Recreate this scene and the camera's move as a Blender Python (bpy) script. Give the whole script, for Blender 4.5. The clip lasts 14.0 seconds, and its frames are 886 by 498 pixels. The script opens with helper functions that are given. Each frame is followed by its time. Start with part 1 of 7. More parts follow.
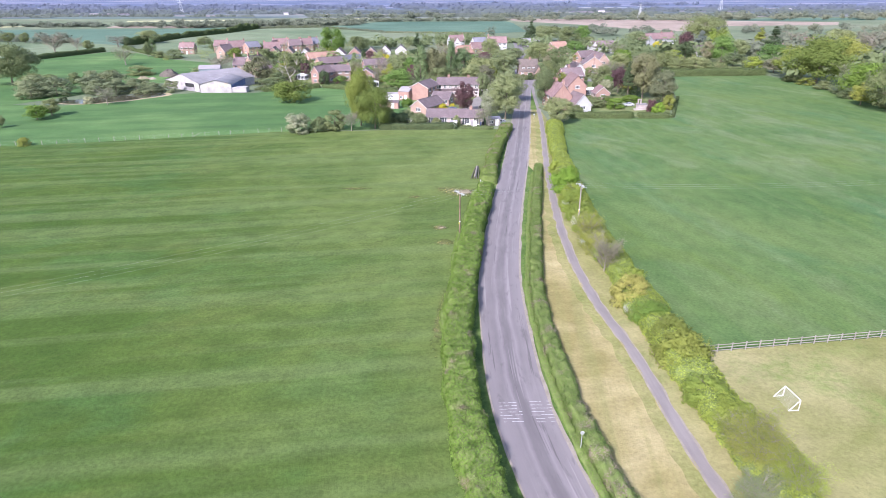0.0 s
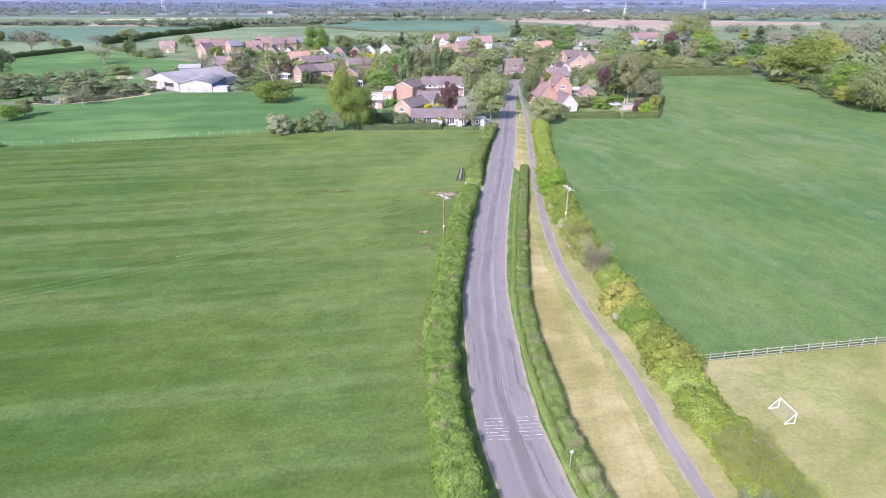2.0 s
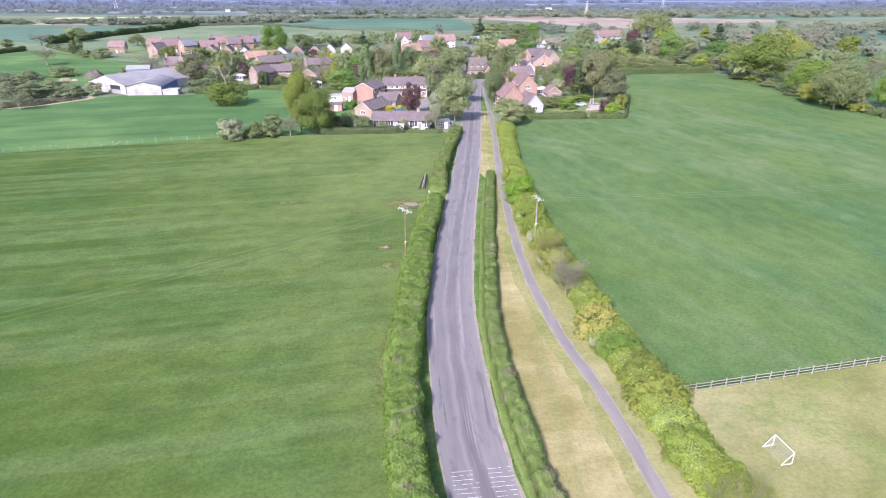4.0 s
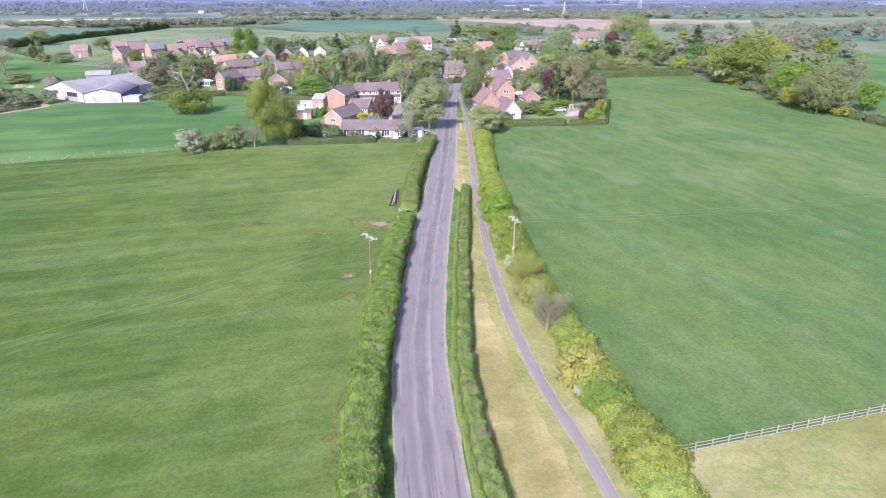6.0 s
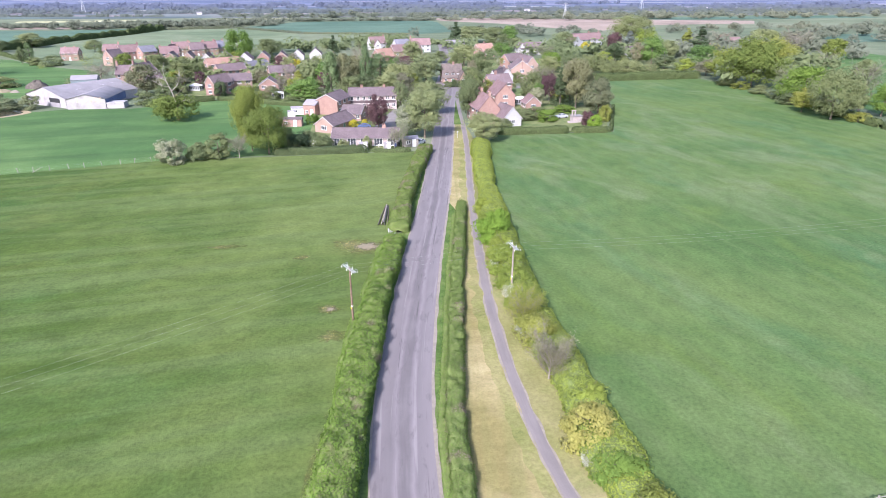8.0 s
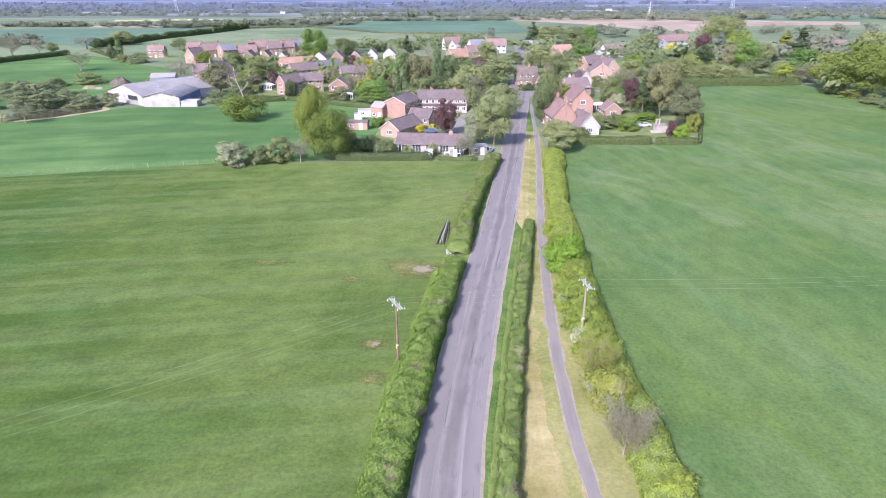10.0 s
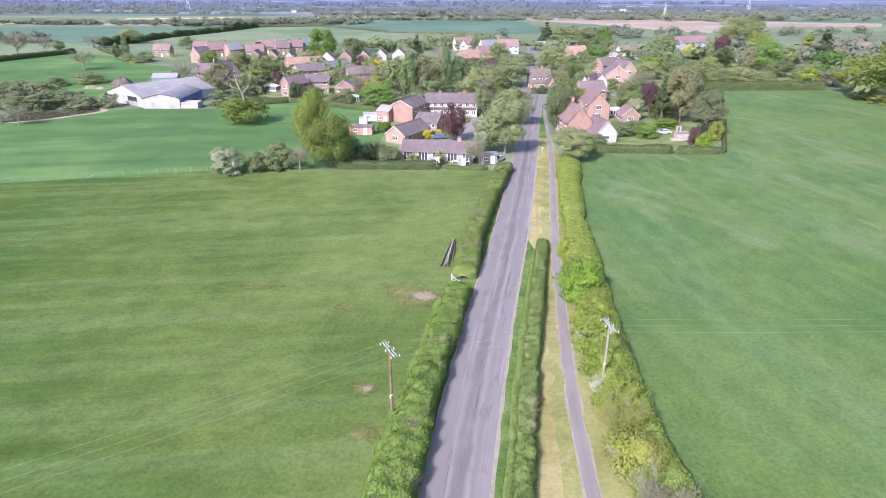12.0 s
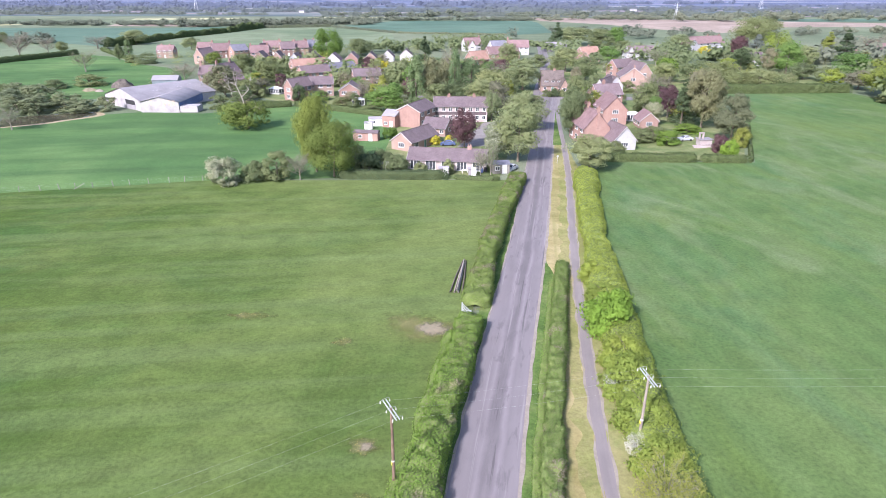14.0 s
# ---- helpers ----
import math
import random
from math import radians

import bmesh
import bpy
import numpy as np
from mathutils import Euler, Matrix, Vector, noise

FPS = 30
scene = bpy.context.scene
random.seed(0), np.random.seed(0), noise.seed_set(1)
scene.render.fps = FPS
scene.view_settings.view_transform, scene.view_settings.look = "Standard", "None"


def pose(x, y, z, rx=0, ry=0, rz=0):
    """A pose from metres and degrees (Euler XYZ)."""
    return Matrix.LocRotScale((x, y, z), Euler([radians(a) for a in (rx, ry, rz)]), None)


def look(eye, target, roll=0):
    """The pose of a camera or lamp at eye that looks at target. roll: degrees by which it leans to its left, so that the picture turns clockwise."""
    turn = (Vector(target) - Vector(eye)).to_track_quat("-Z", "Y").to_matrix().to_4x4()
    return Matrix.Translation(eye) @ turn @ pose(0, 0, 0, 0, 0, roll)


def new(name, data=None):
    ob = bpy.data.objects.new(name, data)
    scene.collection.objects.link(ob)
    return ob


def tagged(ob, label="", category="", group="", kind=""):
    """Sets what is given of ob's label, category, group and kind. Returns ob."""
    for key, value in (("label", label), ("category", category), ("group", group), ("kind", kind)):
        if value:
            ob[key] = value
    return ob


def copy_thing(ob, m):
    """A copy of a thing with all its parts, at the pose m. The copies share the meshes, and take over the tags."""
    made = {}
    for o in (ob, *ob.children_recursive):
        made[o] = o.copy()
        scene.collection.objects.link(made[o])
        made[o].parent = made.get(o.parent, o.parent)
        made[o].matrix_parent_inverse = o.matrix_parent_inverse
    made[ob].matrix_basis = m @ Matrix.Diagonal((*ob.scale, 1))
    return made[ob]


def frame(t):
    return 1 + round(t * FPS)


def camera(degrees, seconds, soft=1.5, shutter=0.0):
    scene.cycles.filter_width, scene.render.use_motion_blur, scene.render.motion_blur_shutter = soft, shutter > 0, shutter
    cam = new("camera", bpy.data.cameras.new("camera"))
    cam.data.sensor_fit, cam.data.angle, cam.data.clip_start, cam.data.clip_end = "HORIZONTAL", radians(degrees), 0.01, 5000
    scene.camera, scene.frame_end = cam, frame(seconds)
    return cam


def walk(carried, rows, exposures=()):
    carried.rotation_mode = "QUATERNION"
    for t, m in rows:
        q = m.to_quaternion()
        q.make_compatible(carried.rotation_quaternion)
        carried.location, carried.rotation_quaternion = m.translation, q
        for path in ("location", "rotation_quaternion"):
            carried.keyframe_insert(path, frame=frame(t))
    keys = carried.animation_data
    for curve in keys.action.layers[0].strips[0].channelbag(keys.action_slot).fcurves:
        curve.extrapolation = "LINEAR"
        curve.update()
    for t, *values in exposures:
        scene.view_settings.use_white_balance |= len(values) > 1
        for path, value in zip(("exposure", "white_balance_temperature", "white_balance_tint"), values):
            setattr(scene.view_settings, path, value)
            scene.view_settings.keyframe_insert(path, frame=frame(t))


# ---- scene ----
cam = camera(72.28, 14.0, 0.8)
PATH = [
    (0, look((0.00, 0.00, 40.13), (-0.00, 92.07, 1.10), -0.18)),
    (0.5, look((0.12, 0.22, 40.05), (0.41, 92.29, 1.03), -0.14)),
    (1, look((0.32, 0.85, 39.94), (0.81, 92.91, 0.88), -0.06)),
    (1.5, look((0.42, 1.84, 39.85), (1.90, 93.86, 0.74), -0.01)),
    (2, look((0.54, 3.19, 39.82), (2.69, 95.19, 0.68), 0.03)),
    (2.5, look((0.76, 4.84, 39.73), (3.75, 96.79, 0.54), 0.09)),
    (3, look((1.03, 6.83, 39.70), (5.64, 98.69, 0.45), 0.13)),
    (3.5, look((1.32, 8.85, 39.70), (7.40, 100.61, 0.42), 0.17)),
    (3.7, look((1.44, 9.71, 39.71), (8.02, 101.38, 0.30), 0.13)),
    (5.8, look((4.06, 19.30, 40.07), (15.21, 110.56, 0.72), 0.11)),
    (6, look((4.29, 20.29, 40.10), (14.71, 111.64, 0.78), 0.05)),
    (6.5, look((5.04, 22.59, 40.13), (14.12, 114.09, 0.82), 0.04)),
    (7, look((5.80, 25.10, 40.15), (15.99, 116.49, 0.85), 0.02)),
    (7.5, look((6.35, 27.57, 40.18), (17.25, 118.89, 0.90), 0.01)),
    (8, look((6.90, 30.18, 40.24), (17.12, 121.59, 1.00), -0.07)),
    (8.5, look((7.41, 32.65, 40.27), (13.56, 124.45, 1.08), -0.09)),
    (8.7, look((7.57, 33.69, 40.27), (11.82, 125.59, 1.08), -0.13)),
    (10.8, look((9.23, 45.04, 39.76), (7.75, 136.98, 0.46), -0.02)),
    (11, look((9.32, 46.00, 39.74), (7.64, 137.94, 0.44), 0.08)),
    (11.5, look((9.41, 48.19, 39.74), (7.24, 140.11, 0.41), 0.11)),
    (12, look((9.34, 50.55, 39.75), (6.85, 142.45, 0.41), 0.05)),
    (12.5, look((9.23, 52.86, 39.68), (6.41, 144.74, 0.32), 0.03)),
    (13, look((9.06, 55.30, 39.62), (5.96, 147.19, 0.30), 0.00)),
    (13.5, look((8.92, 57.59, 39.53), (5.49, 149.46, 0.18), -0.03)),
    (14, look((8.72, 60.03, 39.39), (5.04, 151.91, 0.08), -0.04)),
]
EXPOSURE, KELVIN, TINT = 0.90, 5980, 22
walk(cam, PATH, exposures=[(0, EXPOSURE, KELVIN, TINT), (14, EXPOSURE, KELVIN, TINT)])

# ---- sky and sun: late-afternoon sun behind the camera and to its left ----
SUN_FROM = Vector((-0.655, -1.05, 1.0)).normalized()
world = bpy.data.worlds.new("sky")
scene.world = world
world.use_nodes = True
wn = world.node_tree.nodes
sky = wn.new("ShaderNodeTexSky")
sky.sky_type = "NISHITA"
sky.sun_disc = False
sky.sun_elevation = math.asin(SUN_FROM.z)
sky.sun_rotation = math.atan2(SUN_FROM.x, SUN_FROM.y)
sky.air_density, sky.dust_density, sky.ozone_density = 1.2, 2.0, 1.0
wn["Background"].inputs["Strength"].default_value = 0.14
world.node_tree.links.new(sky.outputs["Color"], wn["Background"].inputs["Color"])
sun = new("sun", bpy.data.lights.new("sun", "SUN"))
sun.data.energy, sun.data.angle, sun.data.color = 4.1, radians(0.5), (1.0, 0.95, 0.88)
sun.matrix_world = look((0, 0, 300), Vector((0, 0, 300)) - SUN_FROM)

# ---- materials ----
def ramp(nt, stops, socket):
    """A colour ramp over (position, colour) stops, fed by socket."""
    r = nt.nodes.new("ShaderNodeValToRGB")
    el = r.color_ramp.elements
    while len(el) < len(stops):
        el.new(0.5)
    for e, (p, c) in zip(el, stops):
        e.position, e.color = p, (*c, 1)
    nt.links.new(socket, r.inputs["Fac"])
    return r.outputs["Color"]


def noise_of(nt, vec, scale, detail=4.0, rough=0.6, distort=0.0):
    n = nt.nodes.new("ShaderNodeTexNoise")
    n.inputs["Scale"].default_value, n.inputs["Detail"].default_value = scale, detail
    n.inputs["Roughness"].default_value, n.inputs["Distortion"].default_value = rough, distort
    if vec is not None:
        nt.links.new(vec, n.inputs["Vector"])
    return n.outputs["Fac"]


def mixc(nt, fac, a, b, mode="MIX"):
    m = nt.nodes.new("ShaderNodeMix")
    m.data_type, m.blend_type = "RGBA", mode
    for sock, v in ((m.inputs["Factor"], fac), (m.inputs["A"], a), (m.inputs["B"], b)):
        if isinstance(v, (int, float)):
            sock.default_value = v
        elif isinstance(v, tuple):
            sock.default_value = (*v, 1)
        else:
            nt.links.new(v, sock)
    return m.outputs["Result"]


def stretched(nt, source, sx, sy, sz=1.0, rz=0.0):
    mp = nt.nodes.new("ShaderNodeMapping")
    mp.vector_type = "TEXTURE"
    mp.inputs["Scale"].default_value = (1 / sx, 1 / sy, 1 / sz)
    mp.inputs["Rotation"].default_value = (0, 0, radians(rz))
    nt.links.new(source, mp.inputs["Vector"])
    return mp.outputs["Vector"]


def blank(name, rough=0.9, spec=0.3):
    m = bpy.data.materials.new(name)
    m.use_nodes = True
    b = m.node_tree.nodes["Principled BSDF"]
    b.inputs["Roughness"].default_value = rough
    b.inputs["Specular IOR Level"].default_value = spec
    return m, m.node_tree, b


def bump(nt, b, height, strength, dist):
    bp = nt.nodes.new("ShaderNodeBump")
    bp.inputs["Strength"].default_value, bp.inputs["Distance"].default_value = strength, dist
    nt.links.new(height, bp.inputs["Height"])
    nt.links.new(bp.outputs["Normal"], b.inputs["Normal"])


def place_of(nt):
    """World-sized coordinates of the surface."""
    return nt.nodes.new("ShaderNodeNewGeometry").outputs["Position"]


def surface(name, dark, mid, light, scale=1.0, fine=12.0, rough=0.85, relief=0.02, spec=0.3, metal=0.0, vary=0.0):
    """A weathered surface: blotches at one scale, grain at a finer one; vary shifts its brightness object by object."""
    m, nt, b = blank(name, rough, spec)
    p = nt.nodes.new("ShaderNodeTexCoord").outputs["Object"] if vary else place_of(nt)
    n1, n2 = noise_of(nt, p, scale), noise_of(nt, p, fine, 3.0)
    c = ramp(nt, ((0.3, dark), (0.5, mid), (0.72, light)), n1)
    c = mixc(nt, 0.35, c, ramp(nt, ((0.3, dark), (0.7, light)), n2))
    if vary:
        r = nt.nodes.new("ShaderNodeObjectInfo").outputs["Random"]
        lo, hi = 1 - vary, 1 + vary
        c = mixc(nt, 1.0, c, ramp(nt, ((0.0, (lo, lo, lo)), (1.0, (hi, hi * 0.98, hi * 0.96))), r), "MULTIPLY")
    nt.links.new(c, b.inputs["Base Color"])
    b.inputs["Metallic"].default_value = metal
    bump(nt, b, n2, 0.5, relief)
    return m


def grass(name, tones, patch=None, big=0.03, mid=0.25, stripe=None, grain=0.5, view_paling=None, hues=(), mottle=0.1, turn=0.0):
    """Turf: broad drifts, mottled clumps, and fine blades; patch: (colour, scale, threshold) of worn or flowering
    places;
    stripe: (turn, spacing scale, colour, amount) of mown or drilled lines;
    view_paling: (from, to, colour, amount) of paler turf towards the lane, with low-angle viewing brightness put into
    the colour;
    hues: (colour, scale, threshold, amount) of swards of another green; mottle: how strongly clumps differ, drawn out
    along turn."""
    m, nt, b = blank(name, 0.95, 0.15)
    p = place_of(nt)
    q = stretched(nt, p, 0.6, 1.0, 1.0, turn)
    n1, n2, n3 = noise_of(nt, p, big, 5.0, 0.6, 0.4), noise_of(nt, q, mid, 5.0, 0.62, 0.3), noise_of(nt, p, 2.2, 6.0, 0.75)
    c = ramp(nt, ((0.37, tones[0]), (0.5, tones[1]), (0.63, tones[2])), n1)
    k = lambda v: (v, v, v * 0.97)
    for i, (tone, sc, th, amount) in enumerate(hues):
        off = nt.nodes.new("ShaderNodeVectorMath")
        off.inputs[1].default_value = (37.0 * (i + 1), -53.0 * (i + 1), 11.0)
        nt.links.new(q, off.inputs[0])
        f = ramp(nt, ((th, (0, 0, 0)), (th + 0.13, (amount,) * 3)), noise_of(nt, off.outputs[0], sc, 5.0, 0.62, 0.5))
        c = mixc(nt, f, c, tone)
    # paler towards the lane; the far meadow's low-angle brightness is tinted in too
    if view_paling:
        d0, d1, col, amount = view_paling
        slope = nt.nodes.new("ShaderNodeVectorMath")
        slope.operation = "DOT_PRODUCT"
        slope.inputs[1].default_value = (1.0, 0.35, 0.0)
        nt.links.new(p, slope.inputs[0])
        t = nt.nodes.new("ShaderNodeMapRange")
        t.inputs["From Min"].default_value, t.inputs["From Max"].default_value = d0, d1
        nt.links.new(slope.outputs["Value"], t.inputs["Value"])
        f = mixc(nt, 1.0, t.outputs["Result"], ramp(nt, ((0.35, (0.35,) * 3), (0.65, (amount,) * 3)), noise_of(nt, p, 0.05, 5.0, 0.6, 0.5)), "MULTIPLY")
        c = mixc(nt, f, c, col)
    if stripe:
        tn, sc, col, amount = stripe
        f = ramp(nt, ((0.46, (0, 0, 0)), (0.62, (amount, amount, amount))), noise_of(nt, stretched(nt, p, 0.012, sc, 1, tn), 1.0, 3.0, 0.5))
        c = mixc(nt, f, c, col)
    if patch:
        col, sc, th = patch
        f = ramp(nt, ((th, (0, 0, 0)), (th + 0.12, (0.75, 0.75, 0.75))), noise_of(nt, p, sc, 6.0, 0.65, 0.6))
        speck = ramp(nt, ((0.40, (0.15,) * 3), (0.58, (1, 1, 1))), noise_of(nt, p, sc * 9, 6.0, 0.75, 0.3))
        c = mixc(nt, mixc(nt, 1.0, f, speck, "MULTIPLY"), c, col)
    c = mixc(nt, 1.0, c, ramp(nt, ((0.34, k(1 - mottle)), (0.5, k(1.0)), (0.66, k(1 + mottle))), n2), "MULTIPLY")
    c = mixc(nt, 1.0, c, ramp(nt, ((0.30, k(1 - grain * 0.7)), (0.5, k(1.0)), (0.70, k(1 + grain * 0.6))), n3), "MULTIPLY")
    nt.links.new(c, b.inputs["Base Color"])
    bump(nt, b, n3, 0.6, 0.12)
    return m


def leafage(name, tones, dead=None, translucent=0.38):
    """Leaves: each one its own tone; dead: (colour, scale, threshold) of bare, twiggy stretches."""
    m, nt, b = blank(name, 0.75, 0.08)
    geo = nt.nodes.new("ShaderNodeNewGeometry")
    a, c2, c3 = tones
    c = ramp(nt, ((0.0, a), (0.5, c2), (1.0, c3)), geo.outputs["Random Per Island"])
    n = noise_of(nt, geo.outputs["Position"], 0.55, 3.0)
    c = mixc(nt, 0.5, c, ramp(nt, ((0.35, a), (0.65, c3)), n))
    r = nt.nodes.new("ShaderNodeObjectInfo").outputs["Random"]
    c = mixc(nt, 1.0, c, ramp(nt, ((0, (0.82, 0.86, 0.85)), (1, (1.18, 1.12, 1.0))), r), "MULTIPLY")
    if dead:
        col, sc, th = dead
        f = ramp(nt, ((th, (0, 0, 0)), (th + 0.08, (0.85, 0.85, 0.85))), noise_of(nt, geo.outputs["Position"], sc, 2.0, 0.5))
        c = mixc(nt, f, c, col)
    nt.links.new(c, b.inputs["Base Color"])
    tr = nt.nodes.new("ShaderNodeBsdfTranslucent")
    nt.links.new(c, tr.inputs["Color"])
    mx = nt.nodes.new("ShaderNodeMixShader")
    mx.inputs[0].default_value = translucent
    nt.links.new(b.outputs[0], mx.inputs[1])
    nt.links.new(tr.outputs[0], mx.inputs[2])
    nt.links.new(mx.outputs[0], nt.nodes["Material Output"].inputs["Surface"])
    return m


def plain(name, col, rough=0.5, metal=0.0, spec=0.5):
    return surface(name, tuple(v * 0.88 for v in col), col, tuple(min(v * 1.08, 1) for v in col), 2.0, 20.0, rough, 0.002, spec, metal)


M = {}
M["ground"] = grass("mixed_farmland", ((0.11, 0.145, 0.095), (0.14, 0.175, 0.115), (0.18, 0.205, 0.145)), big=0.006, mid=0.04)
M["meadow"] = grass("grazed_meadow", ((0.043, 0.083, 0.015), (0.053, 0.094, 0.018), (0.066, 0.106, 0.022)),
                    patch=((0.17, 0.165, 0.07), 0.045, 0.68), stripe=(8, 0.26, (0.118, 0.162, 0.064), 0.45), big=0.05, mid=0.42, view_paling=(-16, 42, (0.128, 0.168, 0.055), 0.95),
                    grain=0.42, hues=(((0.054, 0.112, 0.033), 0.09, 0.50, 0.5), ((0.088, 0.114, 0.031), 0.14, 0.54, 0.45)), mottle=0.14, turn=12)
M["crop"] = grass("young_cereal", ((0.060, 0.128, 0.045), (0.082, 0.158, 0.056), (0.115, 0.195, 0.072)), big=0.02, mid=0.12,
                  stripe=(10, 0.12, (0.050, 0.105, 0.040), 0.6))
M["ley"] = grass("mown_ley", ((0.068, 0.126, 0.042), (0.084, 0.142, 0.048), (0.102, 0.156, 0.054)), big=0.03, mid=0.35, patch=((0.22, 0.22, 0.085), 0.05, 0.66),
                 stripe=(100, 0.25, (0.135, 0.180, 0.085), 0.25), grain=0.45, mottle=0.12, turn=100,
                 hues=(((0.068, 0.138, 0.062), 0.04, 0.50, 0.65), ((0.145, 0.186, 0.098), 0.05, 0.54, 0.75), ((0.098, 0.150, 0.038), 0.07, 0.53, 0.55)))
M["paddock"] = grass("dry_paddock", ((0.18, 0.188, 0.07), (0.24, 0.232, 0.105), (0.295, 0.27, 0.145)), big=0.05, mid=0.3,
                     patch=((0.15, 0.20, 0.06), 0.08, 0.50), grain=0.3)
M["verge_dry"] = grass("dry_verge", ((0.235, 0.205, 0.09), (0.305, 0.262, 0.135), (0.375, 0.322, 0.185)), big=0.1, mid=0.5,
                       patch=((0.17, 0.20, 0.065), 0.14, 0.60), stripe=(84, 0.7, (0.21, 0.21, 0.085), 0.5), grain=0.25)
M["verge_path"] = grass("path_side_grass", ((0.185, 0.20, 0.072), (0.23, 0.23, 0.095), (0.275, 0.255, 0.125)), big=0.1, mid=0.4, grain=0.35,
                        patch=((0.28, 0.25, 0.13), 0.2, 0.5))
M["verge_green"] = grass("verge_grass", ((0.065, 0.115, 0.03), (0.09, 0.15, 0.04), (0.14, 0.185, 0.065)), big=0.2, mid=0.8)
# wheat and pale pasture: the blue of distance haze is mixed into their tones
M["teal"] = grass("hazed_winter_wheat", ((0.075, 0.135, 0.105), (0.09, 0.155, 0.12), (0.11, 0.175, 0.135)), big=0.006, mid=0.03)
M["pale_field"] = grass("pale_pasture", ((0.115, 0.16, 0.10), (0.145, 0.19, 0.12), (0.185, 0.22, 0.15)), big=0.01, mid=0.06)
M["plough"] = grass("ploughed_field", ((0.255, 0.20, 0.18), (0.30, 0.24, 0.215), (0.345, 0.285, 0.26)), big=0.01, mid=0.08)
M["rape"] = grass("flowering_rape", ((0.33, 0.335, 0.20), (0.39, 0.385, 0.25), (0.45, 0.44, 0.30)), big=0.02, mid=0.1)
M["worn"] = grass("worn_turf", ((0.13, 0.15, 0.05), (0.18, 0.185, 0.07), (0.25, 0.23, 0.11)), big=0.3, mid=1.2)
M["soil"] = surface("bare_soil", (0.22, 0.20, 0.11), (0.32, 0.26, 0.165), (0.43, 0.34, 0.24), 0.6, 5.0, 0.95, 0.05)


def thin_edge(m, strength):
    """Lets the turf show through towards the rim of a worn place."""
    nt = m.node_tree
    at = nt.nodes.new("ShaderNodeAttribute")
    at.attribute_name = "rim"
    add = nt.nodes.new("ShaderNodeMath")
    add.operation, add.inputs[1].default_value = "MULTIPLY_ADD", 0.9
    nt.links.new(noise_of(nt, place_of(nt), 1.1, 6.0, 0.7, 0.4), add.inputs[0])
    nt.links.new(at.outputs["Fac"], add.inputs[2])
    mx = nt.nodes.new("ShaderNodeMixShader")
    nt.links.new(ramp(nt, ((0.70, (strength,) * 3), (1.22, (0, 0, 0))), add.outputs[0]), mx.inputs[0])
    nt.links.new(nt.nodes.new("ShaderNodeBsdfTransparent").outputs[0], mx.inputs[1])
    nt.links.new(nt.nodes["Principled BSDF"].outputs[0], mx.inputs[2])
    nt.links.new(mx.outputs[0], nt.nodes["Material Output"].inputs["Surface"])


thin_edge(M["worn"], 0.6)
M["bare"] = surface("trampled_soil", (0.17, 0.16, 0.10), (0.24, 0.205, 0.14), (0.31, 0.26, 0.19), 0.6, 5.0, 0.95, 0.05)
thin_edge(M["bare"], 0.95)
M["garden"] = grass("garden_lawn", ((0.10, 0.145, 0.055), (0.145, 0.18, 0.078), (0.21, 0.22, 0.115)), big=0.1, mid=0.4)
M["gravel"] = surface("pale_gravel", (0.17, 0.155, 0.15), (0.22, 0.20, 0.195), (0.28, 0.26, 0.25), 0.4, 6.0, 0.95, 0.03)
M["dust"] = surface("dusty_road_edge", (0.20, 0.18, 0.15), (0.27, 0.235, 0.20), (0.34, 0.30, 0.26), 0.8, 6.0, 0.95, 0.02)


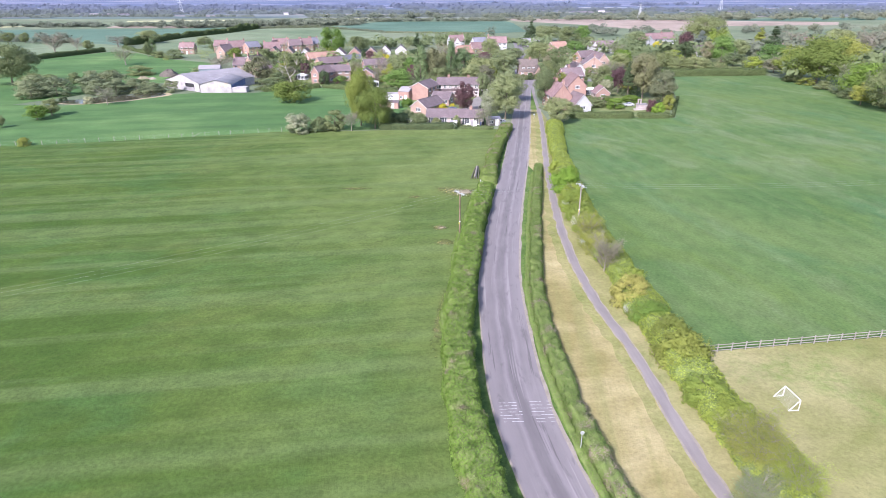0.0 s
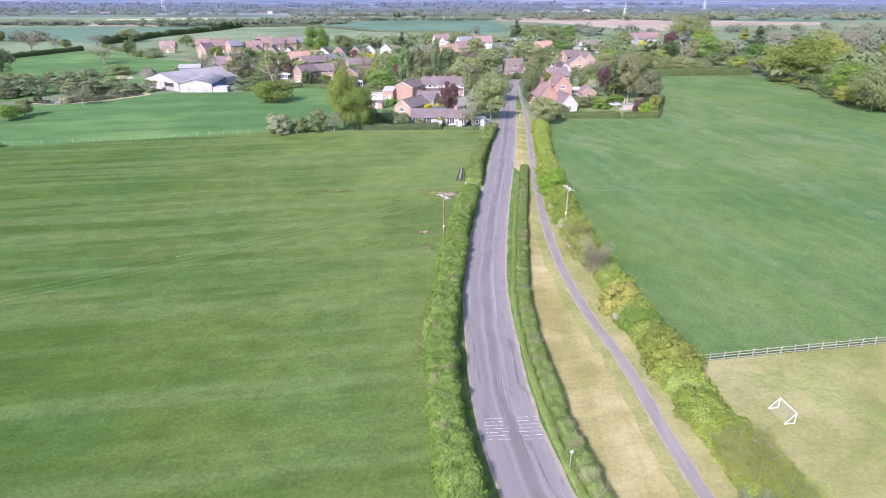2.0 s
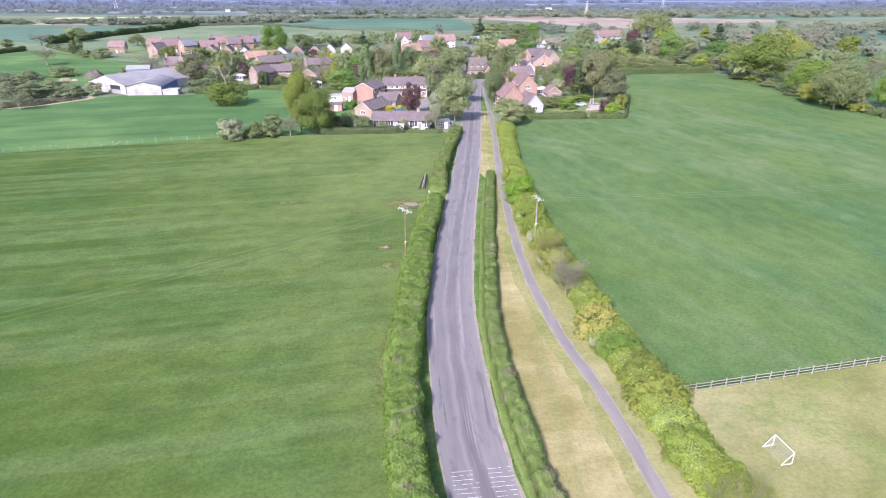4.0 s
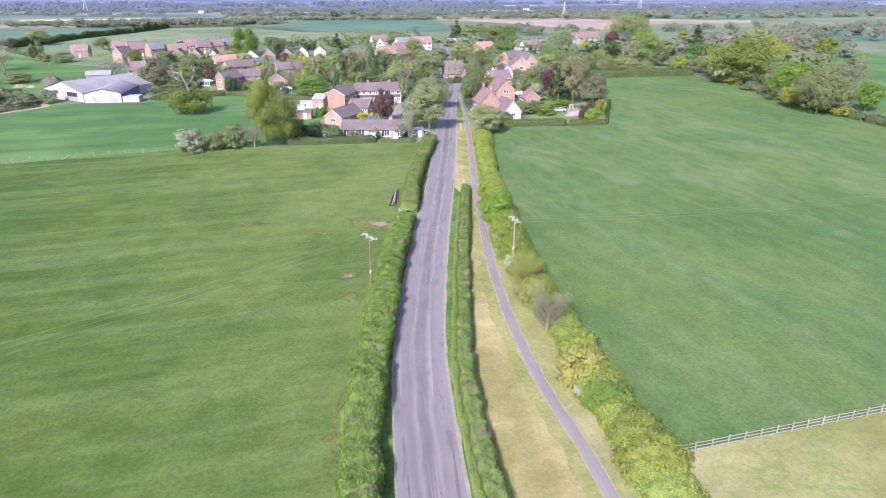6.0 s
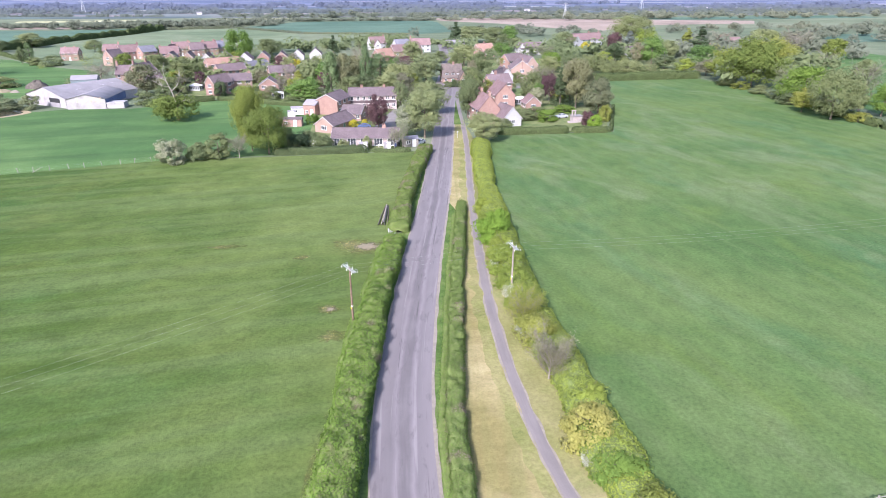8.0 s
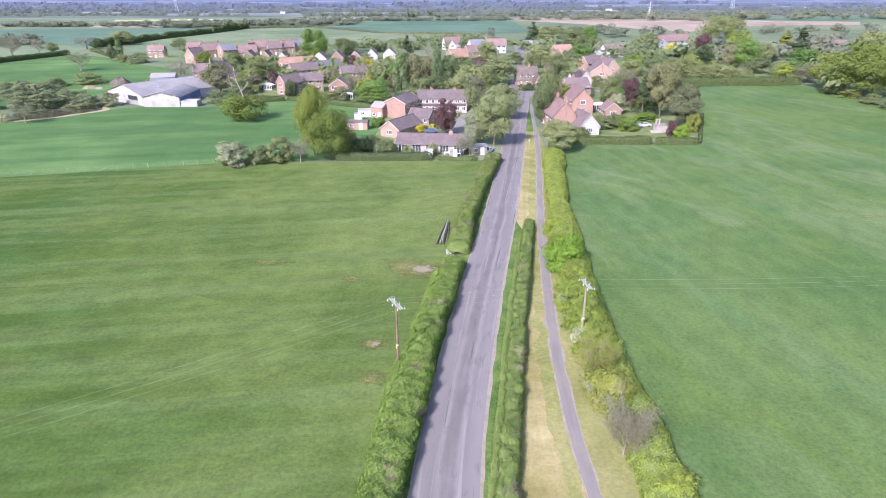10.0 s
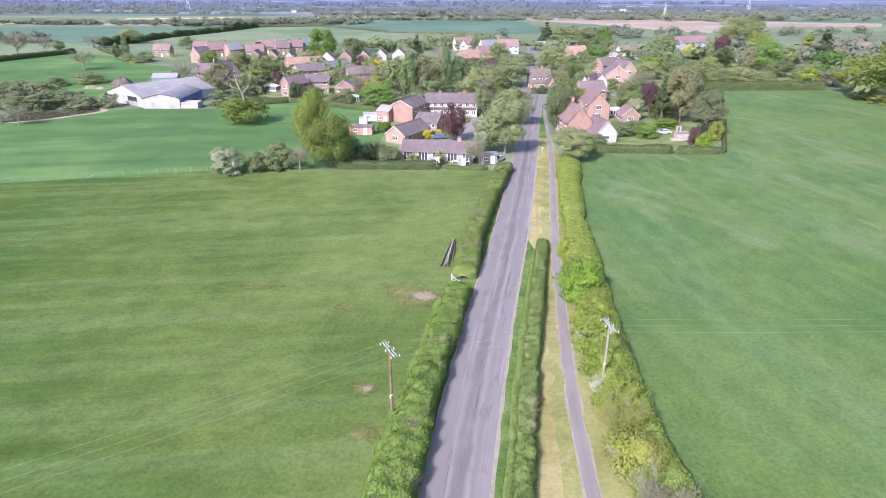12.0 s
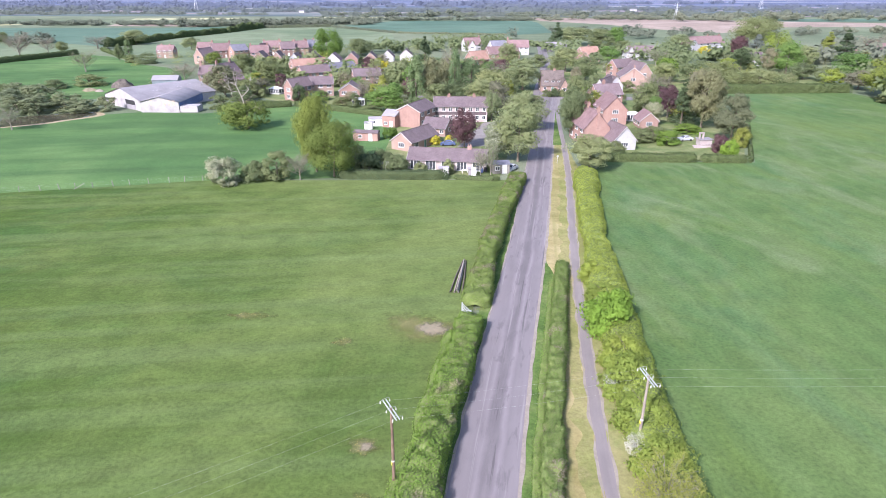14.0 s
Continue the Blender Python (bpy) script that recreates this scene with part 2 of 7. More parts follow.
def tarmac(name, dark, mid, light, streaks):
    """Old tarmac: wheel tracks, a darker seam along the middle, tar lines, patches and grit."""
    m, nt, b = blank(name, 0.8, 0.35)
    uv = nt.nodes.new("ShaderNodeUVMap").outputs["UV"]
    p = place_of(nt)
    wide = noise_of(nt, stretched(nt, uv, 0.7, 0.02), 1.0, 5.0, 0.6, 0.3)
    patch = noise_of(nt, stretched(nt, uv, 0.4, 0.16), 1.0, 4.0, 0.6)
    grit = noise_of(nt, p, 9.0, 4.0, 0.7)
    c = ramp(nt, ((0.34, dark), (0.5, mid), (0.66, light)), wide)
    c = mixc(nt, 0.35, c, ramp(nt, ((0.4, dark), (0.6, light)), patch))
    c = mixc(nt, 0.22, c, ramp(nt, ((0.3, dark), (0.7, light)), grit))
    if streaks:
        sep = nt.nodes.new("ShaderNodeSeparateXYZ")
        nt.links.new(uv, sep.inputs[0])
        sway = noise_of(nt, stretched(nt, uv, 0.05, 0.11), 1.0, 5.0, 0.65)
        add = nt.nodes.new("ShaderNodeMath")
        add.operation, add.inputs[2].default_value = "MULTIPLY_ADD", -0.1
        add.inputs[1].default_value = 0.2
        nt.links.new(sway, add.inputs[0])
        div = nt.nodes.new("ShaderNodeMath")
        div.operation, div.inputs[1].default_value = "MULTIPLY_ADD", 1 / 6.0
        nt.links.new(sep.outputs["X"], div.inputs[0])
        nt.links.new(add.outputs[0], div.inputs[2])
        k = lambda v: tuple(q * v for q in mid)
        track = ramp(nt, ((0.0, k(1.15)), (0.2, k(1.08)), (0.31, k(0.98)), (0.38, k(1.3)), (0.45, k(0.78)), (0.53, k(0.70)), (0.60, k(0.80)), (0.67, k(1.4)), (0.75, k(0.98)), (0.97, k(1.22))), div.outputs[0])
        worn = ramp(nt, ((0.35, (0.30,) * 3), (0.6, (0.85,) * 3)), noise_of(nt, stretched(nt, uv, 0.5, 0.06), 1.0, 4.0, 0.6))
        c = mixc(nt, worn, c, track)
        blot = noise_of(nt, stretched(nt, uv, 0.9, 0.22), 1.0, 5.0, 0.65, 0.4)
        c = mixc(nt, ramp(nt, ((0.56, (0, 0, 0)), (0.64, (0.6,) * 3)), blot), c, tuple(q * 0.72 for q in mid))
        seam = noise_of(nt, stretched(nt, uv, 1.6, 0.05), 1.0, 5.0, 0.6, 0.3)
        c = mixc(nt, ramp(nt, ((0.62, (0, 0, 0)), (0.66, (0.55,) * 3)), seam), c, tuple(k * 0.6 for k in dark))
        tar = noise_of(nt, stretched(nt, uv, 2.0, 0.04), 1.0, 3.0, 0.5, 0.2)
        c = mixc(nt, ramp(nt, ((0.62, (0, 0, 0)), (0.67, (0.45,) * 3)), tar), c, tuple(min(1, k * 1.2) for k in light))
    nt.links.new(c, b.inputs["Base Color"])
    bump(nt, b, grit, 0.4, 0.02)
    return m


M["road"] = tarmac("worn_tarmac", (0.122, 0.109, 0.115), (0.178, 0.160, 0.168), (0.25, 0.227, 0.232), 1.0)
M["path"] = tarmac("footpath_tarmac", (0.16, 0.142, 0.142), (0.21, 0.186, 0.186), (0.26, 0.234, 0.23), 0)
M["paint"] = surface("worn_road_paint", (0.28, 0.27, 0.28), (0.46, 0.45, 0.46), (0.64, 0.63, 0.64), 3.0, 12.0, 0.7, 0.002)

def greens(r, g, b, spread=0.2):
    """Shadow, body and highlight tones about one leaf colour."""
    return tuple(tuple(v * k for v in (r, g, b)) for k in (1 - spread, 1.0, 1 + spread))


LEAF = {
    "hedge": leafage("hawthorn_leaf", greens(0.187, 0.286, 0.062), dead=((0.27, 0.22, 0.165), 0.42, 0.60)),
    "hedge_dull": leafage("dull_hedge_leaf", greens(0.178, 0.249, 0.071), dead=((0.28, 0.225, 0.18), 0.36, 0.56)),
    "garden_hedge": leafage("garden_hedge_leaf", greens(0.125, 0.17, 0.075)),
    "bright": leafage("bright_sycamore_leaf", greens(0.207, 0.332, 0.058)),
    "dense": leafage("dense_olive_leaf", greens(0.215, 0.255, 0.068)),
    "sap": leafage("sap_green_leaf", greens(0.170, 0.266, 0.062)),
    "lime": leafage("yellow_green_leaf", greens(0.261, 0.332, 0.075)),
    "amber": leafage("young_bronze_leaf", greens(0.345, 0.345, 0.115)),
    "olive": leafage("olive_leaf", greens(0.278, 0.311, 0.087)),
    "oak": leafage("young_oak_leaf", greens(0.199, 0.253, 0.071)),
    "green": leafage("bright_chestnut_leaf", greens(0.158, 0.261, 0.083)),
    "mid": leafage("mid_green_leaf", greens(0.195, 0.237, 0.122)),
    "pale": leafage("pale_spring_leaf", greens(0.255, 0.3, 0.16)),
    "dark": leafage("dark_evergreen_leaf", greens(0.095, 0.135, 0.075)),
    "copper": leafage("copper_beech_leaf", greens(0.14, 0.085, 0.10)),
    "blossom": leafage("white_blossom", ((0.17, 0.215, 0.10), (0.29, 0.32, 0.20), (0.50, 0.51, 0.42))),
    "may": leafage("hawthorn_blossom", ((0.42, 0.45, 0.34), (0.70, 0.70, 0.64), (0.80, 0.80, 0.76))),
    "gold": leafage("golden_shrub_leaf", greens(0.58, 0.53, 0.08, 0.25)),
    "brown": leafage("bursting_bud", greens(0.25, 0.245, 0.175)),
    "bud": leafage("budding_brown_green_leaf", greens(0.215, 0.228, 0.138)),
    "willow": leafage("grey_willow_leaf", greens(0.235, 0.275, 0.165)),
    "tuft": leafage("coarse_grass_blade", greens(0.10, 0.155, 0.05)),
    "poplar": leafage("poplar_leaf", greens(0.2, 0.275, 0.14)),
    "blue": leafage("blue_spruce_needle", greens(0.20, 0.235, 0.22)),
    # greyed leaf for far belts and hedges, distance haze put into its colour
    "far": leafage("hazed_distant_wood", greens(0.185, 0.21, 0.165)),
}
M["bark"] = surface("bark", (0.10, 0.08, 0.06), (0.16, 0.135, 0.105), (0.24, 0.21, 0.17), 3.0, 18.0, 0.95, 0.05)
# hedge cores, coloured darker than the leaves to give shade in the gaps
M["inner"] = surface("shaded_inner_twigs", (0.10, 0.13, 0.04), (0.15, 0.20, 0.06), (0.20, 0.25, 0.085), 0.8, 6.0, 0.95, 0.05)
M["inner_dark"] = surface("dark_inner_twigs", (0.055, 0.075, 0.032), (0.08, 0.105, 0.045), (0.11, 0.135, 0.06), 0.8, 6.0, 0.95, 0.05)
M["dead_bark"] = surface("bleached_dead_wood", (0.30, 0.27, 0.235), (0.41, 0.375, 0.335), (0.54, 0.50, 0.455), 2.0, 12.0, 0.9, 0.03)
M["twig"] = surface("grey_twigs", (0.19, 0.165, 0.14), (0.27, 0.24, 0.205), (0.36, 0.325, 0.285), 1.0, 8.0, 0.9, 0.01)
M["pole"] = surface("creosoted_pole", (0.10, 0.065, 0.05), (0.17, 0.115, 0.085), (0.25, 0.18, 0.14), 1.2, 14.0, 0.85, 0.01)
M["pole_pale"] = surface("weathered_pole", (0.20, 0.17, 0.145), (0.27, 0.235, 0.205), (0.34, 0.30, 0.27), 1.2, 14.0, 0.85, 0.01)
M["steel"] = plain("galvanised_steel", (0.62, 0.64, 0.68), 0.45, 0.6)
M["china"] = plain("glazed_insulator", (0.82, 0.82, 0.80), 0.2)
M["cable"] = plain("bare_conductor", (0.36, 0.38, 0.36), 0.5, 0.4)
M["rail"] = surface("silvered_timber", (0.18, 0.165, 0.15), (0.255, 0.235, 0.215), (0.33, 0.31, 0.29), 1.5, 15.0, 0.9, 0.01)
M["log"] = surface("dark_wet_timber", (0.05, 0.045, 0.04), (0.09, 0.08, 0.07), (0.20, 0.17, 0.15), 1.5, 10.0, 0.9, 0.02)
M["white"] = surface("white_paint", (0.68, 0.68, 0.68), (0.78, 0.78, 0.78), (0.82, 0.82, 0.82), 1.0, 9.0, 0.5, 0.002)
M["render"] = surface("white_render", (0.36, 0.355, 0.385), (0.46, 0.455, 0.485), (0.54, 0.535, 0.56), 0.35, 3.0, 0.85, 0.005)
M["pink_render"] = surface("faded_pink_render", (0.36, 0.30, 0.30), (0.45, 0.38, 0.375), (0.53, 0.46, 0.45), 0.35, 3.0, 0.85, 0.005)
M["brick"] = surface("red_brick", (0.26, 0.165, 0.145), (0.325, 0.21, 0.185), (0.39, 0.265, 0.235), 0.5, 6.0, 0.9, 0.01, vary=0.12)
M["brick_pale"] = surface("buff_brick", (0.285, 0.20, 0.17), (0.345, 0.245, 0.215), (0.405, 0.305, 0.27), 0.5, 6.0, 0.9, 0.01, vary=0.1)


def tiled(name, dark, mid, light, vary=0.12):
    """Roof tiles: courses up the slope and tone from tile to tile."""
    m, nt, b = blank(name, 0.85, 0.25)
    p = nt.nodes.new("ShaderNodeTexCoord").outputs["Object"]
    br = nt.nodes.new("ShaderNodeTexBrick")
    br.inputs["Scale"].default_value = 1.0
    br.inputs["Brick Width"].default_value, br.inputs["Row Height"].default_value = 0.35, 0.3
    br.inputs["Mortar Size"].default_value = 0.012
    br.inputs["Color1"].default_value, br.inputs["Color2"].default_value = (*dark, 1), (*light, 1)
    br.inputs["Mortar"].default_value = (*[v * 0.5 for v in dark], 1)
    nt.links.new(p, br.inputs["Vector"])
    c = ramp(nt, ((0.32, dark), (0.5, mid), (0.68, light)), noise_of(nt, p, 0.45, 5.0, 0.65))
    c = mixc(nt, 0.35, c, br.outputs["Color"])
    r = nt.nodes.new("ShaderNodeObjectInfo").outputs["Random"]
    c = mixc(nt, 1.0, c, ramp(nt, ((0, (1 - vary,) * 3), (1, (1 + vary,) * 3)), r), "MULTIPLY")
    nt.links.new(c, b.inputs["Base Color"])
    bump(nt, b, br.outputs["Fac"], 0.6, 0.03)
    return m


M["tile_brown"] = tiled("brown_concrete_tiles", (0.108, 0.084, 0.092), (0.142, 0.112, 0.122), (0.178, 0.143, 0.155))
M["tile_red"] = tiled("red_clay_tiles", (0.172, 0.112, 0.113), (0.224, 0.149, 0.152), (0.276, 0.193, 0.198))
M["tile_orange"] = tiled("orange_pantiles", (0.255, 0.155, 0.12), (0.325, 0.20, 0.16), (0.39, 0.255, 0.21))
M["tile_mauve"] = tiled("weathered_plain_tiles", (0.135, 0.10, 0.108), (0.17, 0.128, 0.138), (0.21, 0.165, 0.178))
M["slate"] = tiled("grey_slates", (0.13, 0.13, 0.165), (0.175, 0.175, 0.215), (0.225, 0.225, 0.265))
M["thatch"] = tiled("mossy_old_tiles", (0.10, 0.082, 0.078), (0.135, 0.112, 0.105), (0.18, 0.15, 0.14))
M["sheet"] = surface("fibre_cement_sheet", (0.21, 0.20, 0.22), (0.27, 0.257, 0.28), (0.33, 0.315, 0.34), 0.2, 2.5, 0.8, 0.01)
M["blue_sheet"] = surface("blue_steel_cladding", (0.09, 0.12, 0.26), (0.12, 0.165, 0.33), (0.17, 0.22, 0.40), 0.3, 3.0, 0.5, 0.01)
M["rust"] = surface("rusty_stain", (0.40, 0.30, 0.24), (0.50, 0.41, 0.35), (0.62, 0.56, 0.50), 0.6, 4.0, 0.9, 0.01)
M["stained"] = surface("stained_white_cladding", (0.27, 0.245, 0.25), (0.39, 0.375, 0.395), (0.46, 0.45, 0.475), 0.45, 2.5, 0.85, 0.01)
M["stone"] = surface("pale_garden_stone", (0.30, 0.255, 0.25), (0.385, 0.335, 0.33), (0.46, 0.41, 0.40), 1.0, 8.0, 0.9, 0.02)
M["dark"] = plain("doorway_shade_and_dark_plastic", (0.03, 0.03, 0.035), 0.7)
M["green_paint"] = plain("green_painted_board", (0.10, 0.20, 0.16), 0.6)
M["trim"] = surface("weathered_white_trim", (0.40, 0.38, 0.38), (0.50, 0.48, 0.48), (0.58, 0.57, 0.57), 1.0, 9.0, 0.6, 0.002)
M["gutter"] = plain("grey_gutter", (0.22, 0.20, 0.21), 0.5)
M["blue_grey"] = plain("blue_grey_cladding", (0.19, 0.235, 0.26), 0.6)
M["tyre"] = plain("tyre_rubber", (0.03, 0.03, 0.03), 0.8)
M["yellow"] = plain("yellow_plastic", (0.70, 0.58, 0.06), 0.5)
CAR = {n: plain(n + "_car_paint", c, 0.25, 0.1) for n, c in
       (("silver", (0.52, 0.54, 0.58)), ("white", (0.78, 0.78, 0.78)), ("blue", (0.10, 0.14, 0.28)), ("black", (0.04, 0.04, 0.05)))}


def glass(name):
    m, nt, b = blank(name, 0.06, 0.6)
    b.inputs["Base Color"].default_value = (0.055, 0.065, 0.08, 1)
    p = place_of(nt)
    nt.links.new(ramp(nt, ((0.3, (0.03, 0.035, 0.045)), (0.7, (0.11, 0.12, 0.14))), noise_of(nt, p, 0.9)), b.inputs["Base Color"])
    return m


M["glass"] = glass("window_glass")


def water():
    m, nt, b = blank("pond_water", 0.05, 0.5)
    p = place_of(nt)
    nt.links.new(ramp(nt, ((0.35, (0.05, 0.05, 0.035)), (0.7, (0.10, 0.09, 0.065))), noise_of(nt, p, 0.12)), b.inputs["Base Color"])
    bump(nt, b, noise_of(nt, p, 1.5), 0.12, 0.03)
    return m


M["water"] = water()


def far_land():
    """Plain hazy distance: a patchwork of far fields and woods, greyer near, bluer far off."""
    m, nt, b = blank("hazy_distance", 1.0, 0.0)
    p = place_of(nt)
    vec = stretched(nt, p, 0.0048, 0.012)
    vo = nt.nodes.new("ShaderNodeTexVoronoi")
    vo.inputs["Scale"].default_value, vo.inputs["Randomness"].default_value = 1.0, 0.9
    nt.links.new(vec, vo.inputs["Vector"])
    sep0 = nt.nodes.new("ShaderNodeSeparateXYZ")
    nt.links.new(vo.outputs["Color"], sep0.inputs[0])
    n = noise_of(nt, stretched(nt, p, 0.4, 1.0), 0.009, 6.0, 0.65, 0.6)
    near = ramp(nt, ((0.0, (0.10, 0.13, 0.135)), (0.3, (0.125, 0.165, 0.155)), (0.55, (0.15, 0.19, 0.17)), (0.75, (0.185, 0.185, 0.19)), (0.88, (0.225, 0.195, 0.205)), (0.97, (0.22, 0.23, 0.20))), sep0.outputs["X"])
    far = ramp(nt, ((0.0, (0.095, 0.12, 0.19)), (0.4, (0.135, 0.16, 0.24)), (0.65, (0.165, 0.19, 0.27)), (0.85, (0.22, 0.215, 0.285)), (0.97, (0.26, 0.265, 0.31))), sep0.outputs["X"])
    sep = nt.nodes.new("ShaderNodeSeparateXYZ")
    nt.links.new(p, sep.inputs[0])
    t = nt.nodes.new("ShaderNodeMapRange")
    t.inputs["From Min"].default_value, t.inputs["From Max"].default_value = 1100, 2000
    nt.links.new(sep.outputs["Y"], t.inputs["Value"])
    # haze put into the colour, bluer with distance, and a faint glow below
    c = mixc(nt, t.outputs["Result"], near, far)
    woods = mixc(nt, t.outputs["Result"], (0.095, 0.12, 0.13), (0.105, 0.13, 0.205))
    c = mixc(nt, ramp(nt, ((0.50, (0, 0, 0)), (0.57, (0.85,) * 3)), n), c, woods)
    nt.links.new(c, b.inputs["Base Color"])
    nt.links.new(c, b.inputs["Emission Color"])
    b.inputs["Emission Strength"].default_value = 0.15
    return m


M["far_land"] = far_land()


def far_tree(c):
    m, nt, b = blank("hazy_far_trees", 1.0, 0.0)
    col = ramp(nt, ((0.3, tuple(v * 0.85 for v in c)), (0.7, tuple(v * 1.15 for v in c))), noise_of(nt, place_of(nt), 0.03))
    # haze look: little lit colour, most of the brightness is emitted
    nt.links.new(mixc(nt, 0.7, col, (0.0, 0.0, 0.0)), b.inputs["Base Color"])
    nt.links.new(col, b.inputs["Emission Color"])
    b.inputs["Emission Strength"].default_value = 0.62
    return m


# one haze tint for each band of trees, bluer farther off
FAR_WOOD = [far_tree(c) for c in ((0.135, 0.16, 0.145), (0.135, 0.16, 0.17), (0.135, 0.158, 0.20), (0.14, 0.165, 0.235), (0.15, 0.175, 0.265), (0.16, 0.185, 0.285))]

# ---- building tools ----
rng = np.random.default_rng(7)


def np_mesh(name, verts, faces, mat, smooth=False, normals=None):
    """A mesh from an array of points and an array of triangles or quads; normals: one for each point, of the mass that it belongs to."""
    verts, faces = np.asarray(verts, np.float32), np.asarray(faces, np.int32)
    me = bpy.data.meshes.new(name)
    k = faces.shape[1]
    me.vertices.add(len(verts))
    me.vertices.foreach_set("co", verts.ravel())
    me.loops.add(faces.size)
    me.loops.foreach_set("vertex_index", faces.ravel())
    me.polygons.add(len(faces))
    me.polygons.foreach_set("loop_start", np.arange(0, faces.size, k, dtype=np.int32))
    me.polygons.foreach_set("loop_total", np.full(len(faces), k, np.int32))
    if smooth:
        me.polygons.foreach_set("use_smooth", np.ones(len(faces), bool))
    me.materials.append(mat)
    me.update()
    if normals is not None:
        me.polygons.foreach_set("use_smooth", np.ones(len(faces), bool))
        me.normals_split_custom_set_from_vertices(np.asarray(normals, np.float32))
    return me


def hang(name, me, parent=None, label=""):
    """Links a mesh as one object, under parent when there is one."""
    ob = new(name, me)
    if parent is not None:
        ob.parent = parent
    return tagged(ob, label)


def part(name, bm, mat, parent=None, label="", smooth=False):
    """Links a bmesh as one mesh object under a thing or a part."""
    me = bpy.data.meshes.new(name)
    bmesh.ops.recalc_face_normals(bm, faces=bm.faces)
    bm.to_mesh(me)
    bm.free()
    if smooth:
        me.polygons.foreach_set("use_smooth", np.ones(len(me.polygons), bool))
    me.materials.append(mat)
    return hang(name, me, parent, label)


def thing(name, x, y, z=0.0, rz=0.0, label="", category="", group="", kind=""):
    e = new(name)
    e.matrix_basis = pose(x, y, z, 0, 0, rz)
    return tagged(e, label, category, group, kind)


def add_box(bm, x0, x1, y0, y1, z0, z1, bevel=0.0):
    r = bmesh.ops.create_cube(bm, size=1.0)
    bmesh.ops.scale(bm, vec=(x1 - x0, y1 - y0, z1 - z0), verts=r["verts"])
    bmesh.ops.translate(bm, vec=((x0 + x1) / 2, (y0 + y1) / 2, (z0 + z1) / 2), verts=r["verts"])
    if bevel:
        bmesh.ops.bevel(bm, geom=list({e for v in r["verts"] for e in v.link_edges}), offset=bevel, segments=1, affect="EDGES")


def box(*a, bevel=0.0):
    bm = bmesh.new()
    add_box(bm, *a, bevel=bevel)
    return bm


def tube_arrays(points, radii, sides=6):
    """Rings of a tapering tube along points."""
    pts = [Vector(p) for p in points]
    v, f = [], []
    up = Vector((0.31, 0.17, 0.93))
    for i, p in enumerate(pts):
        d = (pts[min(i + 1, len(pts) - 1)] - pts[max(i - 1, 0)]).normalized()
        a = d.cross(up if abs(d.dot(up)) < 0.95 else Vector((1, 0, 0))).normalized()
        b = d.cross(a)
        for k in range(sides):
            t = 2 * math.pi * k / sides
            v.append(p + (a * math.cos(t) + b * math.sin(t)) * radii[i])
        if i:
            o = (i - 1) * sides
            for k in range(sides):
                f.append((o + k, o + (k + 1) % sides, o + sides + (k + 1) % sides, o + sides + k))
    return [tuple(q) for q in v], f


def tubes(name, runs, mat, smooth=True, sides=6):
    """One mesh of several tapering tubes: runs of (points, radii)."""
    V, F = [], []
    for pts, rad in runs:
        v, f = tube_arrays(pts, rad, sides)
        o = len(V)
        V += v
        F += [tuple(o + k for k in q) for q in f]
    return np_mesh(name, V, F, mat, smooth)


def unit(a):
    return a / (np.linalg.norm(a, axis=1, keepdims=True) + 1e-9)


def leaf_quads(P, N, size, r, stray=0.5):
    """Small pointed leaves at P, leaning about the directions N: points, faces and the light-catching direction of each point."""
    n = len(P)
    M0 = unit(N)
    N = unit(M0 + r.normal(0, stray, (n, 3)))
    N *= np.where((N * M0).sum(1, keepdims=True) < 0, -1.0, 1.0)
    A = unit(np.cross(N, r.normal(0, 1, (n, 3))))
    B = np.cross(N, A)
    s = size * r.uniform(0.6, 1.35, (n, 1))
    V = np.stack([P - A * s * 0.62, P - B * s * 0.42, P + A * s * 0.62, P + B * s * 0.42], 1).reshape(-1, 3)
    F = np.arange(4 * n).reshape(n, 4)
    flip = (np.cross(V[F[:, 1]] - V[F[:, 0]], V[F[:, 2]] - V[F[:, 0]]) * N).sum(1) < 0
    F[flip] = F[flip][:, ::-1]
    return V, F, np.repeat(unit(M0 * 0.6 + N * 0.65), 4, 0)


def spline(ctrl):
    """A smooth x over y through control points (y, x)."""
    ys, xs = np.array([c[0] for c in ctrl], float), np.array([c[1] for c in ctrl], float)
    n, h = len(ys), np.diff(ys)
    A, b = np.zeros((n, n)), np.zeros(n)
    A[0, 0] = A[-1, -1] = 1
    for i in range(1, n - 1):
        A[i, i - 1], A[i, i], A[i, i + 1] = h[i - 1], 2 * (h[i - 1] + h[i]), h[i]
        b[i] = 6 * ((xs[i + 1] - xs[i]) / h[i] - (xs[i] - xs[i - 1]) / h[i - 1])
    k = np.linalg.solve(A, b)

    def at(y):
        y = np.asarray(y, float)
        i = np.clip(np.searchsorted(ys, y) - 1, 0, n - 2)
        t, u = y - ys[i], ys[i + 1] - y
        return (k[i] * u**3 + k[i + 1] * t**3) / (6 * h[i]) + (xs[i] / h[i] - k[i] * h[i] / 6) * u + (xs[i + 1] / h[i] - k[i + 1] * h[i] / 6) * t
    return at


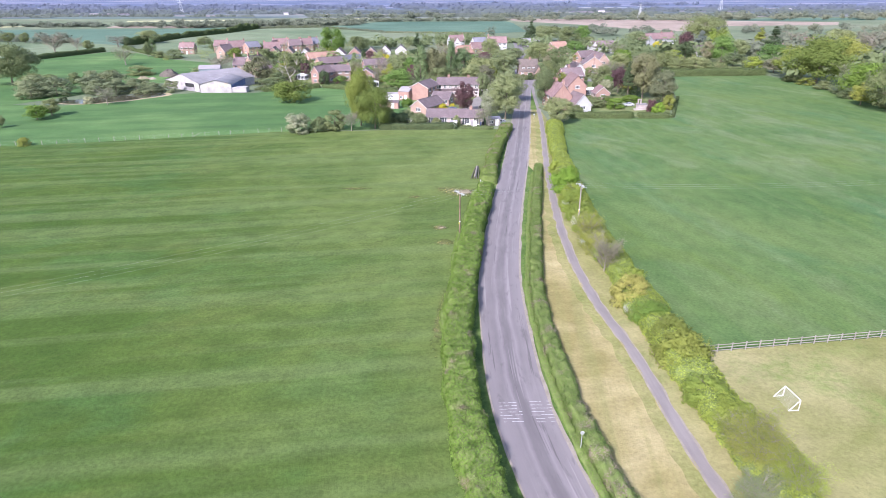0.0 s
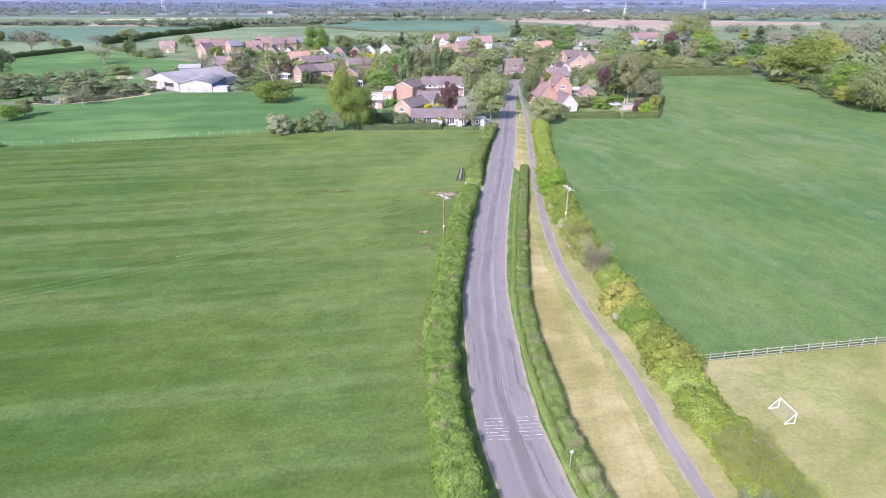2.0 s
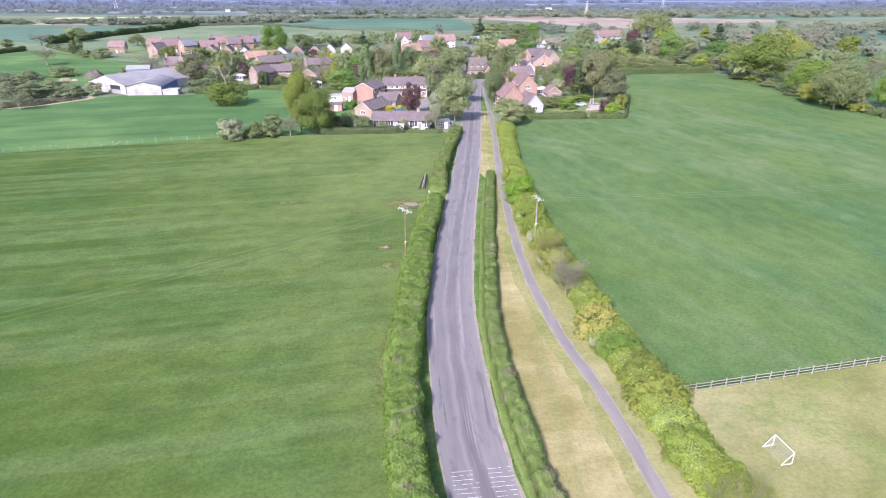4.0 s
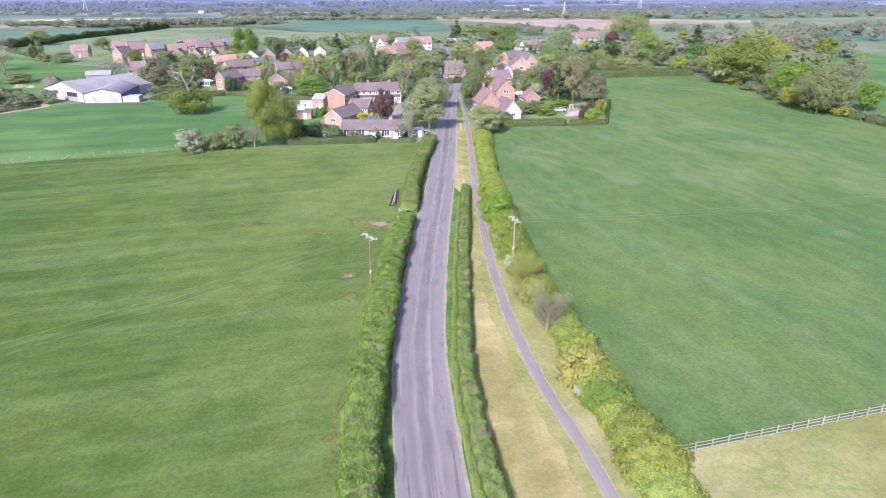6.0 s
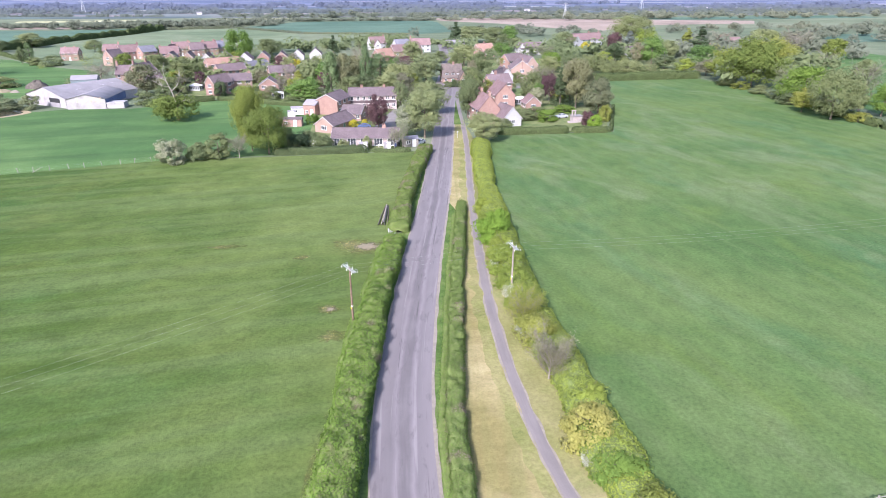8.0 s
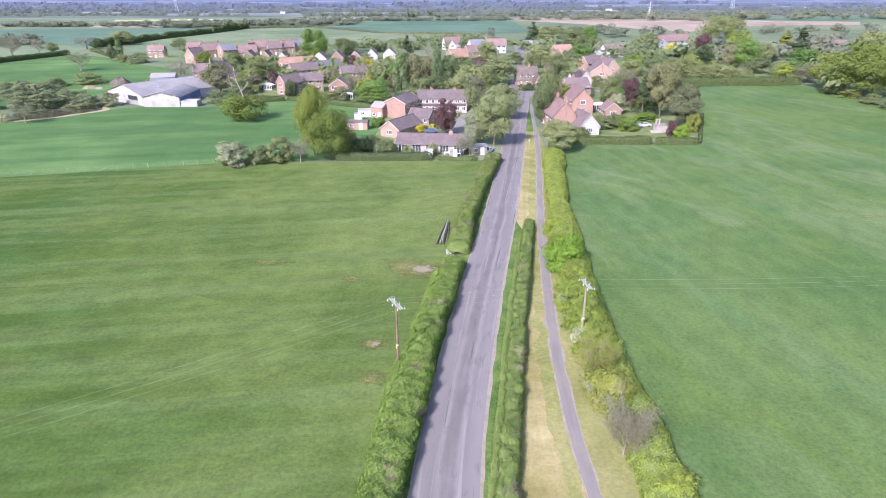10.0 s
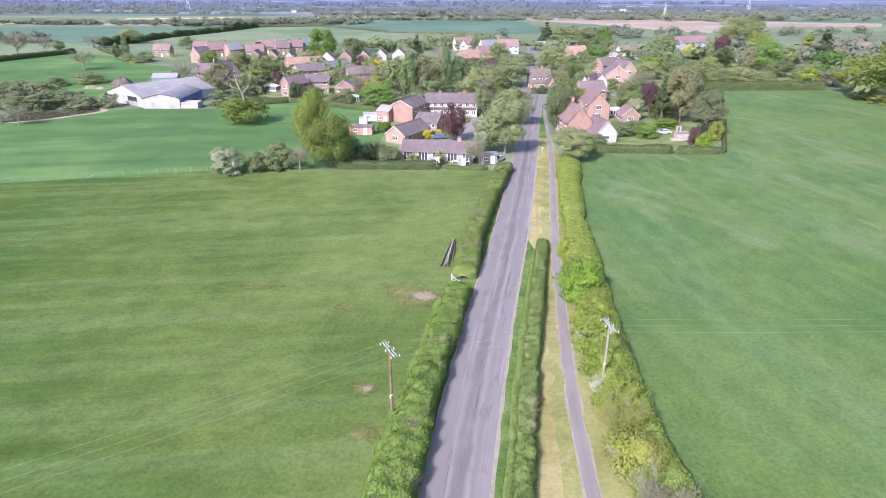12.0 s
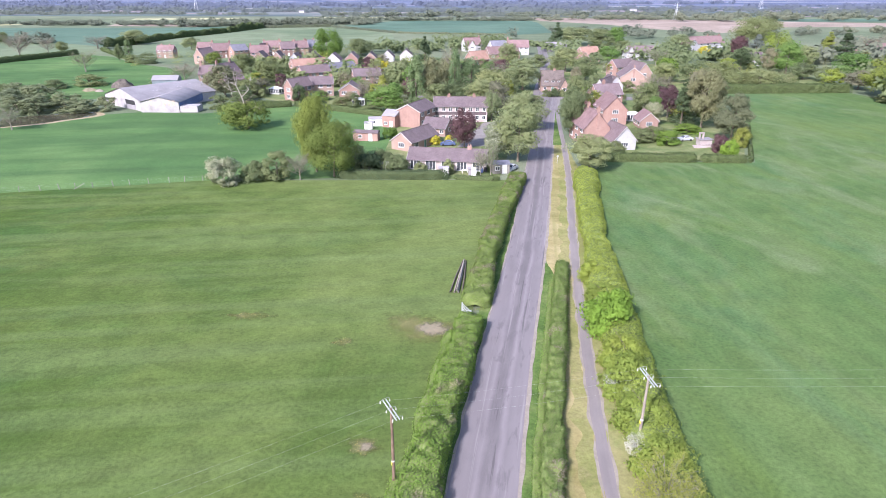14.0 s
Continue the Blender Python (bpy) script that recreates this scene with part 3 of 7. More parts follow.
def strip(name, left, right, y0, y1, z, mat, step=1.0, across=1, label="", wobble=0.0):
    """A ribbon of ground between two courses, with metres across and along as its map."""
    ys = np.arange(y0, y1 + step / 2, step)
    a, b = left(ys), right(ys)
    if wobble:
        a = a + np.array([noise.noise((y * 0.35, 3.1, z)) for y in ys]) * wobble
        b = b + np.array([noise.noise((y * 0.35, 8.7, z)) for y in ys]) * wobble
    V, F, U = [], [], []
    for i, y in enumerate(ys):
        for k in range(across + 1):
            t = k / across
            V.append((a[i] + (b[i] - a[i]) * t, y, z))
            U.append(((b[i] - a[i]) * t, y))
    m = across + 1
    for i in range(len(ys) - 1):
        for k in range(across):
            F.append((i * m + k, i * m + k + 1, (i + 1) * m + k + 1, (i + 1) * m + k))
    me = np_mesh(name, V, F, mat)
    uv = me.uv_layers.new(name="UVMap")
    uv.data.foreach_set("uv", np.array([U[k] for q in F for k in q], np.float32).ravel())
    return tagged(hang(name, me), label, "", "", "structure")


def field(name, corners, z, mat, label=""):
    """A flat piece of farmland by its corners."""
    bm = bmesh.new()
    bm.faces.new([bm.verts.new((x, y, z)) for x, y in corners])
    bm.normal_update()
    bm.faces.ensure_lookup_table()
    if bm.faces[0].normal.z < 0:
        bmesh.ops.reverse_faces(bm, faces=bm.faces[:])
    me = bpy.data.meshes.new(name)
    bm.to_mesh(me)
    bm.free()
    me.materials.append(mat)
    return tagged(hang(name, me), label, "", "", "structure")


def hedge(name, course, y0, y1, width, height, leaf, label, size=0.14, density=55, flat=True, seed=1, wavy=0.25):
    """A hedge along a course x(y): an inner mass of twigs and a coat of leaves."""
    r = np.random.default_rng(seed)
    step = 0.4 if size < 0.2 else 0.8
    ys = np.arange(y0, y1 + 1e-6, step)
    xs = course(ys)
    dx = np.gradient(xs, ys)
    tang = np.stack([dx, np.ones_like(dx)], 1)
    tang /= np.linalg.norm(tang, axis=1, keepdims=True)
    side = np.stack([tang[:, 1], -tang[:, 0]], 1)
    sec = 18
    ang = np.linspace(0, math.pi, 600)
    power = 0.38 if flat else 0.7
    ox = -np.sign(np.cos(ang)) * np.abs(np.cos(ang)) ** power
    oz = np.abs(np.sin(ang)) ** power
    run = np.concatenate([[0], np.cumsum(np.hypot(np.diff(ox) * width / 2, np.diff(oz) * height))])
    at = np.linspace(0, run[-1], sec)
    cx, cz = np.interp(at, run, ox), np.interp(at, run, oz)
    n = len(ys)
    wv = np.array([1 + wavy * noise.noise((y * 0.16, seed * 3.7, 0)) + wavy * 0.15 * noise.noise((y * 0.7, seed, 4)) for y in ys])
    hv = np.array([1 + wavy * 0.8 * noise.noise((y * 0.13, seed * 5.1, 9)) + wavy * 0.12 * noise.noise((y * 0.8, seed, 7)) for y in ys])
    end = np.clip(np.minimum(ys - y0, y1 - ys) / 1.2, 0.0, 1.0) ** 0.5 * 0.96 + 0.04
    G = np.zeros((n, sec, 3))
    for j in range(sec):
        off = cx[j] * width / 2 * wv * end
        G[:, j, 0] = xs + side[:, 0] * off
        G[:, j, 1] = ys + side[:, 1] * off
        G[:, j, 2] = cz[j] * height * hv * end
    jit = np.array([[noise.noise((p[0] * 0.8, p[1] * 0.8, p[2] * 0.8)) + 0.8 * noise.noise((p[0] * 2.0 + 5, p[1] * 2.0, p[2] * 2.0)) for p in row] for row in G])
    out = np.zeros_like(G)
    out[:, :, 0] = side[:, None, 0] * cx[None, :]
    out[:, :, 1] = side[:, None, 1] * cx[None, :]
    out[:, :, 2] = cz[None, :]
    G += out * jit[:, :, None] * min(0.36, 0.14 * width)
    G[:, 0, 2] = G[:, -1, 2] = -0.05
    idx = np.arange(n * sec).reshape(n, sec)
    F = np.stack([idx[:-1, :-1], idx[1:, :-1], idx[1:, 1:], idx[:-1, 1:]], -1).reshape(-1, 4)
    root = thing(name, 0, 0, 0, 0, label, "hedge")
    inner = G.copy()
    inner[:, :, :2] = xs[:, None, None] * np.array([1, 0]) + ys[:, None, None] * np.array([0, 1]) + (G[:, :, :2] - np.stack([xs, ys], 1)[:, None]) * 0.93
    inner[:, :, 2] *= 0.94
    inner = inner[1:-1]
    inner[0], inner[-1] = inner[0].mean(0), inner[-1].mean(0)
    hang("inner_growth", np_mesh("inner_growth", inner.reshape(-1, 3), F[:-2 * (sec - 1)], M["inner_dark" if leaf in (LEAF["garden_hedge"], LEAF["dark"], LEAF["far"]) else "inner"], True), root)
    # leaves over the surface, by area
    q = G[:-1, :-1], G[1:, :-1], G[1:, 1:], G[:-1, 1:]
    area = np.linalg.norm(np.cross(q[1] - q[0], q[3] - q[0]), axis=-1).ravel()
    cnt = int(area.sum() * density)
    pick = r.choice(len(area), cnt, p=area / area.sum())
    u, v = r.random((cnt, 1)), r.random((cnt, 1))
    Q = [k.reshape(-1, 3)[pick] for k in q]
    P = (Q[0] * (1 - u) + Q[1] * u) * (1 - v) + (Q[3] * (1 - u) + Q[2] * u) * v
    N = np.cross(Q[1] - Q[0], Q[3] - Q[0])
    N /= np.linalg.norm(N, axis=1, keepdims=True) + 1e-9
    c = np.stack([np.interp(P[:, 1], ys, xs), P[:, 1], np.full(cnt, height * 0.4)], 1)
    N *= np.sign(((P - c) * N).sum(1, keepdims=True))
    P = P + N * r.normal(0.02, 0.09, (cnt, 1))
    P[:, 2] = np.maximum(P[:, 2], 0.03)
    V, F2, NV = leaf_quads(P, N + np.array([0, 0, 0.25]), size, r)
    tagged(hang("foliage", np_mesh("foliage", V, F2, leaf, normals=NV), root), kind="stuff")
    return root


def crown_points(shape, h, w, n, r):
    """Clumps of leaves: points and outward directions filling a crown of that shape, h high and w wide."""
    lobes = []
    if shape in ("oak", "round", "bush", "shrub", "clump"):
        low = {"oak": 0.05, "round": 0.06, "clump": 0.04}.get(shape, 0.0)
        k = {"oak": 58, "round": 60, "clump": 36, "shrub": 34}.get(shape, 60)
        for i in range(k):
            a, e = r.uniform(0, 2 * math.pi), r.uniform(-0.9, 1.0)
            rad = max(0.0, 1 - abs(e) ** 2.4) ** 0.5 * r.uniform(0.15, 1.0) ** 0.5 * 0.9
            cz = low + (1 - low) * (0.5 + 0.42 * e * r.uniform(0.7, 1.0))
            if shape in ("shrub", "clump", "bush"):
                cz, rad = max(0.08, cz - 0.1 * (1 - e)), rad if e > 0 else max(rad, r.uniform(0.3, 0.85))
            s = r.uniform(0.09, 0.2) * w
            lobes.append((math.cos(a) * rad * w / 2, math.sin(a) * rad * w / 2, cz * h, s))
    elif shape == "poplar":
        for i in range(40):
            t = r.uniform(0.05, 0.96)
            wid = math.sin(math.pi * min(1, 0.12 + t * 0.88)) ** 0.7 * w / 2
            a = r.uniform(0, 2 * math.pi)
            lobes.append((math.cos(a) * wid * 0.6, math.sin(a) * wid * 0.6, t * h * 0.97, w * r.uniform(0.14, 0.24)))
    elif shape == "conifer":
        for i in range(44):
            t = r.uniform(0.05, 0.98)
            wid = (1 - t) * w / 2 * 0.85
            a = r.uniform(0, 2 * math.pi)
            lobes.append((math.cos(a) * wid, math.sin(a) * wid, t * h, w * (0.20 - 0.12 * t)))
    elif shape == "willow":
        for i in range(40):
            a, t = r.uniform(0, 2 * math.pi), r.uniform(0.12, 0.9)
            rad = math.sqrt(max(0.05, 1 - (t - 0.25) ** 2 / 0.55)) * w / 2 * 0.75
            lobes.append((math.cos(a) * rad, math.sin(a) * rad, t * h, w * r.uniform(0.12, 0.2)))
    P, N = [], []
    per = n // len(lobes) + 1
    for x, y, z, s in lobes:
        d = r.normal(0, 1, (per, 3))
        d /= np.linalg.norm(d, axis=1, keepdims=True)
        rr = s * np.where(r.random((per, 1)) < 0.82, r.uniform(0.72, 1.06, (per, 1)), r.uniform(1.0, 1.35, (per, 1)))
        q = d * rr * np.array([1, 1, 1.5 if shape in ("poplar", "willow") else 0.72])
        P.append(q + (x, y, z))
        N.append(d + np.array([x / w, y / w, (z / h - 0.3)]) * 0.8)
    P, N = np.concatenate(P), np.concatenate(N)
    keep = P[:, 2] > 0.03 * h
    return P[keep], N[keep]


def branches(h, w, r, spread=0.8, count=9, base=0.3, rad=0.03, forks=2, steep=1.0):
    """Trunk and limbs as runs of points and radii."""
    lean = r.normal(0, 0.02, 2)
    trunk = [(lean[0] * h * t, lean[1] * h * t, h * t * 0.72) for t in (-0.01, 0.15, 0.4, 0.7, 1.0)]
    R = h * rad
    runs = [(trunk, [R * 1.35, R, R * 0.8, R * 0.5, R * 0.15])]
    for i in range(count):
        t = base + (0.72 - base) * (i + r.uniform(0, 0.8)) / count
        a = 2.4 * i + r.uniform(-0.4, 0.4)
        ln = w / 2 * spread * r.uniform(0.7, 1.0)
        s = Vector((lean[0] * h * t, lean[1] * h * t, h * t))
        d = Vector((math.cos(a), math.sin(a), r.uniform(0.25, 0.8) * steep))
        pts = [s + d * ln * k + Vector((0, 0, 0.12 * ln * k * k)) for k in (0, 0.35, 0.7, 1.0)]
        q = R * 0.42
        runs.append((pts, [q, q * 0.75, q * 0.45, q * 0.12]))
        for j in range(forks):
            p0 = pts[1 + j % 2]
            d2 = Vector((math.cos(a + r.uniform(-1.1, 1.1)), math.sin(a + r.uniform(-1.1, 1.1)), r.uniform(0.2, 1.0)))
            l2 = ln * r.uniform(0.35, 0.6)
            runs.append(([p0, p0 + d2 * l2 * 0.5, p0 + d2 * l2 + Vector((0, 0, 0.1 * l2))], [q * 0.5, q * 0.3, q * 0.08]))
    return runs


NOMINAL = {"oak": (14.0, 15.0), "round": (10.0, 8.0), "clump": (8.0, 7.0), "bush": (3.6, 4.6), "shrub": (3.6, 4.6), "poplar": (18.0, 6.0), "conifer": (13.0, 6.5),
           "willow": (9.0, 9.0), "bare": (10.0, 9.0), "barebush": (4.0, 5.0)}
LEAFSIZE = {"oak": 0.27, "round": 0.22, "clump": 0.25, "shrub": 0.16, "bush": 0.16, "poplar": 0.26, "conifer": 0.24, "willow": 0.24, "bare": 0.17, "barebush": 0.10}
LEAVES = {"oak": 21000, "round": 12000, "clump": 6500, "bush": 8500, "shrub": 5600, "poplar": 10000, "conifer": 8000, "willow": 8000, "bare": 4200, "barebush": 6500}
GROWN = {}


def tree(shape, leaf, x, y, h, w, label, category="tree", group="", turn=None):
    """A tree or shrub of that shape and foliage, h high and w wide, standing at x, y."""
    r0 = random.Random(int(x * 13 + y * 7))
    far = y > 262 or abs(x) > 100
    key = (shape, leaf, far, r0.randrange(2))
    leaves, grain = int(LEAVES[shape] * (0.5 if far else 1.0)), LEAFSIZE[shape] * (1.25 if far else 1.0)
    H, W = NOMINAL[shape]
    size = Vector((w / W, w / W * r0.uniform(0.92, 1.08), h / H))
    spin = r0.uniform(0, 360) if turn is None else turn
    m = Matrix.LocRotScale((x, y, 0), Euler((0, 0, radians(spin))), size)
    if key in GROWN:
        first = GROWN[key]
        s = first.scale
        ob = copy_thing(first, m @ Matrix.Diagonal((1 / s.x, 1 / s.y, 1 / s.z, 1)))
    else:
        r = np.random.default_rng(len(GROWN) * 11 + 3)
        ob = thing("shrub" if shape in ("bush", "shrub", "barebush") else "tree", 0, 0)
        if shape in ("bare", "barebush"):
            runs = branches(H, W, r, 0.85, 22, 0.06 if shape == "barebush" else 0.22, 0.022, 2, 2.2 if shape == "barebush" else 1.3)
            hang("trunk", tubes("trunk", runs[:1], M["twig"]), ob)
            fine = []
            for pts, rad in runs[1:]:
                fine.append((pts, rad))
                for k in range(4 if far else 9):
                    t = r.uniform(0.2, 1.0) * (len(pts) - 1)
                    i = min(int(t), len(pts) - 2)
                    p = Vector(pts[i]).lerp(Vector(pts[i + 1]), t - i)
                    d = Vector(r.normal(0, 1, 3)) + Vector((p.x / W * 1.5, p.y / W * 1.5, 0.5))
                    d = d.normalized() * W * r.uniform(0.07, 0.17)
                    fine.append(([p, p + d * 0.5 + Vector((0, 0, 0.01 * H)), p + d + Vector((0, 0, 0.03 * H))], [H * 0.0035, H * 0.0022, H * 0.001]))
            limbs = tubes("branchwork", fine, M["twig"], sides=3)
            tagged(hang("branchwork", limbs, ob), kind="stuff")
            P = np.array([f[0][-1] for f in fine])
            P = np.repeat(P, leaves // len(P) + 1, 0)
            P = P + r.normal(0, W * 0.03, P.shape)
            P[:, 2] = np.maximum(P[:, 2], 0.1)
            V, F, NV = leaf_quads(P, np.tile((0, 0, 1.0), (len(P), 1)), grain, r)
            tagged(hang("crown", np_mesh("crown", V, F, LEAF[leaf], normals=NV), ob), kind="stuff")
        else:
            runs = branches(H, W, r, 0.7, 9 if shape not in ("bush", "shrub") else 6, 0.28 if shape not in ("bush", "shrub") else 0.08, 0.02 if shape not in ("bush", "shrub") else 0.02)
            hang("trunk", tubes("trunk", runs[:10] if far else runs, M["bark"], sides=4 if far else 6), ob)
            P, N = crown_points(shape, H, W, leaves, r)
            N = N + (0, 0, 0.3)
            V, F, NV = leaf_quads(P, N, grain * 1.12, r, 0.34)
            tagged(hang("crown", np_mesh("crown", V, F, LEAF[leaf], normals=NV), ob), kind="stuff")
        ob.matrix_basis = m
        GROWN[key] = ob
    return tagged(ob, label, category, group)

# ---- the lie of the land: courses x(y) of road, path and hedges ----
road_mid = spline(((-160, 75.0), (-60, 38.0), (0, 20.0), (25, 13.2), (40, 10.0), (51, 8.3), (66, 7.95), (82, 8.5), (95, 9.9), (122.7, 13.9),
                   (145, 17.6), (194.6, 24.9), (227.7, 29.6), (272.6, 36.1), (306, 41.4)))
path_mid = spline(((-160, 88.0), (-60, 52.0), (0, 33.0), (25, 26.2), (41.6, 24.0), (47, 23.6), (55.3, 23.3), (62, 23.0), (72, 21.8), (80.1, 21.25), (97.6, 21.35), (108, 22.0), (119.1, 23.0),
                   (145.1, 25.7), (183.5, 30.6), (224.3, 35.2), (272.7, 39.9), (306, 44.8)))
left_hedge_mid = spline(((-160, 69.0), (-60, 32.0), (0, 14.2), (25, 7.3), (38.7, 3.9), (49.9, 2.3), (62.8, 1.9), (78, 2.9), (90.7, 4.3), (109.7, 6.9),
                         (124.3, 9.2), (151.7, 12.9), (192.9, 20.7)))
mid_hedge_mid = spline(((-160, 80.0), (-60, 43.0), (0, 25.5), (25, 18.0), (39.5, 14.6), (52.9, 12.9), (64.2, 12.5), (79.9, 13.1), (91.7, 14.7), (104.9, 16.5),
                        (124.6, 19.6), (146.6, 23.2)))
right_hedge_mid = spline(((-160, 95.0), (-60, 58.0), (0, 39.0), (25, 32.5), (40.4, 29.0), (50, 28.6), (60, 28.0), (75, 27.2), (86, 27.2), (99.4, 26.6),
                          (110, 26.9), (123.5, 27.6), (143, 29.0), (156.9, 30.4), (197, 35.8)))


def shifted(course, d):
    return lambda y: course(y) + d


ground = field("ground", ((-9000, -9000), (9000, -9000), (9000, 9000), (-9000, 9000)), 0.0, M["ground"], "mixed green farmland reaching to the horizon")

# the near meadow rolls in old ridge and furrow
def meadow_top(x):
    return np.interp(x, (-260, -117, -82, -50, 16), (160, 171.5, 180.2, 189, 192))


def meadow_height(x, y):
    f = (y + 90) / (float(meadow_top(x)) + 90)
    ph = (y - 0.13 * x + 3.0 * noise.noise((x * 0.02, y * 0.02, 1.0))) / 9.2
    inland = float(left_hedge_mid(min(y, 192))) - 0.4 - x
    amp = 0.15 * min(1.0, max(0.0, inland / 22.0)) * min(1.0, max(0.15, (y - 90.0) / 35.0)) * max(0.0, min(1.0, f * 40, (1 - f) * 25))
    return 0.05 + amp * (0.5 + 0.5 * math.sin(2 * math.pi * ph)) + 0.05 * noise.noise((x * 0.11, y * 0.11, 4.0)) * min(1, amp * 6)


def meadow():
    step = 2.0
    ys = np.arange(-90, 192.1, step)
    n, cols = len(ys), 110
    V = []
    for i in range(n):
        f = i / (n - 1)
        xr = float(left_hedge_mid(-90 + 282 * f)) - 0.4
        for k in range(cols):
            x = -260 + (xr + 260) * (k / (cols - 1)) ** 0.6
            y = -90 + (float(meadow_top(x)) + 90) * f
            V.append((x, y, meadow_height(x, y)))
    idx = np.arange(n * cols).reshape(n, cols)
    F = np.stack([idx[:-1, :-1], idx[:-1, 1:], idx[1:, 1:], idx[1:, :-1]], -1).reshape(-1, 4)
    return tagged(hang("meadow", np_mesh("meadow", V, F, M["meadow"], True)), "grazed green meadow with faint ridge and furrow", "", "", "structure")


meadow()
field("cereal_field", ((-260, 160), (-117, 171.5), (-82, 180.2), (-50, 189), (-16, 192.5), (-12, 215), (-14, 262), (-55, 284), (-83, 268), (-105, 270),
                       (-122, 262), (-146, 238), (-170, 240), (-260, 262)), 0.04, M["crop"], "bright green field of young cereal")
field("cereal_field", ((-340, 255), (-260, 255), (-170, 236), (-140, 292), (-120, 330), (-135, 385), (-185, 419), (-219, 457), (-245, 470), (-262, 425), (-272, 384), (-340, 370)),
      0.045, M["crop"], "bright green field of young cereal behind the pond")
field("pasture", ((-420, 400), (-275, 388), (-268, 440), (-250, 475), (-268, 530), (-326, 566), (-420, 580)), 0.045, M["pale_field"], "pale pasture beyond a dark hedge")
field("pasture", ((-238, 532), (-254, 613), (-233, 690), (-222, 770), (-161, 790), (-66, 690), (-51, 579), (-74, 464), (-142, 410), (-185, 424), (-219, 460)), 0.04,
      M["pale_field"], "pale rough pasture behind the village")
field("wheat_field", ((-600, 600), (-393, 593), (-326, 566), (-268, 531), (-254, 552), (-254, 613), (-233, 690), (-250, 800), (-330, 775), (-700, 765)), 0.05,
      M["teal"], "haze-tinted blue-green field of winter wheat")
field("wheat_field", ((-150, 800), (-66, 700), (46, 665), (92, 700), (98, 900), (93, 950), (-91, 945)), 0.05, M["teal"], "haze-tinted blue-green field of winter wheat")
field("ploughed_field", ((97, 1058), (369, 966), (546, 890), (498, 812), (426, 811), (349, 799), (255, 698), (215, 754), (175, 859), (107, 947)), 0.058, M["plough"], "pinkish bare ploughed field")
field("rape_field", ((-700, 800), (-560, 790), (-540, 850), (-700, 860)), 0.05, M["rape"], "pale yellow strip of flowering rape")
field("rape_field", ((-470, 960), (-330, 985), (-330, 1040), (-490, 1010)), 0.05, M["rape"], "pale yellow strip of flowering rape")
field("ploughed_field", ((-420, 805), (-300, 800), (-300, 850), (-430, 845)), 0.05, M["plough"], "pale bare strip of tilled soil")
field("rape_field", ((-240, 1020), (-120, 1030), (-120, 1075), (-240, 1060)), 0.05, M["rape"], "pale yellow strip of flowering rape")
field("pasture", ((175, 200), (340, 200), (345, 445), (205, 300)), 0.04, M["crop"], "green pasture behind the oaks")
field("wheat_field", ((400, 520), (760, 560), (800, 640), (420, 610)), 0.05, M["teal"], "haze-tinted blue-green field of winter wheat")
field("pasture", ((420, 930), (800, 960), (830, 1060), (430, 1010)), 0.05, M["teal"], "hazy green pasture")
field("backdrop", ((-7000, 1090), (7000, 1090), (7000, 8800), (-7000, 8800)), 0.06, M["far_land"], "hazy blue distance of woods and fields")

# right of the footpath: ley field, paddock
ley_left = shifted(right_hedge_mid, 1.6)
strip("ley_field", ley_left, lambda y: np.interp(y, (62.5, 206), (320, 167)), 62.5, 197.0, 0.04, M["ley"], 2.0, 1, "mown green ley with paler streaks")
field("ley_field", ((37.4, 196.4), (43, 209.5), (80, 209.3), (96, 253), (108, 300), (111, 319), (166, 323), (171, 300), (168, 250), (166.5, 206), (176.6, 196.4)), 0.045, M["ley"],
      "mown green ley with paler streaks")
strip("paddock", ley_left, lambda y: np.full_like(y, 260.0), -120.0, 62.5, 0.05, M["paddock"], 2.0, 1, "dry, patchy straw-coloured paddock")
field("paddock", ((29.4, 61.0), (260, 61.0), (260, 94.8), (30.5, 62.3)), 0.052, M["paddock"], "dry straw-coloured corner of the paddock")

# road, verges, footpath
strip("verge", shifted(left_hedge_mid, 0.5), shifted(road_mid, -2.4), -150, 192, 0.035, M["verge_green"], 1.0, 1, "narrow shaded grass verge under the hedge")
strip("verge", shifted(road_mid, 2.4), lambda y: np.where(y < 138, path_mid(y) + 3.2, road_mid(y) + 3.0 + np.clip((151 - y) / 13, 0, 1) ** 2 * 6), -150, 151, 0.035, M["verge_green"], 1.0, 1, "grass verge beside the road")
strip("dry_verge", lambda y: np.where(y < 140, mid_hedge_mid(np.minimum(y, 146)) + 0.6, road_mid(y) + 3.2 + np.clip((150 - y) / 10, 0, 1) ** 1.5 * (mid_hedge_mid(np.minimum(y, 146)) + 0.6 - road_mid(y) - 3.2)), shifted(path_mid, 0.2), -150, 226, 0.05, M["verge_dry"], 1.0, 1,
      "dry straw-coloured mown verge", 0.4)
strip("dry_verge", shifted(path_mid, -0.2), lambda y: right_hedge_mid(np.minimum(y, 197)) - 0.4 + np.maximum(y - 197, 0) * 0.02, -150, 226, 0.055, M["paddock"], 1.0, 1,
      "dry grass between footpath and hedge", 0.3)
strip("road_edge", shifted(road_mid, 2.6), shifted(road_mid, 3.4), -150, 226, 0.06, M["dust"], 0.5, 1, "dusty gravel edge of the road", 0.22)
strip("verge", shifted(path_mid, -2.3), shifted(path_mid, -0.6), -150, 226, 0.058, M["verge_path"], 0.5, 1, "greener grass along the footpath", 0.9)
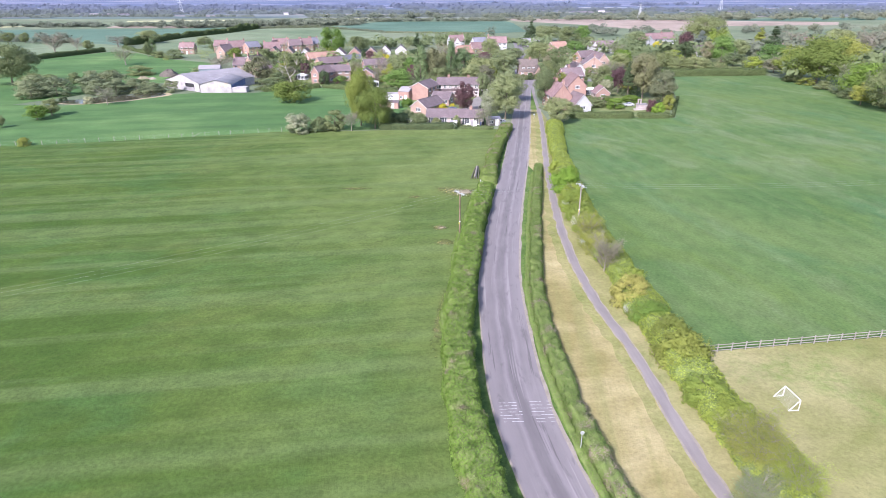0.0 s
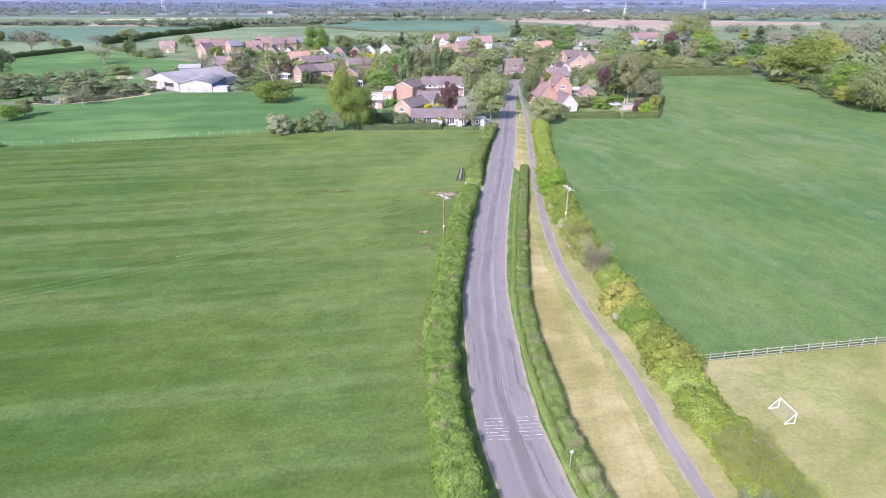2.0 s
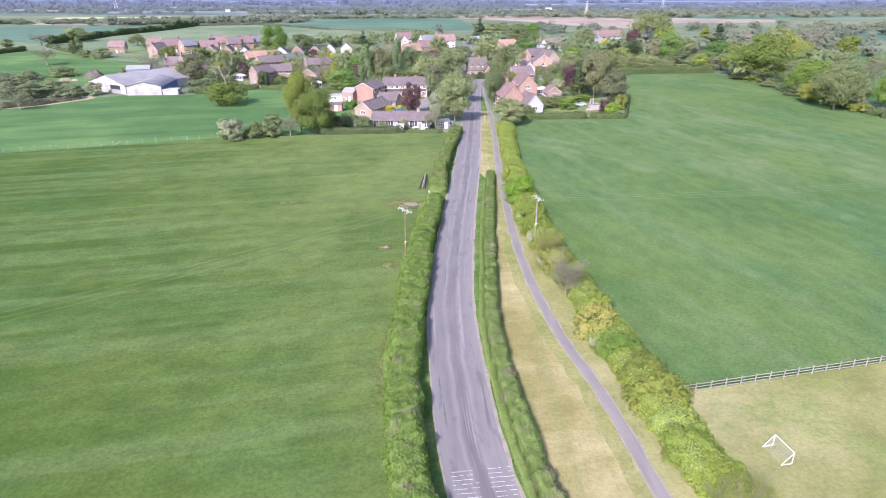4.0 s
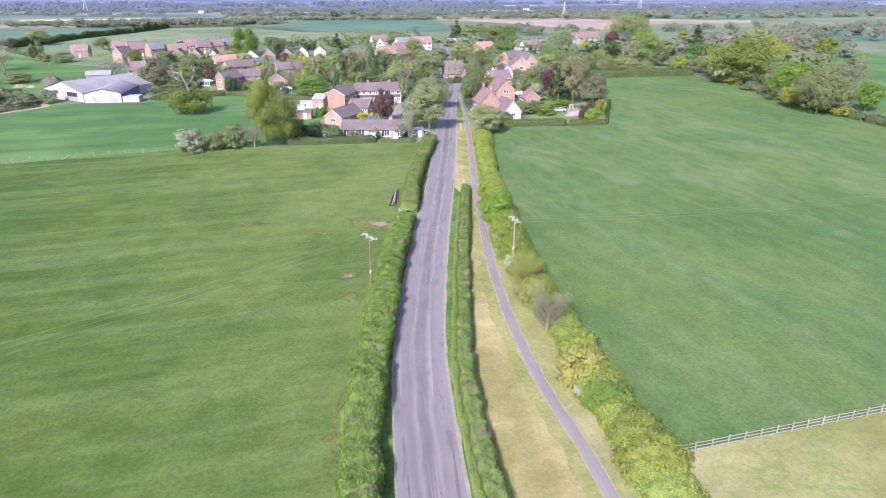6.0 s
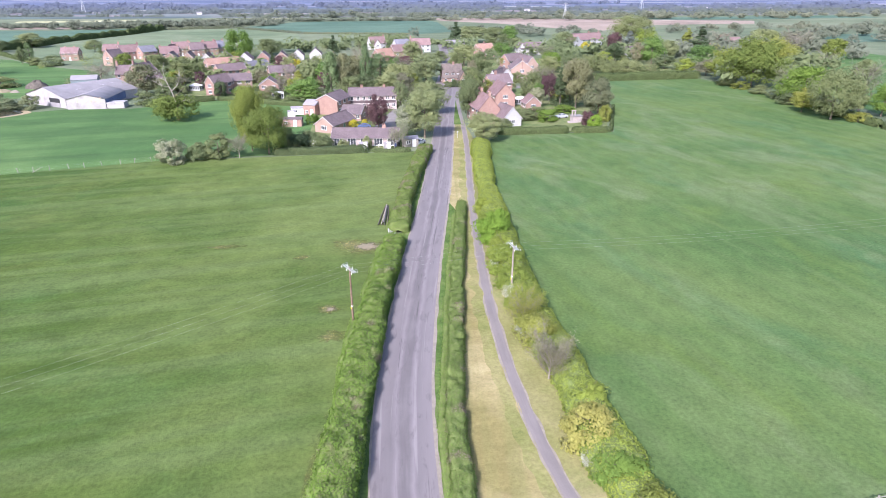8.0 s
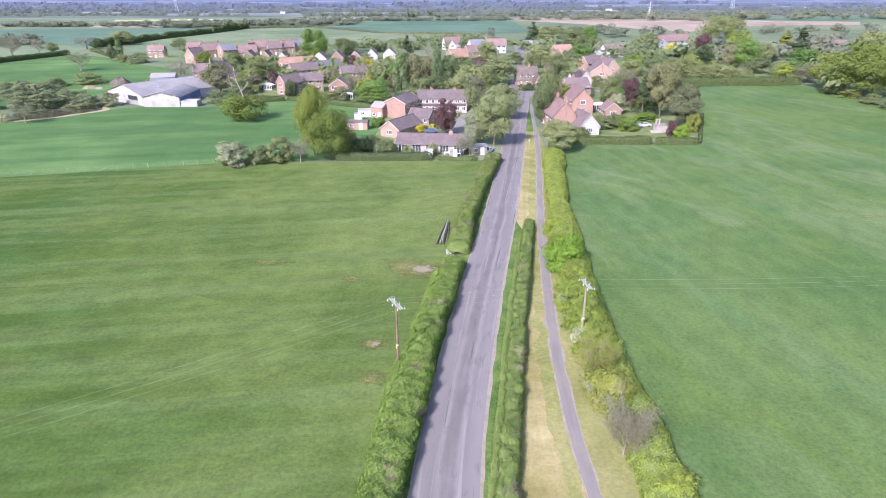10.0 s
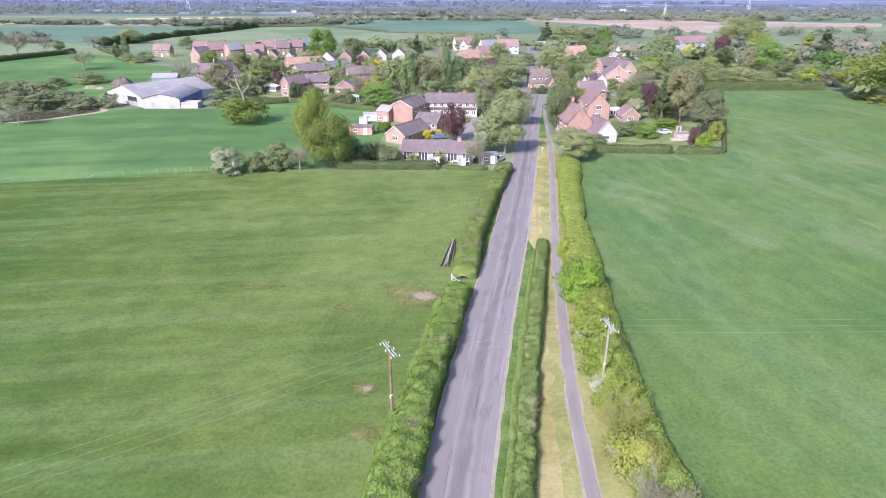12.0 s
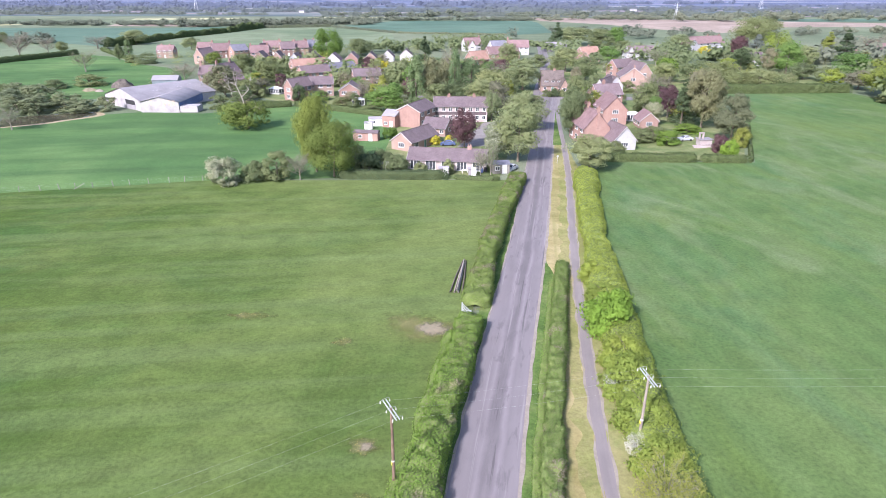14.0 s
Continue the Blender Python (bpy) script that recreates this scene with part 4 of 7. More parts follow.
strip("road_edge", shifted(road_mid, -3.2), shifted(road_mid, -2.6), -150, 226, 0.06, M["dust"], 0.5, 1, "dusty gravel edge of the road", 0.2)
strip("road", shifted(road_mid, -3.0), shifted(road_mid, 3.0), -150, 306, 0.08, M["road"], 1.0, 6, "worn grey tarmac lane with pale wheel tracks")
strip("footpath", shifted(path_mid, -0.58), shifted(path_mid, 0.58), -150, 306, 0.075, M["path"], 1.0, 1, "narrow grey tarmac footpath", 0.12)
strip("path_edge", shifted(path_mid, -0.8), shifted(path_mid, -0.5), -150, 226, 0.066, M["dust"], 0.5, 1, "pale trodden edge of the footpath", 0.35)
strip("path_edge", shifted(path_mid, 0.5), shifted(path_mid, 0.8), -150, 226, 0.066, M["dust"], 0.5, 1, "pale trodden edge of the footpath", 0.35)
strip("verge", shifted(road_mid, 2.9), shifted(path_mid, -0.6), 226, 300, 0.05, M["verge_green"], 1.0, 1, "grass strip between road and footpath")
strip("road", lambda y: np.interp(y, (302, 312), (-20, -20)), lambda y: np.interp(y, (302, 312), (75, 75)), 302, 309, 0.07, M["road"], 1.0, 8, "grey village street crossing the lane")
lane_mid = spline(((306, 37.0), (340, 42.0), (408, 51.5), (470, 57.0), (532, 62.3), (600, 66.5), (900, 90.0)))
strip("road", shifted(lane_mid, -3.0), shifted(lane_mid, 3.0), 306, 596, 0.075, M["road"], 3.0, 2, "grey lane leading on through the village")

# worn markings across both lanes
def markings():
    root = thing("road_marking", 0, 0, 0, 0, "worn white painted bars across the tarmac", "road marking", kind="structure")
    r = random.Random(4)
    for lane, x0, x1, ya, yb in (("near", 5.75, 8.15, 49.6, 52.7), ("off", 9.05, 11.3, 49.6, 52.9)):
        for i in range(7):
            y = ya + (yb - ya) * i / 6
            x = x0 + (0.35 if i < 2 else 0.0) + r.uniform(0, 0.1)
            stop = x1 - (0.45 if i > 4 and lane == "near" else 0.0)
            while x < stop - 0.15:
                ln = r.choice((0.25, 0.5, 0.9, 1.3))
                e = min(stop, x + ln)
                part("bar", box(x, e, y - 0.027 + (x - x0) * 0.06, y + 0.027 + (x - x0) * 0.06, 0.08, 0.086), M["paint"], root)
                x = e + r.choice((0.08, 0.3, 0.55))


markings()

# bare scrapes in the meadow
def scrape(x, y, rx, ry, label, mat="soil", lift=0.045):
    """A bare or worn patch that lies on the roll of the meadow."""
    if mat == "soil":
        scrape(x - 0.2 * rx, y, rx * 2.1, ry * 2.1, "thin worn turf round a bare scrape", "worn", lift - 0.015)
    V, F, n, rings = [], [], 44, 5
    for j in range(rings + 1):
        for k in range(n):
            t = 2 * math.pi * k / n
            q = (1 + 0.35 * noise.noise((math.cos(t) * 1.5 + x, math.sin(t) * 1.5 + y, 2.0)) + 0.3 * noise.noise((math.cos(t) * 5, math.sin(t) * 5, x))) * j / rings
            px, py = x + rx * q * math.cos(t), y + ry * q * math.sin(t)
            px = min(px, float(left_hedge_mid(py)) - 0.6)
            V.append((px, py, meadow_height(px, py) + lift))
            if j:
                a, b = (j - 1) * n, j * n
                F.append((a + k, b + k, b + (k + 1) % n, a + (k + 1) % n))
    name = "bare_soil" if mat == "soil" else "worn_turf"
    me = np_mesh(name, V, F, M["bare" if mat == "soil" else mat], True)
    me.attributes.new("rim", "FLOAT", "POINT").data.foreach_set("value", np.repeat(np.arange(rings + 1) / rings, n).astype(np.float32))
    return tagged(hang(name, me), label, "", "", "structure")


# pond with a bank
def pond():
    bm = bmesh.new()
    ring, n = [], 56
    for k in range(n):
        t = 2 * math.pi * k / n
        q = 1 + 0.22 * noise.noise((math.cos(t) * 1.4, math.sin(t) * 1.4, 7.0))
        u, v = 19.5 * q * math.cos(t), 8.5 * q * math.sin(t)
        a = radians(38)
        ring.append((-135 + u * math.cos(a) - v * math.sin(a), 255 + u * math.sin(a) + v * math.cos(a)))
    bm.faces.new([bm.verts.new((x, y, 0.07)) for x, y in ring])
    tagged(part("water", bm, M["water"]), "still brown pond water", "", "", "structure")
    bm = bmesh.new()
    outer = [bm.verts.new((-135 + (x + 135) * 1.07 + 1.6, 255 + (y - 255) * 1.07 - 0.6, 0.055)) for x, y in ring]
    bm.faces.new(outer)
    tagged(part("bank", bm, M["soil"]), "bare sandy bank of the pond", "", "", "structure")


pond()

# ---- hedges along the lane ----
hedge("hedge", shifted(left_hedge_mid, -0.12), 20, 128.2, 3.4, 2.35, LEAF["hedge"], "clipped hawthorn hedge, fresh green with brown bare patches", 0.15, 70, True, 1, 0.34)
hedge("hedge", shifted(left_hedge_mid, -1.75), 66, 125, 1.6, 1.1, LEAF["sap"], "rank green growth along the field side of the hedge", 0.11, 90, False, 11, 0.9)
hedge("hedge", shifted(left_hedge_mid, -0.15), 131.4, 192.5, 3.1, 2.1, LEAF["hedge_dull"], "clipped hedge of dull olive green beyond the gate", 0.14, 75, True, 2, 0.32)
hedge("hedge", shifted(mid_hedge_mid, 0.62), 20, 146.6, 1.9, 1.35, LEAF["hedge_dull"], "low clipped hedge with reddish twigs beside the road", 0.14, 70, True, 3, 0.25)
hedge("hedge", shifted(mid_hedge_mid, -0.62), 20, 141, 1.0, 0.3, LEAF["sap"], "band of lush green growth at the roadside foot of the hedge", 0.11, 80, False, 4, 0.35)
hedge("hedge", right_hedge_mid, 22, 75, 4.4, 2.3, LEAF["lime"], "tall untrimmed hedge of fresh yellow-green growth", 0.16, 55, False, 5, 0.4)
hedge("hedge", shifted(right_hedge_mid, 0.05), 69, 134, 4.7, 2.5, LEAF["lime"], "untrimmed yellow-green hedge between footpath and field", 0.16, 52, False, 6, 0.4)
hedge("hedge", shifted(right_hedge_mid, 0.3), 128, 197, 4.6, 2.4, LEAF["lime"], "broad yellow-green hedge along the footpath", 0.15, 60, False, 8, 0.35)

# ---- overhead line ----
def electricity_pole(x, y, height, turn, wood, label):
    root = thing("electricity_pole", x, y, 0, turn, label, "electricity pole", "overhead line")
    hang("post", tubes("post", [([(0, 0, -0.05), (0, 0, height * 0.5), (0, 0, height)], [0.15, 0.13, 0.105])], wood, sides=12), root)
    arm = part("crossarm", box(-1.42, 1.42, 0.1, 0.17, height - 0.22, height - 0.10, bevel=0.01), M["steel"], root, "galvanised steel crossarm")
    part("crossarm", box(-1.42, 1.42, -0.17, -0.1, height - 0.22, height - 0.10, bevel=0.01), M["steel"], root)
    for sx in (-1, 1):
        hang("brace", tubes("brace", [([(sx * 0.8, 0.14, height - 0.2), (0.0, 0.14, height - 0.85)], [0.022, 0.022])], M["steel"]), root)
    for ax in (-1.3, 0.0, 1.3):
        for sy in (-1, 1):
            prof = ((0.03, 0.0), (0.055, 0.05), (0.03, 0.08), (0.055, 0.13), (0.03, 0.16), (0.055, 0.21), (0.02, 0.25), (0.02, 0.28))
            hang("insulator", tubes("insulator", [([(ax, sy * 0.42, height - 0.34 + zz) for rr, zz in prof], [rr for rr, zz in prof])], M["china"], sides=10), root, "white glazed insulator")
        hang("jumper", tubes("jumper", [([(ax, -0.42, height - 0.1), (ax + 0.25, -0.3, height + 0.22), (ax + 0.3, 0, height + 0.32), (ax + 0.25, 0.3, height + 0.22), (ax, 0.42, height - 0.1)],
             [0.02] * 5)], M["cable"]), root)
    part("plate", box(-0.12, 0.12, -0.165, -0.15, 2.7, 3.0), M["yellow"], root, "small yellow warning plate")
    hang("stay_band", tubes("stay_band", [([(0, 0, 3.05), (0, 0, 3.2)], [0.15, 0.15])], M["china"], sides=12), root)
    return root


electricity_pole(2.95, 99.6, 8.5, -60.4, M["pole"], "dark creosoted wooden electricity pole with a steel crossarm")
electricity_pole(25.15, 105.75, 7.9, -79, M["pole_pale"], "weathered pale wooden electricity pole rising from the hedge")


def conductor(a, b, sag):
    pts, n = [], 24
    for i in range(n + 1):
        t = i / n
        p = Vector(a).lerp(Vector(b), t)
        p.z -= sag * 4 * t * (1 - t)
        pts.append(p)
    ob = hang("overhead_wire", tubes("overhead_wire", [(pts, [0.0045] * len(pts))], M["cable"], sides=4))
    return tagged(ob, "thin bare conductor strung between wooden poles", "wire", "overhead line")


for k in (-1.3, 0.0, 1.3):
    d1, d2 = (Vector((k * math.cos(radians(a)), k * math.sin(radians(a)), 0)) for a in (-60.4, -79))
    p1, p2 = Vector((2.95, 99.6, 8.35)) + d1, Vector((25.15, 105.75, 7.75)) + d2
    conductor(p1, p2, 0.25)
    conductor(p1, Vector((-86, 44, 8.9)) + d1, 1.6)
    conductor(p2, Vector((135, 116, 8.9)) + d2, 1.8)
electricity_pole(-86, 44.0, 9.1, -70, M["pole"], "dark creosoted wooden electricity pole in the meadow")
electricity_pole(135, 116.0, 9.1, -80, M["pole"], "dark creosoted wooden electricity pole in the ley")

# ---- post and rail fence of the paddock ----
def rail_fence():
    root = thing("rail_fence", 31.2, 62.2, 0, 0, "silvered timber post and rail fence with three rails", "fence")
    ang = math.atan2(66.6 - 62.2, 62.0 - 31.2)
    n, gap = 46, 1.83
    post = part("post", box(-0.06, 0.06, -0.05, 0.05, 0, 1.25, bevel=0.012), M["rail"], root)
    post.matrix_basis = pose(0, 0, 0, 0, 0, math.degrees(ang))
    rail = part("rail", box(0, gap, -0.085, -0.05, -0.05, 0.05, bevel=0.008), M["rail"], root)
    r = random.Random(3)
    made = False
    for i in range(n):
        x, y = math.cos(ang) * gap * i, math.sin(ang) * gap * i
        if i:
            p = new("post", post.data)
            p.parent = root
            p.matrix_basis = pose(x, y, r.uniform(-0.03, 0.0), r.uniform(-1, 1), r.uniform(-1.5, 1.5), math.degrees(ang))
        for h in (0.35, 0.72, 1.09):
            q = rail if not made else new("rail", rail.data)
            made = True
            q.parent = root
            q.matrix_basis = pose(x, y, h + r.uniform(-0.015, 0.015), 0, r.uniform(-0.5, 0.5), math.degrees(ang))


rail_fence()

# ---- football goal ----
def goal(cx, cy, turn):
    root = thing("football_goal", cx, cy, 0.05, turn, "small white portable football goal with a net", "goal")
    w, h, d, rr = 1.25, 1.25, 1.1, 0.034
    def bar(name, a, b):
        hang(name, tubes(name, [([a, b], [rr, rr])], M["white"], sides=10), root)
    bar("upright", (-w, 0, 0), (-w, 0, h))
    bar("upright", (w, 0, 0), (w, 0, h))
    bar("crossbar", (-w, 0, h), (w, 0, h))
    for s in (-1, 1):
        bar("base_bar", (s * w, 0, rr), (s * w, d, rr))
        bar("stay", (s * w, 0, h), (s * w, d, rr))
    runs = []
    for i in range(1, 12):
        x = -w + 2 * w * i / 12
        runs.append(([(x, 0, h), (x, d * 0.5, h * 0.45), (x, d, 0.04)], [0.006] * 3))
    for i in range(1, 8):
        t = i / 8
        runs.append(([(-w, d * t, h * (1 - t)), (0, d * t, h * (1 - t) - 0.06), (w, d * t, h * (1 - t))], [0.006] * 3))
    tagged(hang("net", tubes("net", runs, M["white"], sides=3), root), kind="stuff")


goal(36.65, 52.6, 97)

# ---- field gate in the hedge gap ----
def gate():
    root = thing("field_gate", 8.45, 131.0, 0.05, -61.8, "pale metal five-bar field gate in the hedge gap", "gate")
    part("gate_post", box(-0.16, 0.0, -0.08, 0.08, 0, 1.35, bevel=0.02), M["steel"], root)
    part("gate_post", box(2.75, 2.9, -0.08, 0.08, 0, 1.35, bevel=0.02), M["steel"], root)
    for i in range(5):
        part("bar", box(0.02, 2.72, -0.02, 0.02, 0.22 + i * 0.22, 0.31 + i * 0.22), M["steel"], root)
    part("stile", box(0.02, 0.1, -0.035, 0.035, 0.18, 1.25), M["steel"], root)
    part("stile", box(2.64, 2.72, -0.035, 0.035, 0.18, 1.25), M["steel"], root)
    b = part("brace", box(-1.35, 1.35, 0.02, 0.045, -0.045, 0.045), M["steel"], root)
    b.matrix_basis = pose(1.37, 0, 0.7, 0, -18, 0)
    root.scale = (0.82, 1, 1)


gate()

# ---- stack of old poles lying in the grass ----
def log_pile():
    r = random.Random(5)
    for i, (dx, ln) in enumerate(((-0.55, 10.8), (-0.2, 11.4), (0.12, 10.2), (0.45, 11.0), (0.0, 9.6))):
        up = 0.52 if i == 4 else 0.16
        pts = [(dx * 1.7, 0, up), (dx * 1.3, ln * 0.5, up + 0.02), (dx * 0.6, ln, up)]
        ob = hang("timber_pole", tubes("timber_pole", [([(a, b - 0.01 if k == 0 else b, c) for k, (a, b, c) in enumerate(pts)], [0.12, 0.11, 0.10])], M[("log", "pole_pale", "rail", "log", "rail")[i]], sides=10))
        ob.matrix_basis = pose(7.6, 136.2, 0.05, 0, 0, -6 + r.uniform(-1, 1))
        tagged(ob, "old dark timber pole lying in the meadow grass", "pole", "stack of old poles")


log_pile()

# ---- road sign seen from behind, in the low hedge ----
def road_sign(x, y, turn, label, hgt=1.9, plate=0.32):
    root = thing("road_sign", x, y, 0, turn, label, "road sign")
    hang("post", tubes("post", [([(0, 0, 0), (0, 0, hgt)], [0.038, 0.038])], M["steel"], sides=8), root)
    bm = bmesh.new()
    c = bmesh.ops.create_circle(bm, cap_ends=True, radius=plate, segments=28)
    ret = bmesh.ops.extrude_face_region(bm, geom=bm.faces[:])
    bmesh.ops.translate(bm, vec=(0, 0, 0.02), verts=[g for g in ret["geom"] if isinstance(g, bmesh.types.BMVert)])
    bmesh.ops.rotate(bm, matrix=Matrix.Rotation(radians(90), 3, "X"), verts=bm.verts)
    bmesh.ops.translate(bm, vec=(0, -0.045, hgt - plate * 0.6), verts=bm.verts)
    part("plate", bm, M["steel"], root, "round grey plate")


road_sign(13.0, 45.6, 4, "grey road sign standing in the low hedge", 2.2, 0.2)
road_sign(31.0, 206.7, 0, "pale road sign at the edge of the village", 2.0, 0.26)


# ---- wire fence between meadow and cereal ----
def wire_fence():
    root = thing("wire_fence", 0, 0, 0, 0, "line of grey wooden stakes with thin wire", "fence")
    r = random.Random(8)
    stake = None
    line = lambda x: float(np.interp(x, (-170, -117, -82, -50), (166, 171.6, 180.3, 188.9)))
    tops = []
    for i in range(32):
        x = -50 - i * 3.6 + r.uniform(-0.5, 0.5)
        y = line(x)
        if stake is None:
            stake = part("stake", box(-0.06, 0.06, -0.06, 0.06, 0, 1.35, bevel=0.015), M["rail"], root)
            q = stake
        else:
            q = new("stake", stake.data)
            q.parent = root
        q.matrix_basis = pose(x, y, 0, r.uniform(-5, 5), r.uniform(-7, 7), r.uniform(0, 90))
        tops.append((x, y))
    for h in (0.5, 0.95, 1.2):
        hang("wire", tubes("wire", [([(x, y, h) for x, y in tops], [0.004] * len(tops))], M["cable"], sides=3), root)
    s = part("strut", box(-0.05, 0.05, -0.05, 0.05, 0, 2.6), M["rail"], root)
    s.matrix_basis = pose(-75.5, 181.5, 0, 0, 62, 10)


wire_fence()
scrape(4.6, 126.4, 4.6, 3.2, "bare trampled soil at the field gate")
scrape(-0.2, 104.6, 1.4, 1.2, "small bare scrape in the meadow")
scrape(0.4, 97.4, 3.4, 2.6, "thin worn turf beside the pole", "worn")
scrape(-6.0, 122.8, 2.6, 2.2, "worn patch of turf in the meadow", "worn")
scrape(-19.5, 128.5, 6.0, 2.2, "worn patch of turf in the meadow", "worn")


# ---- worn strip of turf along the hedge foot ----
def worn_margin():
    ys = np.arange(24, 127, 1.0)
    V, R, F = [], [], []
    for i, y in enumerate(ys):
        x0 = float(left_hedge_mid(y)) - 1.7
        w = 2.6 + 1.0 * noise.noise((0.0, y * 0.09, 5.0))
        for k, rim in enumerate((0.75, 0.45, 0.5, 0.98)):
            x = x0 - w * k / 3
            V.append((x, y, meadow_height(x, y) + 0.03))
            R.append(rim + 0.1 + 0.3 * noise.noise((1.0, y * 0.05, 2.0)))
            if i and k:
                a = (i - 1) * 4 + k
                F.append((a - 1, a + 3, a + 4, a))
    me = np_mesh("worn_turf", V, F, M["worn"])
    me.attributes.new("rim", "FLOAT", "POINT").data.foreach_set("value", np.array(R, np.float32))
    tagged(hang("worn_turf", me), "paler worn turf along the foot of the hedge", "", "", "structure")


worn_margin()

# ---- buildings ----
SHARED, BUILT = {}, []


def shared(key, make, mat):
    """A mesh made once and used by many alike parts."""
    if key not in SHARED:
        bm = make()
        bmesh.ops.recalc_face_normals(bm, faces=bm.faces)
        me = bpy.data.meshes.new(key[0])
        bm.to_mesh(me)
        bm.free()
        me.materials.append(mat)
        SHARED[key] = me
    return SHARED[key]


def window(house, x, y, z, turn, w, h, bars=2):
    """A white framed window with its lights, on a wall that faces turn."""
    f = new("window", shared(("window_frame", w, h), lambda: box(-w / 2, w / 2, -0.07, 0.01, 0, h, bevel=0.012), M["white"]))
    f.parent = house
    f.matrix_basis = pose(x, y, z, 0, 0, turn)
    lw = (w - 0.09) / bars
    for i in range(bars):
        g = new("pane", shared(("pane", round(lw, 2), h), lambda: box(-lw / 2 + 0.045, lw / 2 - 0.045, -0.078, -0.06, 0.09, h - 0.09), M["glass"]))
        g.parent = f
        g.matrix_basis = pose(-w / 2 + 0.045 + lw * (i + 0.5), 0, 0)
    s = new("sill", shared(("sill", w), lambda: box(-w / 2 - 0.06, w / 2 + 0.06, -0.14, 0.0, -0.07, -0.004), M["white"]))
    s.parent = f


def door(house, x, y, turn, mat):
    d = new("door", shared(("door", mat.name), lambda: box(-0.47, 0.47, -0.05, 0.01, 0.02, 2.05, bevel=0.015), mat))
    d.parent = house
    d.matrix_basis = pose(x, y, 0, 0, 0, turn)
    f = new("door_frame", shared(("door_frame",), lambda: box(-0.56, 0.56, -0.03, 0.012, 0.02, 2.15), M["white"]))
    f.parent = d


def chimney(house, x, y, z0, z1, w=0.95, d=0.6, mat=None):
    c = part("chimney", box(x - w / 2, x + w / 2, y - d / 2, y + d / 2, z0, z1), mat or M["brick"], house)
    part("chimney_cap", box(x - w / 2 - 0.07, x + w / 2 + 0.07, y - d / 2 - 0.07, y + d / 2 + 0.07, z1 - 0.25, z1 - 0.1), mat or M["brick"], c)
    for k in (-1, 1):
        q = hang("chimney_pot", tubes("chimney_pot", [([(x + k * w * 0.24, y, z1 - 0.02), (x + k * w * 0.24, y, z1 + 0.45)], [0.14, 0.11])], M["tile_orange"], sides=8), c)


def house_shell(house, L, W, eaves, ridge, wall, roof, barge=True, over=0.35):
    """Walls with gables, two roof slopes of some thickness, bargeboards and gutters. The ridge runs along x."""
    bm = bmesh.new()
    x, y = L / 2, W / 2
    pts = [(-x, -y, 0), (x, -y, 0), (x, y, 0), (-x, y, 0), (-x, -y, eaves), (x, -y, eaves), (x, y, eaves), (-x, y, eaves), (-x, 0, ridge - 0.12), (x, 0, ridge - 0.12)]
    v = [bm.verts.new(p) for p in pts]
    for q in ((0, 1, 5, 4), (2, 3, 7, 6), (1, 2, 6, 9, 5), (3, 0, 4, 8, 7), (4, 5, 9, 8), (6, 7, 8, 9)):
        bm.faces.new([v[k] for k in q])
    part("wall", bm, wall, house)
    run, rise = y + over, (ridge - eaves) * (y + over) / y
    t = 0.16
    for s in (-1, 1):
        bm = bmesh.new()
        xo = x + 0.22
        lo, hi = ridge - rise, ridge
        quad = [(-xo, s * run, lo), (xo, s * run, lo), (xo, 0, hi), (-xo, 0, hi)]
        top = [bm.verts.new((a, b, c + t)) for a, b, c in quad]
        bot = [bm.verts.new(p) for p in quad]
        bm.faces.new(top)
        bm.faces.new(bot[::-1])
        for k in range(4):
            bm.faces.new((top[k], bot[k], bot[(k + 1) % 4], top[(k + 1) % 4]))
        part("roof", bm, roof, house)
        part("gutter", box(-xo, xo, s * (run + 0.05) - 0.06, s * (run + 0.05) + 0.06, lo - 0.02, lo + 0.1), M["gutter"], house)
    hang("ridge_tiles", tubes("ridge_tiles", [([(-x - 0.24, 0, ridge + t - 0.02), (x + 0.24, 0, ridge + t - 0.02)], [0.13, 0.13])], roof, sides=8), house)
    if barge:
        for e in (-1, 1):
            for s in (-1, 1):
                bm = bmesh.new()
                xa, xb = e * (x + 0.225), e * (x + 0.265)
                quad = [(s * run, ridge - rise - 0.06), (0, ridge - 0.06), (0, ridge + t + 0.02), (s * run, ridge - rise + t + 0.02)]
                a = [bm.verts.new((xa, p, q)) for p, q in quad]
                b = [bm.verts.new((xb, p, q)) for p, q in quad]
                bm.faces.new(a)
                bm.faces.new(b[::-1])
                for k in range(4):
                    bm.faces.new((a[k], b[k], b[(k + 1) % 4], a[(k + 1) % 4]))
                part("bargeboard", bm, M["trim"], house)


